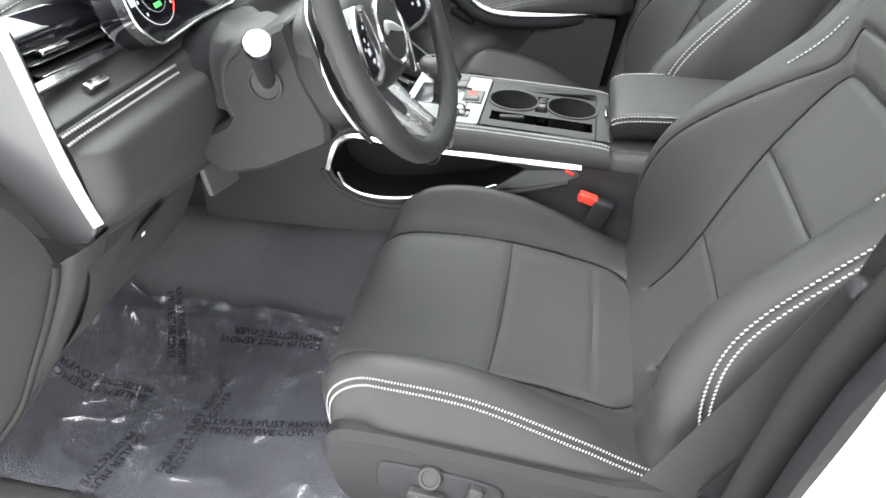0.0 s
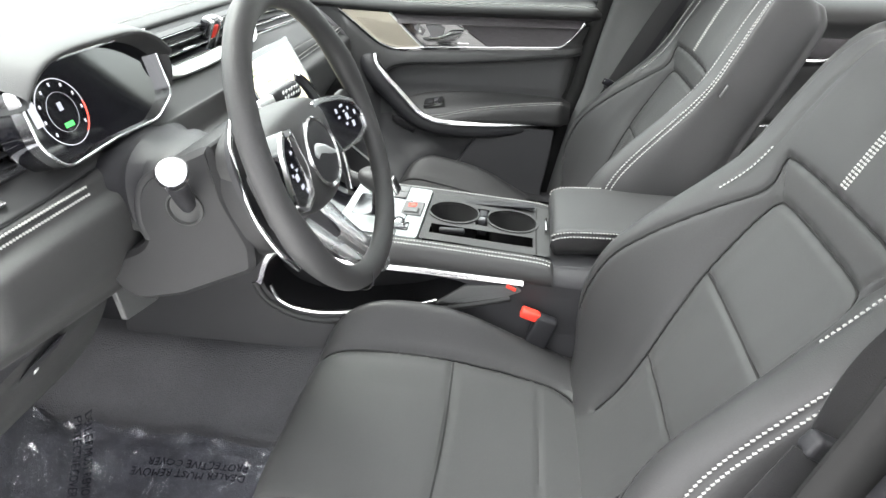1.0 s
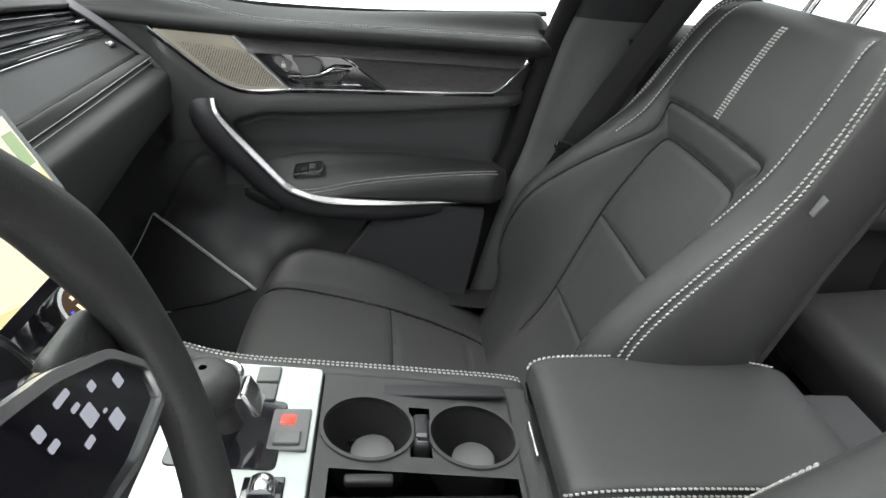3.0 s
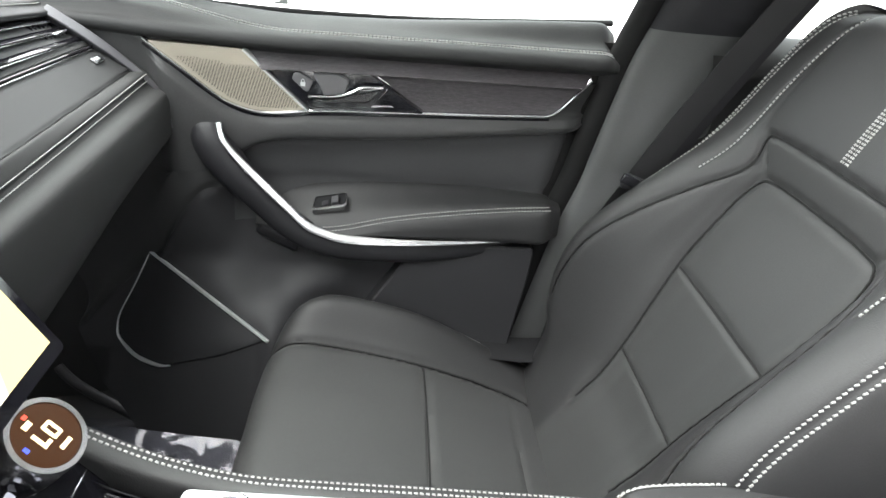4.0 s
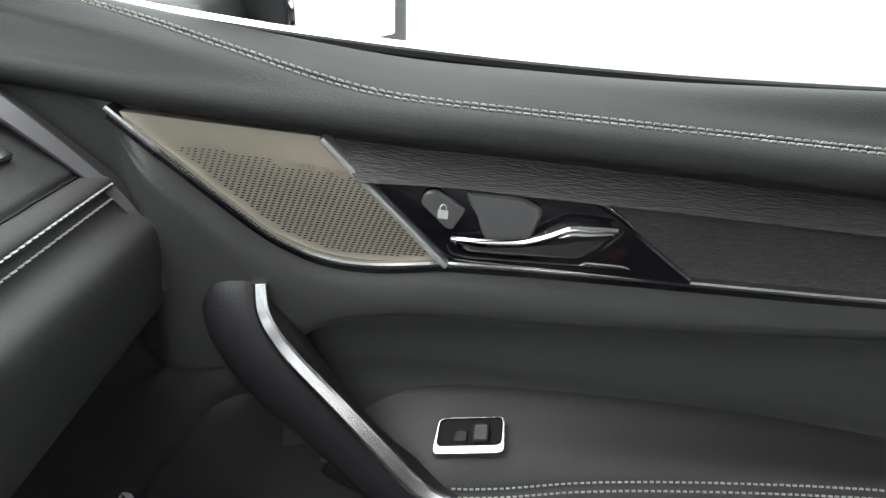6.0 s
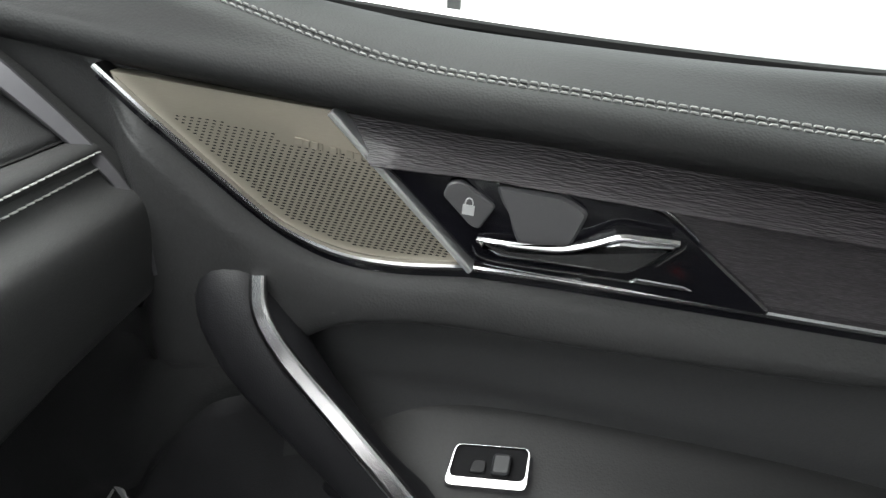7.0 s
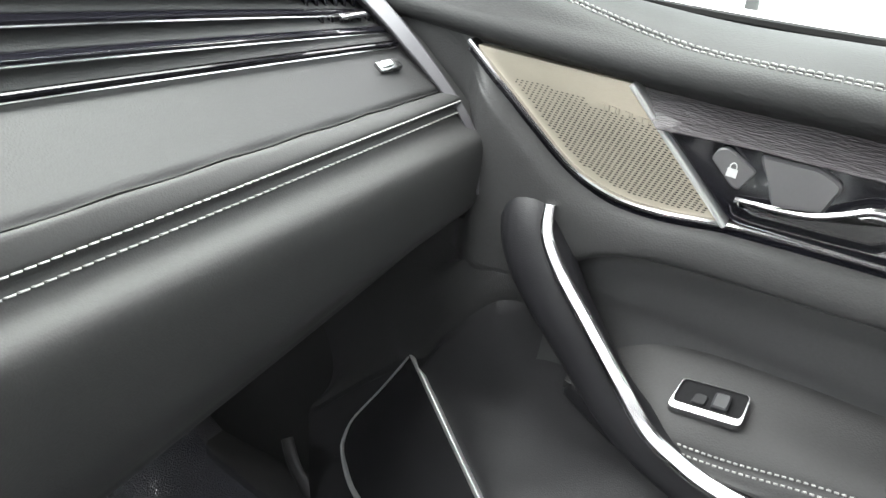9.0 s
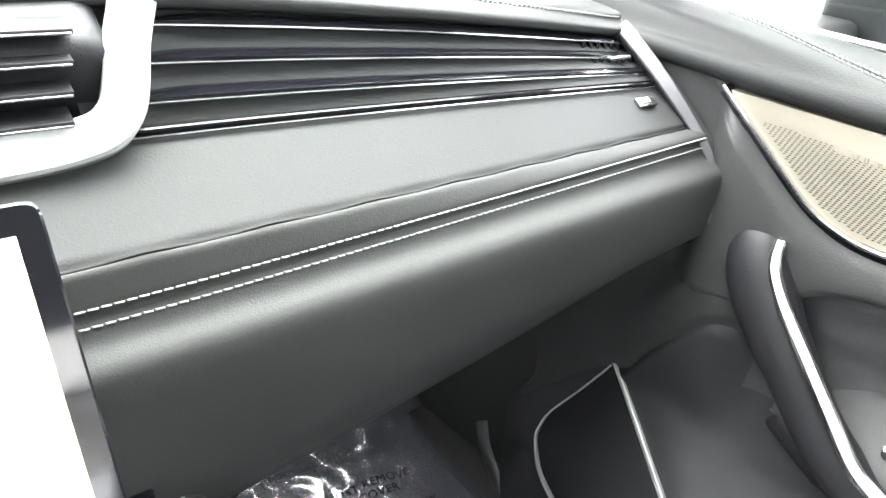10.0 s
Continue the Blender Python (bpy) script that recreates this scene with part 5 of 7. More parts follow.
# climate panel below the screen with two turning dials
clim = thing("climate_panel", (-0.17, 0.0, 0.95), "gloss black climate panel with two illuminated dials", "control panel")
cx = 0.012


def on_climate(a, b, h=0.0):
    """a across, b from the lower edge up the slope."""
    ux, uz, nx, nz = -0.63, 0.776, 0.776, 0.63
    return (-0.158 + b * ux + h * nx, a + cx, 0.915 + b * uz + h * nz)


part("glass_panel", plate(rounded([(-0.128, -0.02), (0.128, -0.02), (0.134, 0.16), (-0.134, 0.16)], 0.01), on_climate, 0.006, 0.002, -0.06), PIANO, clim, "gloss black control glass")
part("panel_seam", plate([(-0.128, 0.006), (0.128, 0.006), (0.128, 0.0072), (-0.128, 0.0072)], on_climate, 0.0064, 0.0002, 0.004), CHROME, clim)
for s in (-1, 1):
    c0 = arr(on_climate(s * 0.100, 0.060, 0.004))
    ax = (0.70, -0.12 * s, 0.70)
    dial = part("climate_dial", lathe([(0.034, 0.0), (0.034, 0.012), (0.031, 0.016), (0.031, 0.030), (0.0325, 0.031), (0.0325, 0.037), (0.0295, 0.039), (0.026, 0.0385)], c0, ax, 40), PIANO, clim, "turning climate dial with lit face")
    part("dial_ring", lathe([(0.0312, 0.020), (0.0330, 0.0205), (0.0335, 0.036), (0.0318, 0.0405), (0.0275, 0.0405), (0.0270, 0.0380)], c0, ax, 40), CHROME, dial, "knurled chrome dial ring")
    fc = part("dial_face", lathe([(0.0268, 0.0375), (0.0268, 0.0392), (0.010, 0.0394)], c0, ax, 40), DIAL_BROWN, dial, "amber lit dial face")
    zx = unit(arr(ax))
    ex = unit(np.cross((0, 0, 1.0), zx))
    ey = np.cross(zx, ex)
    fp = lambda a, b, h=0.0: tuple(c0 + zx * (0.0394 + h) + ex * a + ey * b)
    for a, b, w, hh in ((-0.008, 0.0005, 0.0035, 0.015), (-0.005, -0.005, 0.008, 0.0035), (0.006, 0.006, 0.009, 0.003), (0.006, -0.006, 0.009, 0.003), (0.0025, 0.0, 0.003, 0.012), (0.0095, 0.0, 0.003, 0.012), (-0.004, 0.016, 0.008, 0.005), (0.004, -0.0155, 0.012, 0.004)):
        part("digit_bar", plate([(a - w / 2, b - hh / 2), (a + w / 2, b - hh / 2), (a + w / 2, b + hh / 2), (a - w / 2, b + hh / 2)], fp, 0.0006, 0.0001, 0.0), AMBER_GLOW, fc, "amber lit digit bar")
    part("red_dot", plate([(-0.002, 0.020), (0.002, 0.020), (0.002, 0.0235), (-0.002, 0.0235)], fp, 0.0006, 0.0001, 0.0), RED_GLOW, fc, "red lit mark")
    part("blue_dot", plate([(-0.0215, 0.001), (-0.0180, 0.001), (-0.0180, 0.006), (-0.0215, 0.006)], fp, 0.0006, 0.0001, 0.0), BLUE_GLOW, fc, "blue lit mark")
for q, (a, b, w) in enumerate(((0.060, 0.046, 0.012), (0.055, 0.018, 0.014), (0.028, 0.018, 0.016), (0.0, 0.018, 0.014), (-0.03, 0.018, 0.014), (-0.058, 0.018, 0.014), (0.02, 0.06, 0.02), (-0.02, 0.06, 0.02))):
    part("lit_mark", plate(rounded([(a - w / 2, b), (a + w / 2, b), (a + w / 2, b + 0.008), (a - w / 2, b + 0.008)], 0.002), on_climate, 0.0065, 0.0002, 0.004), ICON_GLOW, clim, "pale lit symbol")

# instrument cluster
clu = thing("instrument_cluster", (-0.29, -0.40, 1.16), "digital instrument cluster under a leather hood", "instrument cluster")


def on_cluster(a, b, h=0.0):
    """a across, b up the display."""
    return (-0.285 - 0.26 * b + h * 0.966, -0.395 + a, 1.218 + b * 0.966 + h * 0.26)


face = rounded([(-0.120, -0.030), (-0.096, -0.062), (0.0, -0.058), (0.10, -0.062), (0.155, -0.040), (0.160, 0.035), (0.150, 0.052), (-0.070, 0.050), (-0.112, 0.038)], 0.014)
dsp = part("display", plate(face, on_cluster, 0.004, 0.001, -0.03), PIANO, clu, "dark glass instrument display")
fr = curve(face, 120, closed=True)
part("chrome_frame", sweep([on_cluster(a, b, 0.010) for a, b in fr], strip(0.004, 0.007, -0.010), (0.966, 0, 0.26), closed=True), CHROME, clu, "satin chrome frame round the display")
rows = []
for a in np.linspace(-0.130, 0.180, 15):
    e = (abs(a) / (0.18 if a > 0 else 0.132)) ** 4
    rows.append([(-0.42, -0.395 + a, 1.272), (-0.36, -0.395 + a * 0.99, 1.288 - 0.02 * e), (-0.30, -0.395 + a * 0.97, 1.293 - 0.034 * e), (-0.262, -0.395 + a * 0.96, 1.288 - 0.040 * e), (-0.258, -0.395 + a * 0.95, 1.281 - 0.043 * e), (-0.275, -0.395 + a * 0.93, 1.275 - 0.045 * e), (-0.31, -0.395 + a * 0.92, 1.268 - 0.045 * e)])
hw = lambda s, a: a if s > 0 else 0.060 - a
hood = part("hood", Skin(rows, 50, 40).faces(), DASH_SKIN, clu, "leather-covered instrument hood")
for s in (1,):
    part("hood_side", Skin([[(-0.42, -0.395 + hw(s, 0.178), z - 0.01), (-0.32, -0.395 + hw(s, 0.176), z), (-0.268 + q, -0.395 + hw(s, 0.170), z), (-0.275 + q, -0.395 + hw(s, 0.162), z), (-0.32, -0.395 + hw(s, 0.158), z)] for z, q in ((1.245, 0.0), (1.22, 0.006), (1.19, 0.0), (1.165, -0.01), (1.14, -0.03))], 16, 16, flip=s < 0).faces(), DASH_SKIN, clu)
ring = lambda r0, r1, ca, cb, n=40: rim(arr([(ca + r0 * math.cos(t), cb + r0 * math.sin(t)) for t in np.linspace(0, 2 * math.pi, n, endpoint=False)]), arr([(ca + r1 * math.cos(t), cb + r1 * math.sin(t)) for t in np.linspace(0, 2 * math.pi, n, endpoint=False)]), on_cluster, 0.0046, 0.0035)
GREY_GLOW = glow("dim_gauge_glow", (0.40, 0.41, 0.44), 0.25)
part("gauge_ring", ring(0.040, 0.0385, -0.050, -0.006), GREY_GLOW, dsp, "thin grey rev counter ring")
part("gauge_inner_ring", ring(0.024, 0.0235, -0.050, -0.006), GREY_GLOW, dsp)
part("gauge_ticks", join(*[plate([(-0.050 + r * math.cos(t) - 0.0014, -0.006 + r * math.sin(t) - 0.0022), (-0.050 + r * math.cos(t) + 0.0014, -0.006 + r * math.sin(t) - 0.0022), (-0.050 + r * math.cos(t) + 0.0014, -0.006 + r * math.sin(t) + 0.0022), (-0.050 + r * math.cos(t) - 0.0014, -0.006 + r * math.sin(t) + 0.0022)], on_cluster, 0.0047, 0.0002, 0.0035) for t in np.linspace(-0.6, 3.8, 9) for r in (0.033,)]), GREY_GLOW, dsp, "rev counter figures as bars")
red_arc = np.linspace(-0.9, 0.1, 14)
part("red_zone", rim(arr([(-0.050 + 0.0395 * math.cos(t), -0.006 + 0.0395 * math.sin(t)) for t in red_arc] + [(-0.050 + 0.0375 * math.cos(t), -0.006 + 0.0375 * math.sin(t)) for t in red_arc[::-1]]), inset(arr([(-0.050 + 0.0395 * math.cos(t), -0.006 + 0.0395 * math.sin(t)) for t in red_arc] + [(-0.050 + 0.0375 * math.cos(t), -0.006 + 0.0375 * math.sin(t)) for t in red_arc[::-1]]), 0.0008), on_cluster, 0.0049, 0.004), RED_GLOW, dsp, "red zone of the rev counter")
part("gear_mark", plate([(-0.054, -0.004), (-0.047, -0.004), (-0.047, 0.006), (-0.054, 0.006)], on_cluster, 0.0047, 0.0002, 0.0035), ICON_GLOW, dsp, "lit gear mark")
part("green_lamp", plate([(-0.057, -0.024), (-0.042, -0.024), (-0.042, -0.018), (-0.057, -0.018)], on_cluster, 0.0047, 0.0002, 0.0035), GREEN_GLOW, dsp, "green telltale")
part("side_read_out", plate([(-0.098, -0.012), (-0.086, -0.012), (-0.086, 0.016), (-0.098, 0.016)], on_cluster, 0.0047, 0.0002, 0.0035), GREY_GLOW, dsp)

# knee panel
knee = part("knee_panel", Skin([[(-0.285, y, 0.972 - q), (-0.290, y, 0.950 - q), (-0.315, y, 0.905 - q), (-0.36, y, 0.845 - q), (-0.43, y, 0.79 - q), (-0.60, y, 0.76)] for y, q in ((-0.70, 0.0), (-0.66, 0.004), (-0.6, 0.0), (-0.52, 0.0), (-0.45, 0.0))], 24, 40).faces(), PLASTIC, dash, "charcoal plastic knee panel")
kpl = part("switch_plate", plate(rounded([(-0.685, 0.09), (-0.565, 0.09), (-0.545, -0.045), (-0.61, -0.030)], 0.012), lambda a, b, h=0.0: (-0.302 - 0.60 * b + 0.8 * h, a, 0.935 - 0.80 * b + 0.6 * h), 0.006, 0.002, -0.01), SOFT_BLACK, knee, "small black switch plate")
for a, b in ((-0.640, 0.045), (-0.600, 0.010), (-0.588, 0.000)):
    part("switch_mark", rbox((-0.302 - 0.60 * b + 0.006, a, 0.935 - 0.80 * b + 0.004), (0.003, 0.007, 0.008), 0.001, (0, 37, 0)), PRINT, kpl, "pale switch symbol")

# ---- steering wheel and column ----
HUB = arr((0.0085, -0.355, 1.165))
WN, WU, WS = arr((0.940, 0, 0.342)), arr((-0.342, 0, 0.940)), arr((0, 1.0, 0))


def on_wheel(a, b, h=0.0):
    """a to the passenger side, b up, h towards the driver."""
    return tuple(HUB + WS * a + WU * b + WN * h)


wheel = thing("steering_wheel", tuple(HUB), "black leather steering wheel with satin metal spokes", "steering wheel")
ang = np.linspace(0, 2 * np.pi, 120, endpoint=False)
R = 0.1846
rad = R - 0.007 * np.maximum(0, -np.sin(ang)) ** 6
rim_pts = arr([on_wheel(r * math.cos(t), r * math.sin(t), 0.0) for r, t in zip(rad, ang)])
rw = part("wheel_rim", sweep(rim_pts, disc(0.0165, 20, 0.0145), WN, closed=True, scale=1.0 + 0.20 * np.exp(-((np.abs(((ang + np.pi / 2) % np.pi) - np.pi / 2 - 0.35) / 0.22) ** 2))), LEATHER, wheel, "thick black leather wheel rim")
for t0, t1 in ((-0.42, 0.85), (math.pi - 0.85, math.pi + 0.42)):
    tt = np.linspace(t0, t1, 60)
    pts = arr([on_wheel((R - 0.0150) * math.cos(t), (R - 0.0150) * math.sin(t), 0.003) for t in tt])
    nn = arr([-(WS * math.cos(t) + WU * math.sin(t)) for t in tt])
    part("lacing", stitches(pts, nn, pitch=0.0048, length=0.0040, width=0.0012, slant=0.9), SOFT_BLACK, rw, "dark lacing inside the rim")
for t in (-1.95, -1.19):
    part("rim_seam", sweep([on_wheel((R + 0.0166 * math.cos(q)) * math.cos(t), (R + 0.0166 * math.cos(q)) * math.sin(t), 0.0146 * math.sin(q)) for q in np.linspace(-1.2, 4.2, 24)], disc(0.0008, 6), WN), SOFT_BLACK, rw)
hubr = curve([(-0.084, 0.058), (0, 0.070), (0.084, 0.058), (0.088, 0.002), (0.070, -0.050), (0.0, -0.070), (-0.070, -0.050), (-0.088, 0.002)], 48, closed=True)
rows = []
for sc_, h in ((0.95, -0.070), (1.03, -0.040), (1.02, -0.010), (0.97, 0.012), (0.88, 0.024), (0.70, 0.031), (0.45, 0.034), (0.1, 0.035)):
    rows.append([on_wheel(a * sc_, b * sc_, h) for a, b in hubr])
cap = arr(rows) * 1.0 - WN * 0.040 - WU * 0.010 - WS * 0.013
pad = part("airbag_cover", (cap.reshape(-1, 3), grid_faces(len(rows), 48, close_v=True)), LEATHER, wheel, "domed black airbag cover", sharp=60)
part("emblem_ring", lathe([(0.046, -0.004), (0.0465, 0.004), (0.0445, 0.0065), (0.0405, 0.005), (0.0402, 0.002)], on_wheel(-0.014, -0.010, -0.0075), WN, 48), CHROME, pad, "satin chrome ring round the emblem")
emb = part("emblem_disc", lathe([(0.0405, 0.0), (0.0405, 0.004), (0.034, 0.0052), (0.002, 0.0056)], on_wheel(-0.014, -0.010, -0.0075), WN, 48), SOFT_BLACK, pad, "dark emblem disc")
part("emblem_shape", sweep([on_wheel(a - 0.014, b - 0.010, -0.0005) for a, b in curve([(-0.029, 0.003), (-0.018, 0.009), (-0.001, 0.004), (0.015, -0.004), (0.032, -0.012)], 24)], disc(0.0068, 10, 0.0022), WN, scale=np.interp(np.linspace(0, 1, 24), (0, 0.15, 0.3, 0.6, 0.8, 1), (0.7, 1.2, 0.95, 0.85, 0.6, 0.3))), SILVER, emb, "small silver emblem as a plain shape")


def pod(s, out, keys):
    """Spoke with its touch keys under glass."""
    o = rounded(out, 0.006)
    at = lambda a, b, h=0.0: on_wheel(a, b, -0.008 + h - 0.10 * (0.16 - abs(a)))
    sp = part("spoke", plate(o, at, 0.007, 0.002, -0.016), PIANO, wheel, "gloss black spoke with touch keys")
    mid = o.mean(0)
    inner_line = mid + (inset(o, 0.0042) - mid) * arr((1.0, 0.96)) + arr((0.0, -0.0014))
    part("spoke_frame", rim(o, inner_line, at, 0.0105, -0.006), SPOKE, sp, "satin metal spoke frame")
    for a, b, w, hh in keys:
        part("lit_key", plate(rounded([(a - w / 2, b - hh / 2), (a + w / 2, b - hh / 2), (a + w / 2, b + hh / 2), (a - w / 2, b + hh / 2)], 0.0012), at, 0.0076, 0.0002, 0.005), ICON_GLOW, sp, "pale lit key symbol")
    part("spoke_arm", rbox(on_wheel(s * 0.152, -0.006, -0.018), (0.018, 0.052, 0.070), 0.008, (0, -20, 0)), LEATHER, sp, "leather-covered spoke end")


pod(1, [(0.058, -0.038), (0.123, -0.044), (0.166, -0.036), (0.170, -0.012), (0.150, 0.015), (0.113, 0.032), (0.060, 0.044), (0.030, 0.046)],
    [(0.092, 0.014, 0.006, 0.007), (0.094, 0.004, 0.007, 0.004), (0.112, 0.016, 0.011, 0.004), (0.115, 0.007, 0.006, 0.003), (0.119, -0.002, 0.009, 0.010), (0.130, 0.007, 0.005, 0.005), (0.110, -0.011, 0.007, 0.004), (0.131, -0.017, 0.009, 0.009), (0.146, -0.004, 0.006, 0.007), (0.128, -0.008, 0.003, 0.002)])
pod(-1, [(-0.066, 0.040), (-0.098, 0.046), (-0.122, 0.030), (-0.142, -0.006), (-0.146, -0.032), (-0.118, -0.048), (-0.080, -0.042), (-0.062, -0.010)],
    [(-0.090, 0.018, 0.007, 0.004), (-0.104, 0.006, 0.005, 0.005), (-0.096, -0.002, 0.007, 0.003), (-0.104, -0.009, 0.011, 0.008), (-0.100, -0.022, 0.011, 0.005), (-0.092, -0.030, 0.005, 0.006), (-0.114, -0.003, 0.004, 0.004)])


def wheel_leg(tl, tr, bl, br):
    """Flat crowned spoke between two edges, given as (a, b, h)."""
    rows = []
    for f in np.linspace(0, 1, 12):
        p, q = arr(tl) * (1 - f) + arr(bl) * f, arr(tr) * (1 - f) + arr(br) * f
        dip = -0.003 * math.sin(f * math.pi)
        rows.append([on_wheel(*(p + (q - p) * k + arr((0, 0, h + dip)))) for k, h in ((0, -0.012), (0, -0.002), (0.10, 0.0012), (0.5, 0.0030), (0.90, 0.0012), (1, -0.002), (1, -0.012))])
    return Skin(rows, 30, 30, flip=True).faces()


part("lower_spoke", wheel_leg((-0.072, -0.070, -0.046), (-0.036, -0.082, -0.050), (-0.019, -0.190, -0.002), (0.003, -0.195, -0.001)), SPOKE, wheel, "satin metal lower spoke")
part("lower_spoke", wheel_leg((-0.006, -0.080, -0.050), (0.034, -0.086, -0.048), (0.029, -0.197, -0.001), (0.044, -0.190, -0.002)), SPOKE, wheel, "satin metal lower spoke")
part("spoke_bridge", sweep(curve([on_wheel(-0.016, -0.187, -0.004), on_wheel(0.004, -0.198, 0.0), on_wheel(0.026, -0.199, 0.0), on_wheel(0.040, -0.190, -0.004)], 20), disc(0.0060, 12, 0.005, 4), WN), SPOKE, wheel, "satin metal bridge between the lower spokes")
part("lower_spoke_web", plate(rounded([(-0.050, -0.045), (0.036, -0.045), (0.034, -0.140), (-0.030, -0.130)], 0.008), lambda a, b, h=0.0: on_wheel(a, b, h - 0.058 + 0.25 * max(0.0, -0.09 - b)), 0.006, 0.002, -0.012), EDGE, wheel, "dark satin metal web between the spokes")
for s in (-1, 1):
    pp = curve([(s * 0.105, 0.075), (s * 0.132, 0.050), (s * 0.146, 0.010), (s * 0.150, -0.030), (s * 0.138, -0.075), (s * 0.118, -0.110)], 40)
    pdl = part("shift_paddle", sweep([on_wheel(a, b, -0.050) for a, b in pp], strip(0.020, 0.004, -0.002), WN, scale=np.interp(np.linspace(0, 1, 40), (0, 0.3, 0.8, 1), (0.5, 1.4, 0.6, 0.3))), SOFT_BLACK, wheel, "shift paddle behind the wheel")
    part("paddle_edge", sweep([on_wheel(a * 1.06, b * 1.02, -0.047) for a, b in pp], disc(0.0032, 8), WN), CHROME, pdl, "satin metal paddle edge")

col = thing("steering_column", (-0.15, -0.365, 1.05), "black steering column shroud with control stalks", "steering column")
rows = []
for h, w, up, dn in ((-0.062, 0.100, 0.036, -0.096), (-0.070, 0.107, 0.046, -0.106), (-0.085, 0.109, 0.052, -0.110), (-0.10, 0.109, 0.054, -0.112), (-0.115, 0.106, 0.050, -0.112), (-0.15, 0.095, 0.030, -0.10)):
    pr = disc(1.0, 28, power=3.2)
    rows.append([on_wheel(a * w, (up + dn) / 2 + b * (up - dn) / 2, h) for a, b in pr])
cap = arr(rows)
part("shroud", (cap.reshape(-1, 3), grid_faces(len(rows), 28, close_v=True) + [tuple(range(28))[::-1]]), SHROUD, col, "smooth black column shroud", sharp=50)
outline = rounded([(-0.095, 1.190), (-0.160, 1.160), (-0.190, 1.138), (-0.203, 1.112), (-0.206, 1.082), (-0.200, 1.060), (-0.214, 1.045), (-0.263, 1.023), (-0.266, 1.000), (-0.254, 0.978), (-0.230, 0.963), (-0.164, 0.978), (-0.062, 1.024), (-0.060, 1.060), (-0.085, 1.120)], 0.010)
part("shroud_cheek", plate(outline, lambda a, b, h=0.0: (a, HUB[1] - h, b), 0.110, 0.007, -0.04), SHROUD, col, "moulded side of the column shroud")
part("shroud_cheek", plate(outline, lambda a, b, h=0.0: (a, HUB[1] + h, b), 0.106, 0.007, 0.03), SHROUD, col, "moulded side of the column shroud")
lip = curve([(-0.160, 1.160), (-0.190, 1.138), (-0.203, 1.112), (-0.206, 1.082), (-0.200, 1.060)], 30)
part("shroud_lip", sweep([(a + 0.004, HUB[1] - 0.1085, b) for a, b in lip], disc(0.0045, 10, 0.0025), (0, -1, 0)), SHROUD, col, "raised edge of the shroud")
rows = []
for x, g, lo, hi in ((-0.13, 0.062, 1.05, 1.14), (-0.17, 0.074, 1.04, 1.152), (-0.195, 0.083, 1.036, 1.160), (-0.210, 0.078, 1.040, 1.157), (-0.225, 0.090, 1.032, 1.166), (-0.243, 0.082, 1.036, 1.160), (-0.262, 0.092, 1.032, 1.160), (-0.285, 0.088, 1.03, 1.150), (-0.33, 0.088, 1.02, 1.14)):
    rows.append([(x, HUB[1] + a * g, (lo + hi) / 2 + b * (hi - lo) / 2) for a, b in disc(1.0, 28, power=2.6)])
part("column_boot", (arr(rows).reshape(-1, 3), grid_faces(len(rows), 28, close_v=True)), SOFT_BLACK, col, "dark pleated boot behind the shroud", sharp=50)
part("boot_fold", plate(rounded([(-0.262, 1.082), (-0.225, 1.098), (-0.214, 1.052), (-0.236, 1.058)], 0.004), lambda a, b, h=0.0: (a, -0.432 - h, b), 0.008, 0.003, -0.04), PLASTIC, col, "paler fold of the boot")
stl = part("indicator_stalk", sweep(curve([(-0.140, -0.450, 1.104), (-0.128, -0.478, 1.126), (-0.108, -0.518, 1.158), (-0.088, -0.556, 1.190)], 24), disc(0.0115, 14), WN, scale=np.linspace(0.95, 1.05, 24)), SOFT_BLACK, col, "left control stalk")
part("stalk_end", lathe([(0.0125, 0.0), (0.0165, 0.003), (0.0168, 0.012), (0.0145, 0.016), (0.004, 0.0175)], (-0.089, -0.553, 1.189), (0.35, -0.75, 0.55), 28), CHROME, stl, "bright metal stalk end")
part("stalk_collar", lathe([(0.0235, 0.0), (0.0235, 0.004), (0.0205, 0.006), (0.0195, 0.002), (0.012, 0.001)], (-0.137, -0.4645, 1.109), (0, -1, 0), 28), PLASTIC, stl, "round opening for the stalk")
stalk_a, stalk_b = arr((0.0537, 0.0584, -0.085)), arr((0.167, 0.0526, -0.085))
stl = part("wiper_stalk", sweep([on_wheel(*(stalk_a + (stalk_b - stalk_a) * f)) for f in np.linspace(0.18, 1.0, 20)], disc(0.0115, 20, 0.0100, 4), WN, scale=np.interp(np.linspace(0, 1, 20), (0, 0.2, 0.9, 1), (0.75, 1.0, 1.12, 0.95))), SOFT_BLACK, col, "black control stalk with pale symbols")
for f, w in ((0.42, 0.004), (0.52, 0.006), (0.62, 0.003), (0.70, 0.006), (0.80, 0.004), (0.88, 0.006)):
    for k in (-0.0040, 0.0035):
        c0 = stalk_a + (stalk_b - stalk_a) * f + arr((0, k, 0.0113))
        part("stalk_mark", plate([(-w / 2, -0.0014), (w / 2, -0.0014), (w / 2, 0.0014), (-w / 2, 0.0014)], lambda a, b_, h=0.0, c=c0: on_wheel(c[0] + a, c[1] + b_ + a * 0.35, c[2] + h), 0.0006, 0.0001, -0.001), PRINT, stl, "pale stalk symbol as a bar")
part("stalk_collar", sweep([on_wheel(*(stalk_a + (stalk_b - stalk_a) * f)) for f in np.linspace(-0.25, 0.16, 8)], disc(0.0095, 16, 0.0085, 3), WN), SILVER, stl, "satin metal stalk root")
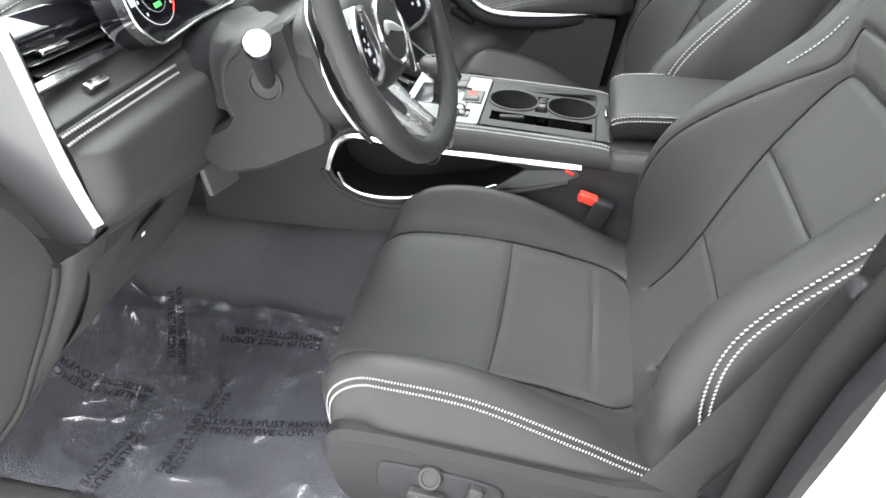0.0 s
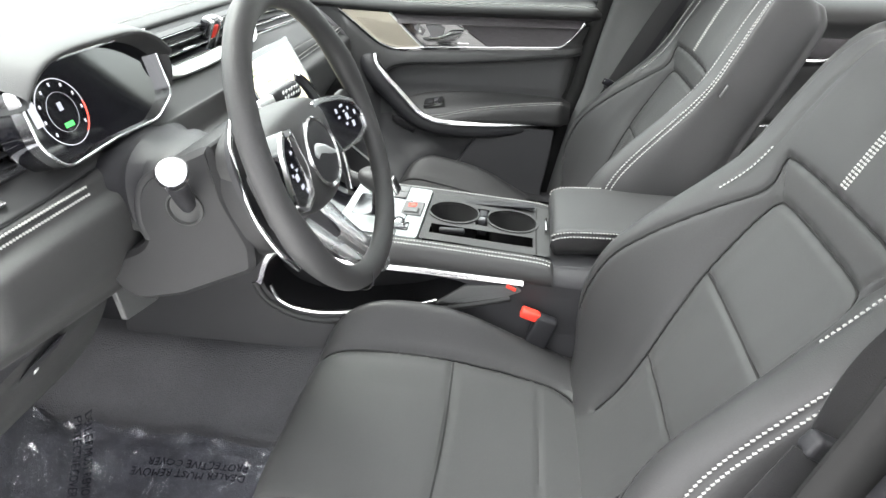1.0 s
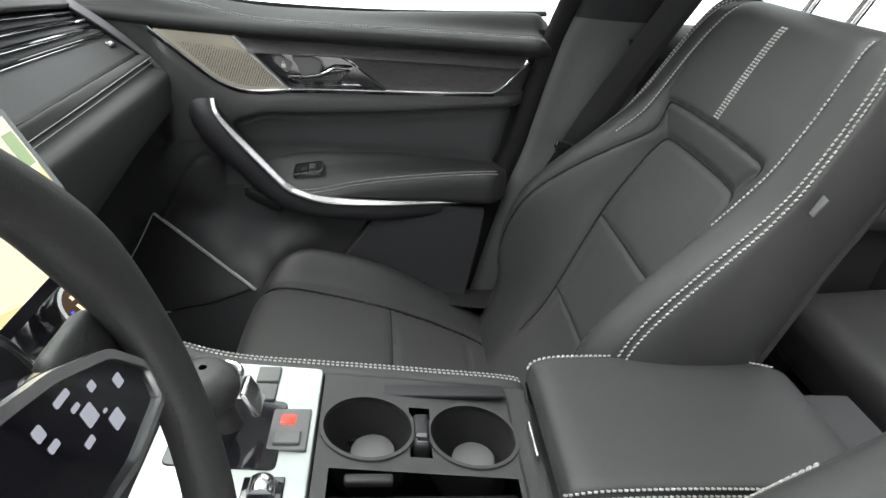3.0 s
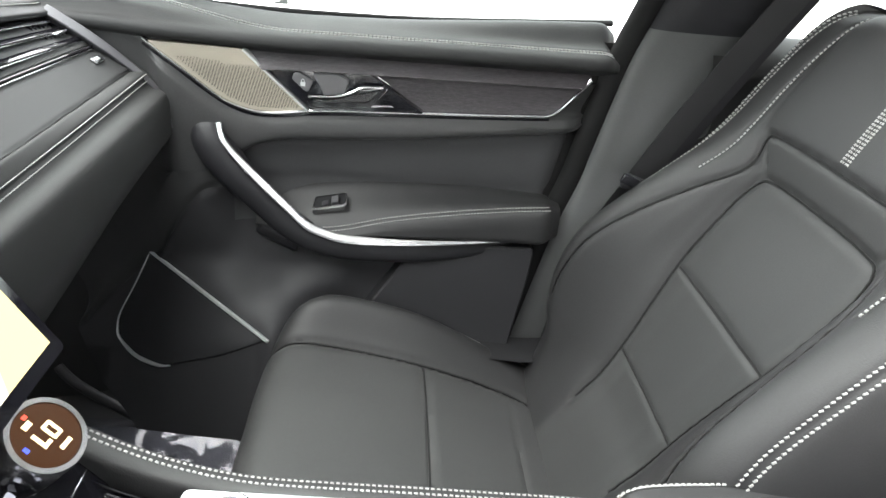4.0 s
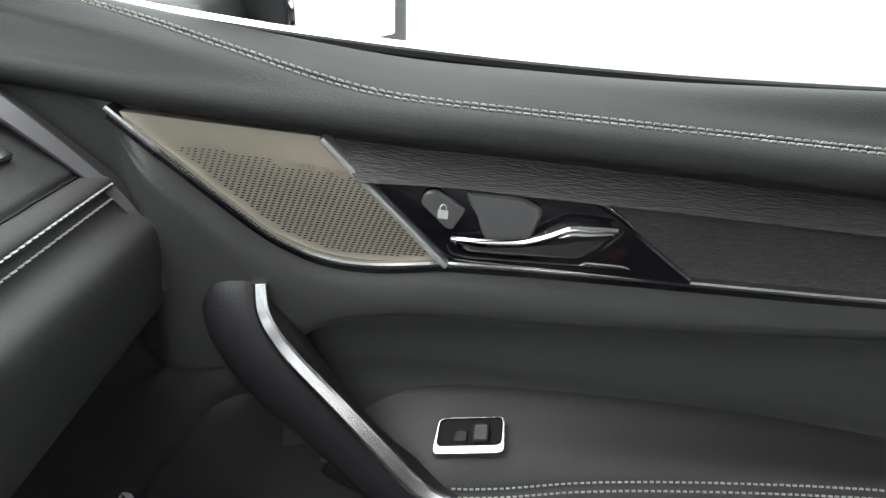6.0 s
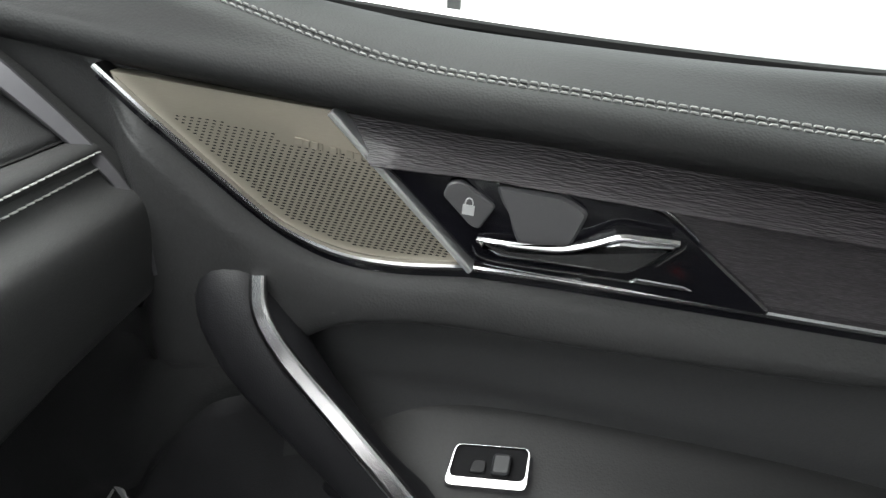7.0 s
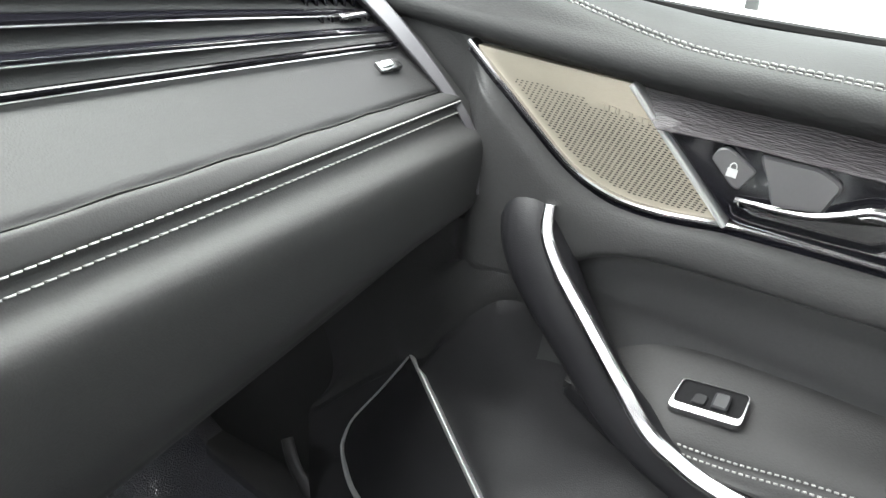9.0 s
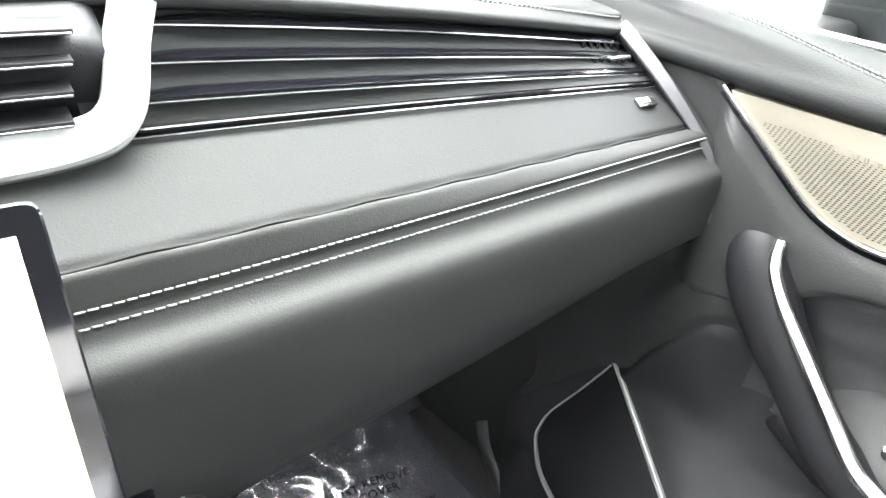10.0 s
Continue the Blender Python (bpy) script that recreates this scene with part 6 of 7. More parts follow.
part("stalk_lower", sweep([on_wheel(*(stalk_a + (stalk_b - stalk_a) * f + arr((0.022, -0.020, -0.012)))) for f in np.linspace(0.1, 0.75, 12)], disc(0.009, 16, 0.006, 3), WN), SOFT_BLACK, stl, "second short black switch arm")
part("pedal_bracket", plate(rounded([(-0.427, 0.985), (-0.414, 0.890), (-0.330, 0.874), (-0.330, 0.985)], 0.006), lambda a, b, h=0.0: (-0.300 + h, a, b), 0.004, 0.0015, -0.004), GREY_TRIM, col, "pale grey bracket under the column")

# ---- centre console ----
con = thing("centre_console", (0.1, 0.017, 0.49), "padded black centre console with silver shifter plate and cup holders", "centre console")
CY = 0.017


def con_z(x):
    return lut(x, (-0.30, -0.20, -0.12, -0.05, 0.1, 0.33, 0.7), (1.02, 0.965, 0.920, 0.897, 0.888, 0.869, 0.84))


for s in (-1, 1):
    rows = []
    for x in (-0.26, -0.22, -0.18, -0.13, -0.08, -0.02, 0.06, 0.14, 0.22, 0.29, 0.325, 0.335):
        z = con_z(x)
        wide = 0.012 * smooth(-x, -0.05, 0.2)
        e = smooth(x, 0.32, 0.336)
        rows.append([(x, CY + s * (v + wide), z + q - e * max(0, q + 0.02) * 0.6) for v, q in ((0.104, -0.030), (0.106, -0.006), (0.112, 0.0015), (0.124, 0.002), (0.136, -0.004), (0.144, -0.016), (0.146, -0.030), (0.143, -0.040), (0.135, -0.044))])
    sk = Skin(rows, 70, 50, flip=s > 0)
    pl = part("edge_pad", sk.faces(), LEATHER, con, "padded leather console edge")
    part("stitching", double_stitch(*sk.line([(0.2, 3.2), (4, 3.2), (8, 3.2), (10.2, 3.2)], 200), gap=0.0092, pitch=0.0058, length=0.0044, width=0.0025, slant=0.2), THREAD, pl, "double row of pale stitching")


def side_panel(s):
    """Console side with its open storage tray framed in chrome."""
    y = CY + s * 0.142
    hole = curve([(-0.215, 0.775), (-0.180, 0.812), (-0.120, 0.830), (0.0, 0.835), (0.12, 0.834), (0.185, 0.822), (0.150, 0.790), (0.085, 0.762), (0.0, 0.745), (-0.08, 0.732), (-0.140, 0.731), (-0.185, 0.748)], 72, closed=True)
    c = arr((-0.02, 0.785))
    outer = []
    for q in hole:
        t = q - c
        k = min((0.50 if t[0] > 0 else 0.50) / max(abs(t[0]), 1e-6), (0.062 if t[1] > 0 else 0.158) / max(abs(t[1]), 1e-6))
        outer.append(c + t * k)
    outer = arr(outer)
    bow = lambda b: 0.018 * smooth(-b, -0.76, -0.62)
    pt = lambda a, b, h=0.0: (a, y + s * (h + bow(b)), b + (con_z(a) - con_z(0.1)) * smooth(b, 0.74, 0.86) * 0.9)
    rings = [[pt(*q) for q in outer], [pt(*(o * 0.5 + i * 0.5)) for o, i in zip(outer, hole)], [pt(*q) for q in hole], [pt(a, b, -0.012) for a, b in hole], [pt(*(c + (q - c) * arr((0.97, 0.93))), -0.085) for q in hole]]
    v = arr(rings).reshape(-1, 3)
    n = len(hole)
    body = part("side_panel", (v[:3 * n], grid_faces(3, n, close_v=True)), DOOR_PLASTIC, con, "black console side")
    part("tray_cavity", (v[2 * n:], grid_faces(3, n, close_v=True) + [tuple(range(2 * n, 3 * n))]), MATT_BLACK, body, "dark open storage tray")
    up = [pt(a, b, 0.001) for a, b in curve([(-0.222, 0.772), (-0.190, 0.812), (-0.125, 0.836), (0.0, 0.8415), (0.14, 0.842), (0.283, 0.846)], 60)]
    part("upper_trim", sweep(up, strip(0.011, 0.004, -0.004), (0, s, 0.2)), CHROME, body, "satin chrome upper tray trim")
    lo = [pt(a, b, 0.001) for a, b in curve([(-0.200, 0.772), (-0.185, 0.750), (-0.140, 0.733), (-0.08, 0.733), (-0.02, 0.744), (0.06, 0.757), (0.125, 0.780)], 60)]
    part("lower_trim", sweep(lo, strip(0.006, 0.004, -0.004), (0, s, 0.2)), CHROME, body, "slim chrome lower tray trim")
    part("trim_flank", plate(rounded([(0.120, 0.772), (0.178, 0.822), (0.270, 0.838), (0.283, 0.828), (0.255, 0.808), (0.18, 0.783)], 0.006), pt, 0.004, 0.0012, -0.004), GREY_TRIM, body, "grey tray flank")
    part("tray_rim", sweep([pt(a, b, 0.0) for a, b in curve([(-0.232, 0.772), (-0.205, 0.742), (-0.150, 0.718), (-0.08, 0.715), (0.0, 0.732), (0.10, 0.752), (0.2, 0.782), (0.262, 0.806)], 60)], disc(0.007, 10), (0, s, 0)), PLASTIC, body)
    part("red_tab", rbox((0.262, y + s * 0.004, 0.822), (0.020, 0.006, 0.007), 0.002, (0, 25, 0)), RED, body, "small red tab")


side_panel(-1)
side_panel(1)
part("core", box(-0.62, 0.78, CY - 0.125, CY + 0.125, 0.49, 0.715, 0.01), SOFT_BLACK, con)
# tray ahead of the shifter
part("front_tray", Skin([[(x, CY + v, z) for v, z in ((-0.108, con_z(x) - 0.02), (-0.10, con_z(x) - 0.04), (0.0, con_z(x) - 0.045), (0.10, con_z(x) - 0.04), (0.108, con_z(x) - 0.02))] for x in (-0.16, -0.12, -0.09, -0.07)], 12, 20, flip=True).faces(), PIANO, con, "gloss black tray")


def on_plate(a, b, h=0.0):
    return (a, CY + b, 0.8945 - 0.075 * a + h)


pl = part("shifter_plate", plate(rounded([(-0.076, -0.110), (0.081, -0.110), (0.081, 0.112), (-0.076, 0.112)], 0.008), on_plate, 0.004, 0.0012, -0.03), PLATE, con, "brushed silver shifter plate")
part("gaiter_well", plate(rounded([(-0.060, -0.048), (0.048, -0.048), (0.048, 0.050), (-0.060, 0.050)], 0.008), on_plate, 0.0055, 0.001, 0.0), PIANO, pl, "gloss black shifter base")
part("drive_dial", lathe([(0.024, 0.0), (0.024, 0.010), (0.021, 0.0125), (0.018, 0.0115)], on_plate(-0.030, 0.080, 0.003), (0, 0, 1), 36), CHROME, pl, "chrome-ringed drive mode dial")
part("dial_cap", lathe([(0.0182, 0.0), (0.0182, 0.0122), (0.004, 0.0126)], on_plate(-0.030, 0.080, 0.003), (0, 0, 1), 32), PIANO, pl)
for q in range(2):
    part("plate_key", rbox(on_plate(0.020, 0.062 + q * 0.030, 0.005), (0.026, 0.026, 0.006), 0.0015), GREY_TRIM, pl, "grey function key")
brk = part("park_brake_switch", rbox(on_plate(0.054, 0.008, 0.004), (0.042, 0.060, 0.006), 0.002), GREY_TRIM, pl, "grey parking brake switch block")
part("brake_lamp", rbox(on_plate(0.052, 0.020, 0.0075), (0.016, 0.014, 0.002), 0.0006), RED_GLOW, brk, "red lit brake symbol")
part("brake_key", rbox(on_plate(0.054, -0.008, 0.0085), (0.028, 0.018, 0.006), 0.002), GREY_TRIM, brk)
vol = part("volume_roller", lathe([(0.012, -0.010), (0.0135, -0.008), (0.0135, 0.008), (0.012, 0.010)], on_plate(0.040, -0.072, 0.006), (0, 1, 0), 30), CHROME, pl, "ribbed chrome volume roller")
part("roller_well", rbox(on_plate(0.040, -0.072, 0.003), (0.040, 0.032, 0.006), 0.002), PIANO, pl)
# shifter lever
sh = part("shift_lever", Skin([[tuple(arr(on_plate(-0.016 + dx, 0.012, h * 0.70)) + arr((r * math.cos(t), 1.05 * r2 * math.sin(t), 0))) for t in np.linspace(0, 2 * np.pi, 14, endpoint=False)] for dx, h, r, r2 in ((0.004, 0.0, 0.020, 0.018), (0.002, 0.03, 0.015, 0.014), (0.0, 0.048, 0.016, 0.016), (-0.004, 0.060, 0.024, 0.022), (-0.008, 0.078, 0.031, 0.026), (-0.010, 0.096, 0.030, 0.026), (-0.012, 0.108, 0.020, 0.018), (-0.012, 0.111, 0.004, 0.004))], 40, 40, close_v=True, flip=True).faces(), LEATHER, con, "rounded leather shift lever")
part("lever_flank", rbox(on_plate(0.020, 0.004, 0.052), (0.008, 0.030, 0.034), 0.003, (0, -25, 0)), CHROME, sh, "bright metal shift lever flank")


# cup holders
def on_top(a, b, h=0.0):
    return (a, CY + b, 0.8975 - 0.088 * a + h)


outer = rounded([(0.084, -0.102), (0.330, -0.102), (0.330, 0.104), (0.084, 0.104)], 0.004, 3)
cups = [(0.137, 0.022), (0.255, 0.020)]
frame_v, frame_f = [], []
xs, ys = np.linspace(0.084, 0.330, 83), np.linspace(-0.104, 0.106, 71)
vv = {}


def open_cell(a, b):
    for c_, d_ in cups:
        if ((a - c_) / 0.051) ** 2 + ((b - d_) / 0.048) ** 2 < 1:
            return True
    return (0.100 < a < 0.296 and -0.078 < b < -0.038) or (0.184 < a < 0.208 and -0.018 < b < 0.058)


cells = [(i, j) for i in range(len(xs) - 1) for j in range(len(ys) - 1) if not open_cell((xs[i] + xs[i + 1]) / 2, (ys[j] + ys[j + 1]) / 2)]
for i, j in cells:
    q = []
    for a, b in ((i, j), (i + 1, j), (i + 1, j + 1), (i, j + 1)):
        if (a, b) not in vv:
            vv[a, b] = len(frame_v)
            frame_v.append(on_top(xs[a], ys[b], 0.0))
        q.append(vv[a, b])
    frame_f.append(q)
deckp = part("cup_deck", (arr(frame_v), frame_f), PLASTIC, con, "charcoal cup holder surround")
for c_, d_ in cups:
    el = arr([(c_ + 0.0535 * math.cos(t), d_ + 0.0505 * math.sin(t)) for t in np.linspace(0, 2 * np.pi, 44, endpoint=False)])
    il = arr([(c_ + 0.0485 * math.cos(t), d_ + 0.0455 * math.sin(t)) for t in np.linspace(0, 2 * np.pi, 44, endpoint=False)])
    cup = part("cup_rim", rim(el, il, on_top, 0.0028, -0.004), PLASTIC, deckp, "raised oval cup holder rim")
    # well walls coloured near-black so the recess reads as deep shade
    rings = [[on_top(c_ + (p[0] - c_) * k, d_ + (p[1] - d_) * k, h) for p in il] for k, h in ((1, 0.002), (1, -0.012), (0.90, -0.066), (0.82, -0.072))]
    part("cup_well", (arr(rings).reshape(-1, 3), grid_faces(4, 44, close_v=True) + [tuple(range(132, 176))]), HOLLOW_SHADE, cup, "deep black cup well")
    part("cup_mat", lathe([(0.025, 0.0), (0.025, 0.026), (0.022, 0.028), (0.003, 0.0275)], on_top(c_ + 0.006, d_ + 0.010, -0.071), (0, 0, 1), 24), GREY_TRIM, cup, "grey rubber cup mat")
# slot box in the same near-black, as shade inside the slot
part("slot_well", box(0.098, 0.300, CY - 0.080, CY - 0.036, 0.815, 0.845, 0.002), HOLLOW_SHADE, deckp, "narrow phone slot")
part("slot_tab", rbox(on_top(0.140, -0.046, -0.006), (0.050, 0.012, 0.010), 0.003), SOFT_BLACK, deckp)
dvd = part("cup_divider", rbox(on_top(0.196, 0.020, -0.012), (0.018, 0.050, 0.036), 0.005), SOFT_BLACK, deckp, "black divider between the cup holders")
part("divider_top", rbox(on_top(0.196, 0.006, 0.004), (0.014, 0.016, 0.006), 0.002), PIANO, dvd)
part("deck_seam", box(0.302, 0.305, CY - 0.10, CY + 0.10, 0.866, 0.8725, 0.001), HOLLOW_SHADE, deckp)
part("latch", rbox((0.322, CY + 0.012, 0.876), (0.004, 0.052, 0.010), 0.0018), CHROME, con, "slim chrome lid latch")
part("deck_flap", rbox(on_top(0.200, 0.086, 0.001), (0.20, 0.020, 0.006), 0.002), SOFT_BLACK, deckp)

# armrest lid
rows = []
for x, w, zt in ((0.328, 0.86, 0.893), (0.330, 0.95, 0.906), (0.340, 0.985, 0.917), (0.37, 1.0, 0.9225), (0.45, 1.0, 0.9245), (0.55, 1.0, 0.923), (0.62, 0.98, 0.918), (0.665, 0.94, 0.905), (0.675, 0.90, 0.88)):
    k = 1 if 0.335 < x < 0.64 else 0.5
    rows.append([(x, CY + 0.008 + v * w, max(0.858, zt + q * k)) for v, q in ((-0.082, -0.060), (-0.094, -0.046), (-0.101, -0.026), (-0.103, -0.010), (-0.094, -0.001), (-0.05, 0.001), (0.0, 0.0015), (0.05, 0.001), (0.094, -0.001), (0.103, -0.010), (0.101, -0.026), (0.094, -0.046), (0.082, -0.060))])
lid = Skin(rows, 80, 90, flip=True)
lp, lq = [(0.9, 3.0), (2, 3.05), (4, 3.1), (6.5, 3.1)], [(0.9, 8.7), (2, 8.55), (4, 8.5), (6.5, 8.5)]
lid.carve([lp, lq], 0.0014, 0.004)
rest = solid("console_armrest", lid.faces(), LEATHER, "padded black leather armrest lid on the console", "armrest")
for path in (lp, lq):
    part("stitching", double_stitch(*lid.line(path, 120), gap=0.0086, pitch=0.0058, length=0.0044, width=0.0024, slant=0.2), THREAD, rest, "double row of pale stitching")
part("armrest_box", Skin([[(x, CY + s * v, z) for s, v, z in ((-1, 0.150, 0.60), (-1, 0.145, 0.72), (-1, 0.140, 0.82), (-1, 0.118 - q, 0.852), (-1, 0.09, 0.858), (1, 0.09, 0.858), (1, 0.118 - q, 0.852), (1, 0.140, 0.82), (1, 0.145, 0.72), (1, 0.150, 0.60))] for x, q in ((0.318, 0.0), (0.34, 0.0), (0.45, 0.0), (0.6, 0.0), (0.78, 0.0))], 20, 60, flip=True).faces(), DOOR_PLASTIC, con, "black console box under the armrest")

# ---- belts and buckles ----
bk_ = thing("belt_buckle", (0.31, -0.15, 0.70), "black seat belt buckle with red release button", "seat belt buckle")
part("buckle_body", rbox((0.318, -0.150, 0.735), (0.042, 0.024, 0.092), 0.006, (0, 18, 0)), SOFT_BLACK, bk_)
part("release_button", rbox((0.300, -0.150, 0.782), (0.036, 0.020, 0.018), 0.004, (0, 18, 0)), RED, bk_, "red release button")
part("buckle_strap", rbox((0.342, -0.150, 0.655), (0.030, 0.010, 0.09), 0.003, (0, 18, 0)), WEBBING, bk_)


def ribbon(pts, wide, w=0.046, n=50):
    """Flat webbing: wide gives the direction of its width."""
    p = curve(pts, n)
    up = np.cross(unit(np.gradient(p, axis=0)), arr(wide))
    return sweep(p, [(-w / 2, -0.0006), (-w / 2, 0.0006), (w / 2, 0.0006), (w / 2, -0.0006)], up)


pb = thing("seat_belt", (0.52, 0.66, 0.60), "black passenger seat belt hanging on the pillar", "seat belt", "front seat belts")
part("webbing", ribbon([(0.498, 0.668, 0.99), (0.545, 0.664, 1.09), (0.600, 0.655, 1.20), (0.655, 0.640, 1.31), (0.70, 0.61, 1.42)], (0.9, 0.1, -0.42)), WEBBING, pb)
part("webbing_lap", ribbon([(0.498, 0.664, 0.99), (0.470, 0.685, 0.90), (0.445, 0.690, 0.78), (0.425, 0.690, 0.66)], (0.95, 0.0, -0.3)), WEBBING, pb)
part("webbing_return", ribbon([(0.535, 0.672, 0.99), (0.580, 0.668, 1.09), (0.632, 0.660, 1.20), (0.685, 0.644, 1.31), (0.73, 0.615, 1.42)], (0.9, 0.1, -0.42), 0.02), SOFT_BLACK, pb)
part("belt_tongue", rbox((0.500, 0.655, 1.005), (0.050, 0.018, 0.026), 0.006, (0, 20, 0)), SOFT_BLACK, pb, "black belt tongue")
part("tongue_plate", rbox((0.484, 0.645, 1.016), (0.030, 0.006, 0.016), 0.002, (0, 20, 0)), PIANO, pb)
part("belt_anchor", rbox((0.462, 0.700, 0.59), (0.07, 0.03, 0.06), 0.012), SOFT_BLACK, pb)

db = thing("seat_belt", (0.53, -0.66, 0.66), "black driver seat belt hanging between seat and pillar", "seat belt", "front seat belts")
part("webbing", ribbon([(0.410, -0.700, 0.712), (0.426, -0.702, 0.756), (0.454, -0.703, 0.830), (0.482, -0.703, 0.904), (0.530, -0.700, 1.035)], (0.88, -0.1, -0.47), 0.066), WEBBING, db)
# dark strip added behind the webbing to broaden its black band
part("webbing_return", ribbon([(0.470, -0.716, 0.73), (0.505, -0.722, 0.83), (0.545, -0.722, 0.93), (0.580, -0.712, 1.02), (0.62, -0.69, 1.12)], (0.88, -0.1, -0.47), 0.060), SOFT_BLACK, db, "shaded rear run of the belt")
part("webbing_upper", ribbon([(0.530, -0.690, 1.02), (0.560, -0.662, 1.10), (0.610, -0.655, 1.20), (0.665, -0.635, 1.32), (0.70, -0.61, 1.42)], (0.9, 0.0, -0.42)), WEBBING, db)
part("belt_tongue", rbox((0.536, -0.690, 1.036), (0.062, 0.020, 0.022), 0.006, (0, 30, 12)), SOFT_BLACK, db, "black belt tongue")
part("tongue_plate", rbox((0.552, -0.655, 1.012), (0.016, 0.010, 0.050), 0.003, (0, 55, 0)), SOFT_BLACK, db)
part("belt_rail", sweep(curve([(0.43, -0.700, 0.665), (0.50, -0.702, 0.70), (0.60, -0.70, 0.74)], 20), disc(0.010, 10), (0, 0, 1)), SOFT_BLACK, db)
part("belt_bolt", lathe([(0.010, 0), (0.010, 0.006), (0.006, 0.008)], (0.563, -0.690, 1.000), (0, -1, 0), 16), CHROME, db, "round metal belt bolt")

# ---- rear seat and door ----
rs = thing("rear_bench", (1.2, 0.0, 0.49), "dark leather rear bench seat", "rear seat")
part("cushion", rbox((1.28, 0.0, 0.66), (0.50, 1.28, 0.18), 0.06, (0, -6, 0), 5), LEATHER, rs)
part("backrest", rbox((1.66, 0.0, 0.98), (0.16, 1.28, 0.62), 0.06, (0, 18, 0), 5), LEATHER, rs)
rd = thing("rear_door", (1.05, 0.76, 0.45), "closed black rear passenger door", "car door")
part("door_card", Skin([[(x, y, z) for y, z in ((0.79, 1.23), (0.75, 1.235), (0.71, 1.215), (0.695, 1.185), (0.715, 1.15), (0.725, 1.08), (0.71, 1.06), (0.73, 0.98), (0.72, 0.92), (0.66, 0.905), (0.655, 0.86), (0.70, 0.82), (0.71, 0.6), (0.71, 0.48))] for x in (0.60, 0.62, 0.9, 1.2, 1.32)], 20, 70).faces(), LEATHER, rd)
part("wood_trim", rbox((0.95, 0.719, 1.115), (0.56, 0.012, 0.052), 0.003), VENEER, rd)
part("door_handle", sweep(curve([(0.96, 0.705, 1.085), (1.02, 0.695, 1.085), (1.06, 0.690, 1.095), (1.14, 0.695, 1.100)], 24), strip(0.008, 0.006, -0.003), (0, -1, 0.4)), CHROME, rd, "chrome rear door lever")
part("chrome_strip", sweep([(0.64, 0.712, 1.085), (0.9, 0.711, 1.086), (1.3, 0.712, 1.088)], strip(0.004, 0.004, -0.003), (0, -1, 0)), CHROME, rd)
part("armrest_strip", sweep([(0.70, 0.655, 0.905), (0.9, 0.653, 0.915), (1.1, 0.653, 0.935), (1.25, 0.656, 0.945)], strip(0.005, 0.004, -0.003), (0, -1, 0.5)), CHROME, rd)
pane = part("pane", (arr([(0.64, 0.783, 1.235), (1.30, 0.783, 1.245), (1.25, 0.70, 1.50), (0.68, 0.70, 1.53)]), [(0, 1, 2, 3)]), GLASS, rd, "clear rear door window glass")
pane.visible_shadow = False


# ---- protective film on the driver footwell mat ----
def film_height(x, y):
    base = floor_height(x, y) + 0.020
    w = 0.012 * noise.noise((x * 5.0, y * 5.0, 1.7)) + 0.012 * (0.5 - abs(noise.noise((x * 8.0 + 3, y * 6.0 + x * 3.0, 4.1)))) ** 3 * 4 + 0.005 * (1 - abs(noise.noise((x * 7.0 + y * 5, y * 8.0 - x * 3, 1.0)))) ** 14 + 0.002 * (1 - abs(noise.noise((x * 9.0 - y * 6, y * 10.0 + x * 4, 6.0)))) ** 10
    return base + w + 0.045 * smooth(-x, 0.60, 0.68) * abs(noise.noise((x * 9.0, y * 7.0, 5.0))) + 0.030 * smooth(y, -0.37, -0.30) * abs(noise.noise((x * 17.0, y * 15.0, 2.5))) + 0.030 * smooth(-x, 0.52, 0.62) * smooth(y, -0.55, -0.40) * abs(noise.noise((x * 14.0, y * 12.0, 9.0)))


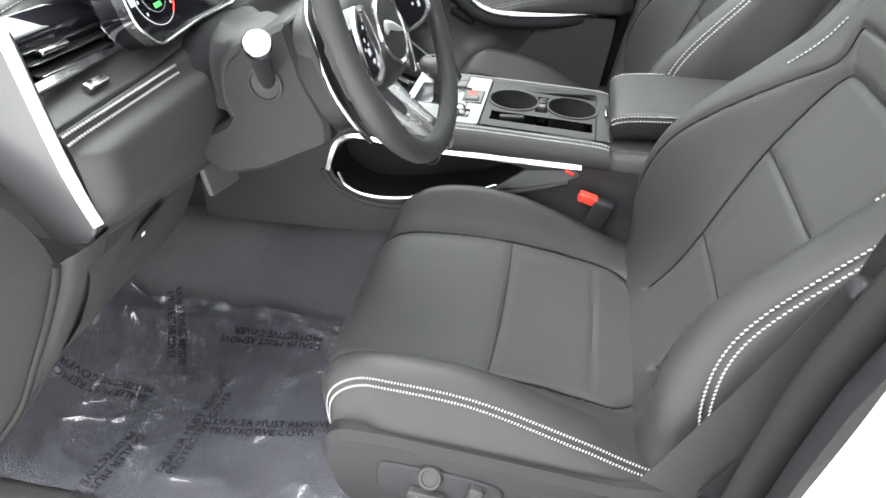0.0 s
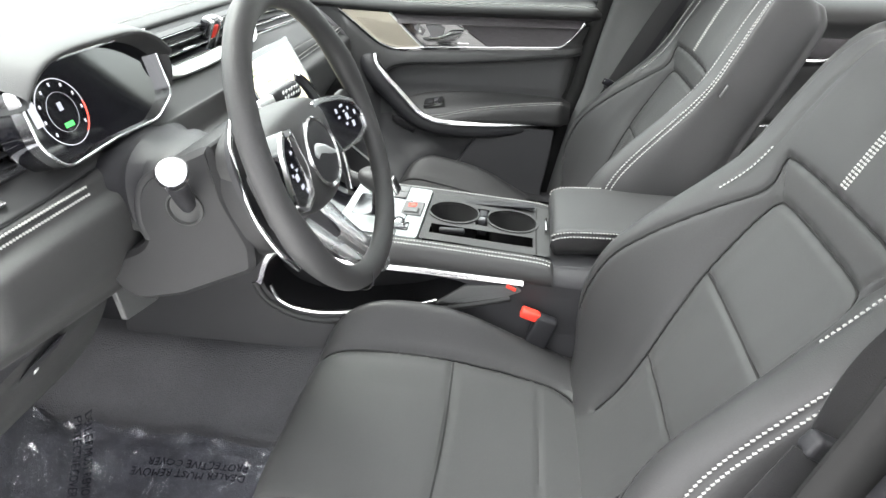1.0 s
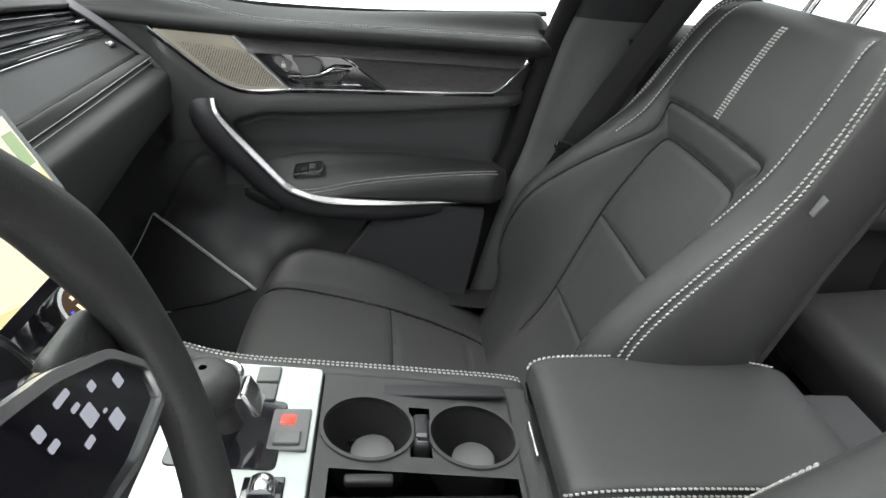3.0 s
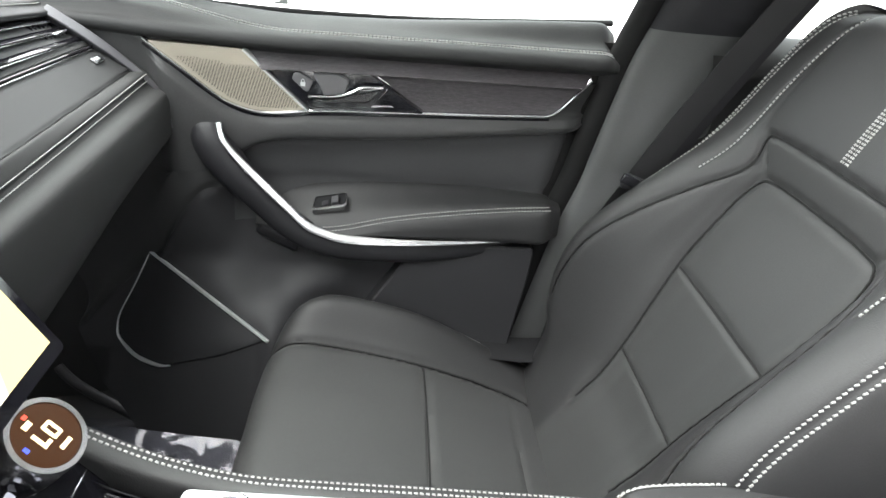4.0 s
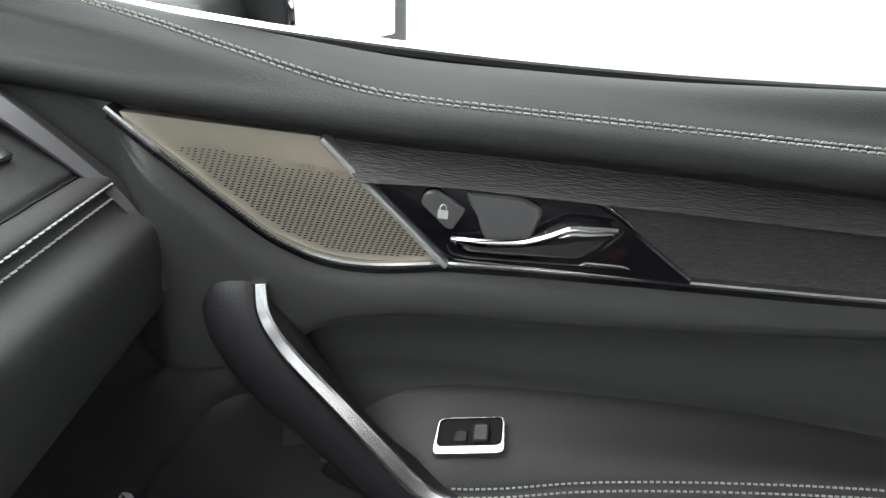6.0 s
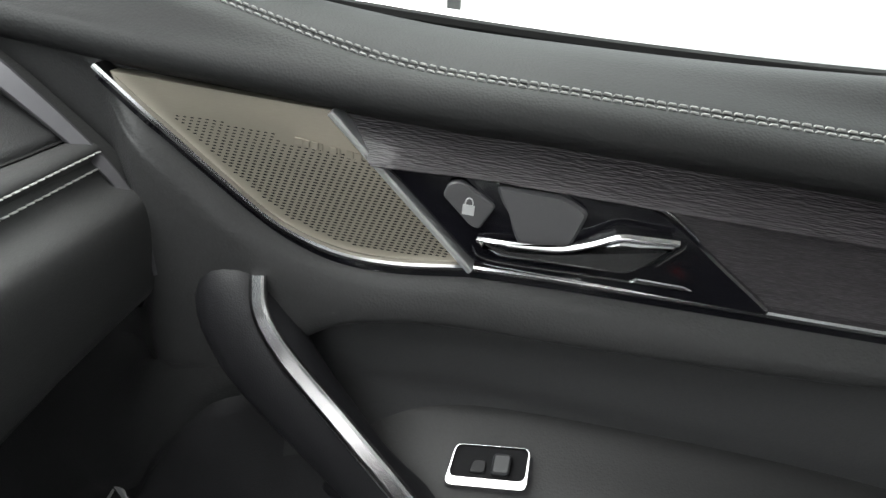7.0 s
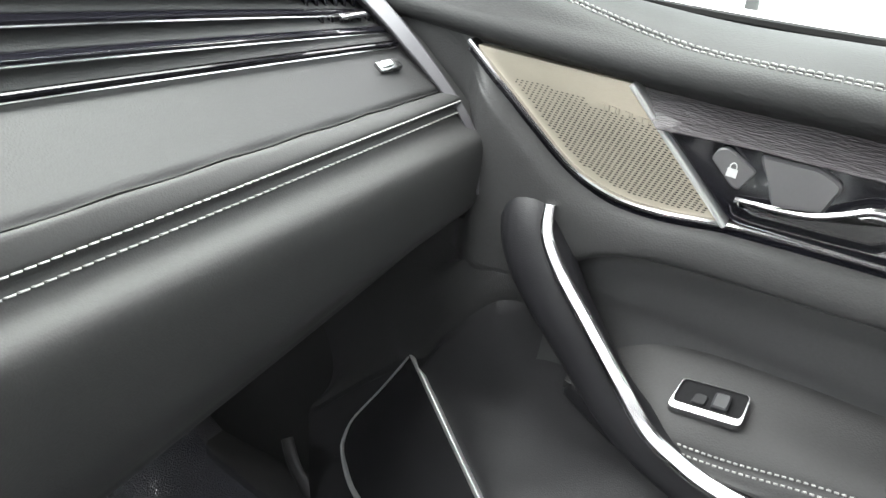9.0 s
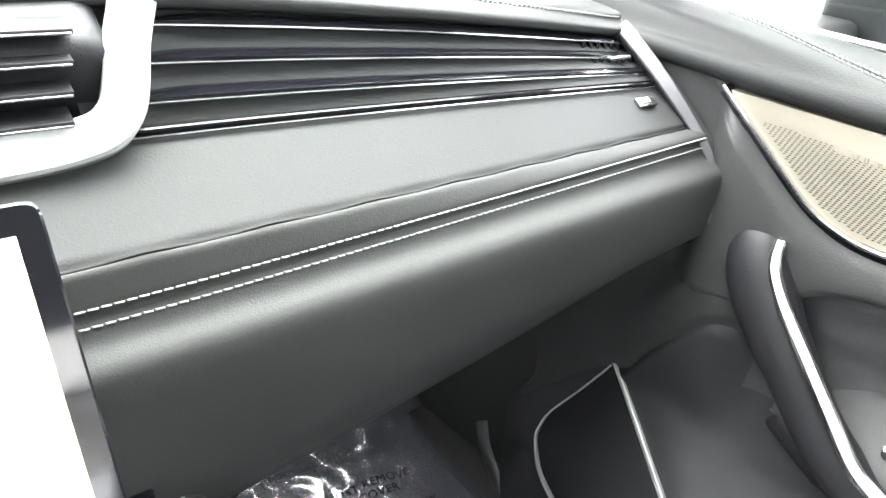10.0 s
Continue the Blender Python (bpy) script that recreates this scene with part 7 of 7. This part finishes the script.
solid("floor_mat", noise_grid(-0.70, -0.02, -0.715, -0.300, 50, 40, lambda x, y: (x, y, floor_height(x, y) + 0.010)), CARPET, "black carpet floor mat in the driver footwell", "floor mat")
film = solid("protective_film", noise_grid(-0.72, 0.05, -0.735, -0.285, 230, 150, lambda x, y: (x, y + 0.016 * noise.noise((x * 6.0, 0.0, 3.0)) * smooth(y, -0.45, -0.29), film_height(x, y))), FILM, "crumpled clear plastic film over the floor mat", "plastic film", sharp=80)
solid("floor_mat", noise_grid(-0.70, -0.02, 0.235, 0.60, 40, 30, lambda x, y: (x, y, floor_height(x, y) + 0.010)), CARPET, "black carpet floor mat in the passenger footwell", "floor mat")
pfilm = solid("protective_film", noise_grid(-0.72, 0.0, 0.22, 0.60, 110, 70, lambda x, y: (x, y, floor_height(x, y) + 0.016 + 0.45 * (film_height(x, y) - floor_height(x, y)))), FILM, "crumpled clear plastic film over the passenger mat", "plastic film", sharp=80)


def lettering(text, size):
    """Flat letters as a mesh, with Blender's own font."""
    cu = bpy.data.curves.new("letters", "FONT")
    cu.body, cu.size, cu.resolution_u = text, size, 2
    tmp = new("letters", cu)
    bpy.context.view_layer.update()
    me = bpy.data.meshes.new_from_object(tmp.evaluated_get(bpy.context.evaluated_depsgraph_get()))
    v, f = arr([tuple(p.co) for p in me.vertices]), [tuple(p.vertices) for p in me.polygons]
    bpy.data.objects.remove(tmp)
    bpy.data.meshes.remove(me)
    return v, f


words = lettering("DEALER MUST REMOVE\nPROTECTIVE COVER", 0.0205)


def print_on(sheet, x, y, turn):
    """Prints the words on a film, turned by degrees."""
    v, f = words
    c, s = math.cos(radians(turn)), math.sin(radians(turn))
    out = []
    for a, b, _ in v:
        px, py = x + a * c - b * s, y + a * s + b * c
        out.append((px, py, (film_height(px, py) if py < 0 else floor_height(px, py) + 0.016 + 0.45 * (film_height(px, py) - floor_height(px, py))) + 0.0022))
    part("printed_sentence", (arr(out), f), INK, sheet, "dark printed lettering", sharp=80)


for x, y, turn in ((-0.318, -0.572, 8), (-0.352, -0.680, 86), (-0.195, -0.350, 184), (-0.470, -0.530, 178), (-0.560, -0.270, -60), (-0.440, -0.610, -98)):
    print_on(film, x, y, turn)
for x, y, turn in ((-0.45, 0.40, 10), (-0.25, 0.50, 170), (-0.55, 0.32, 80)):
    print_on(pfilm, x, y, turn)
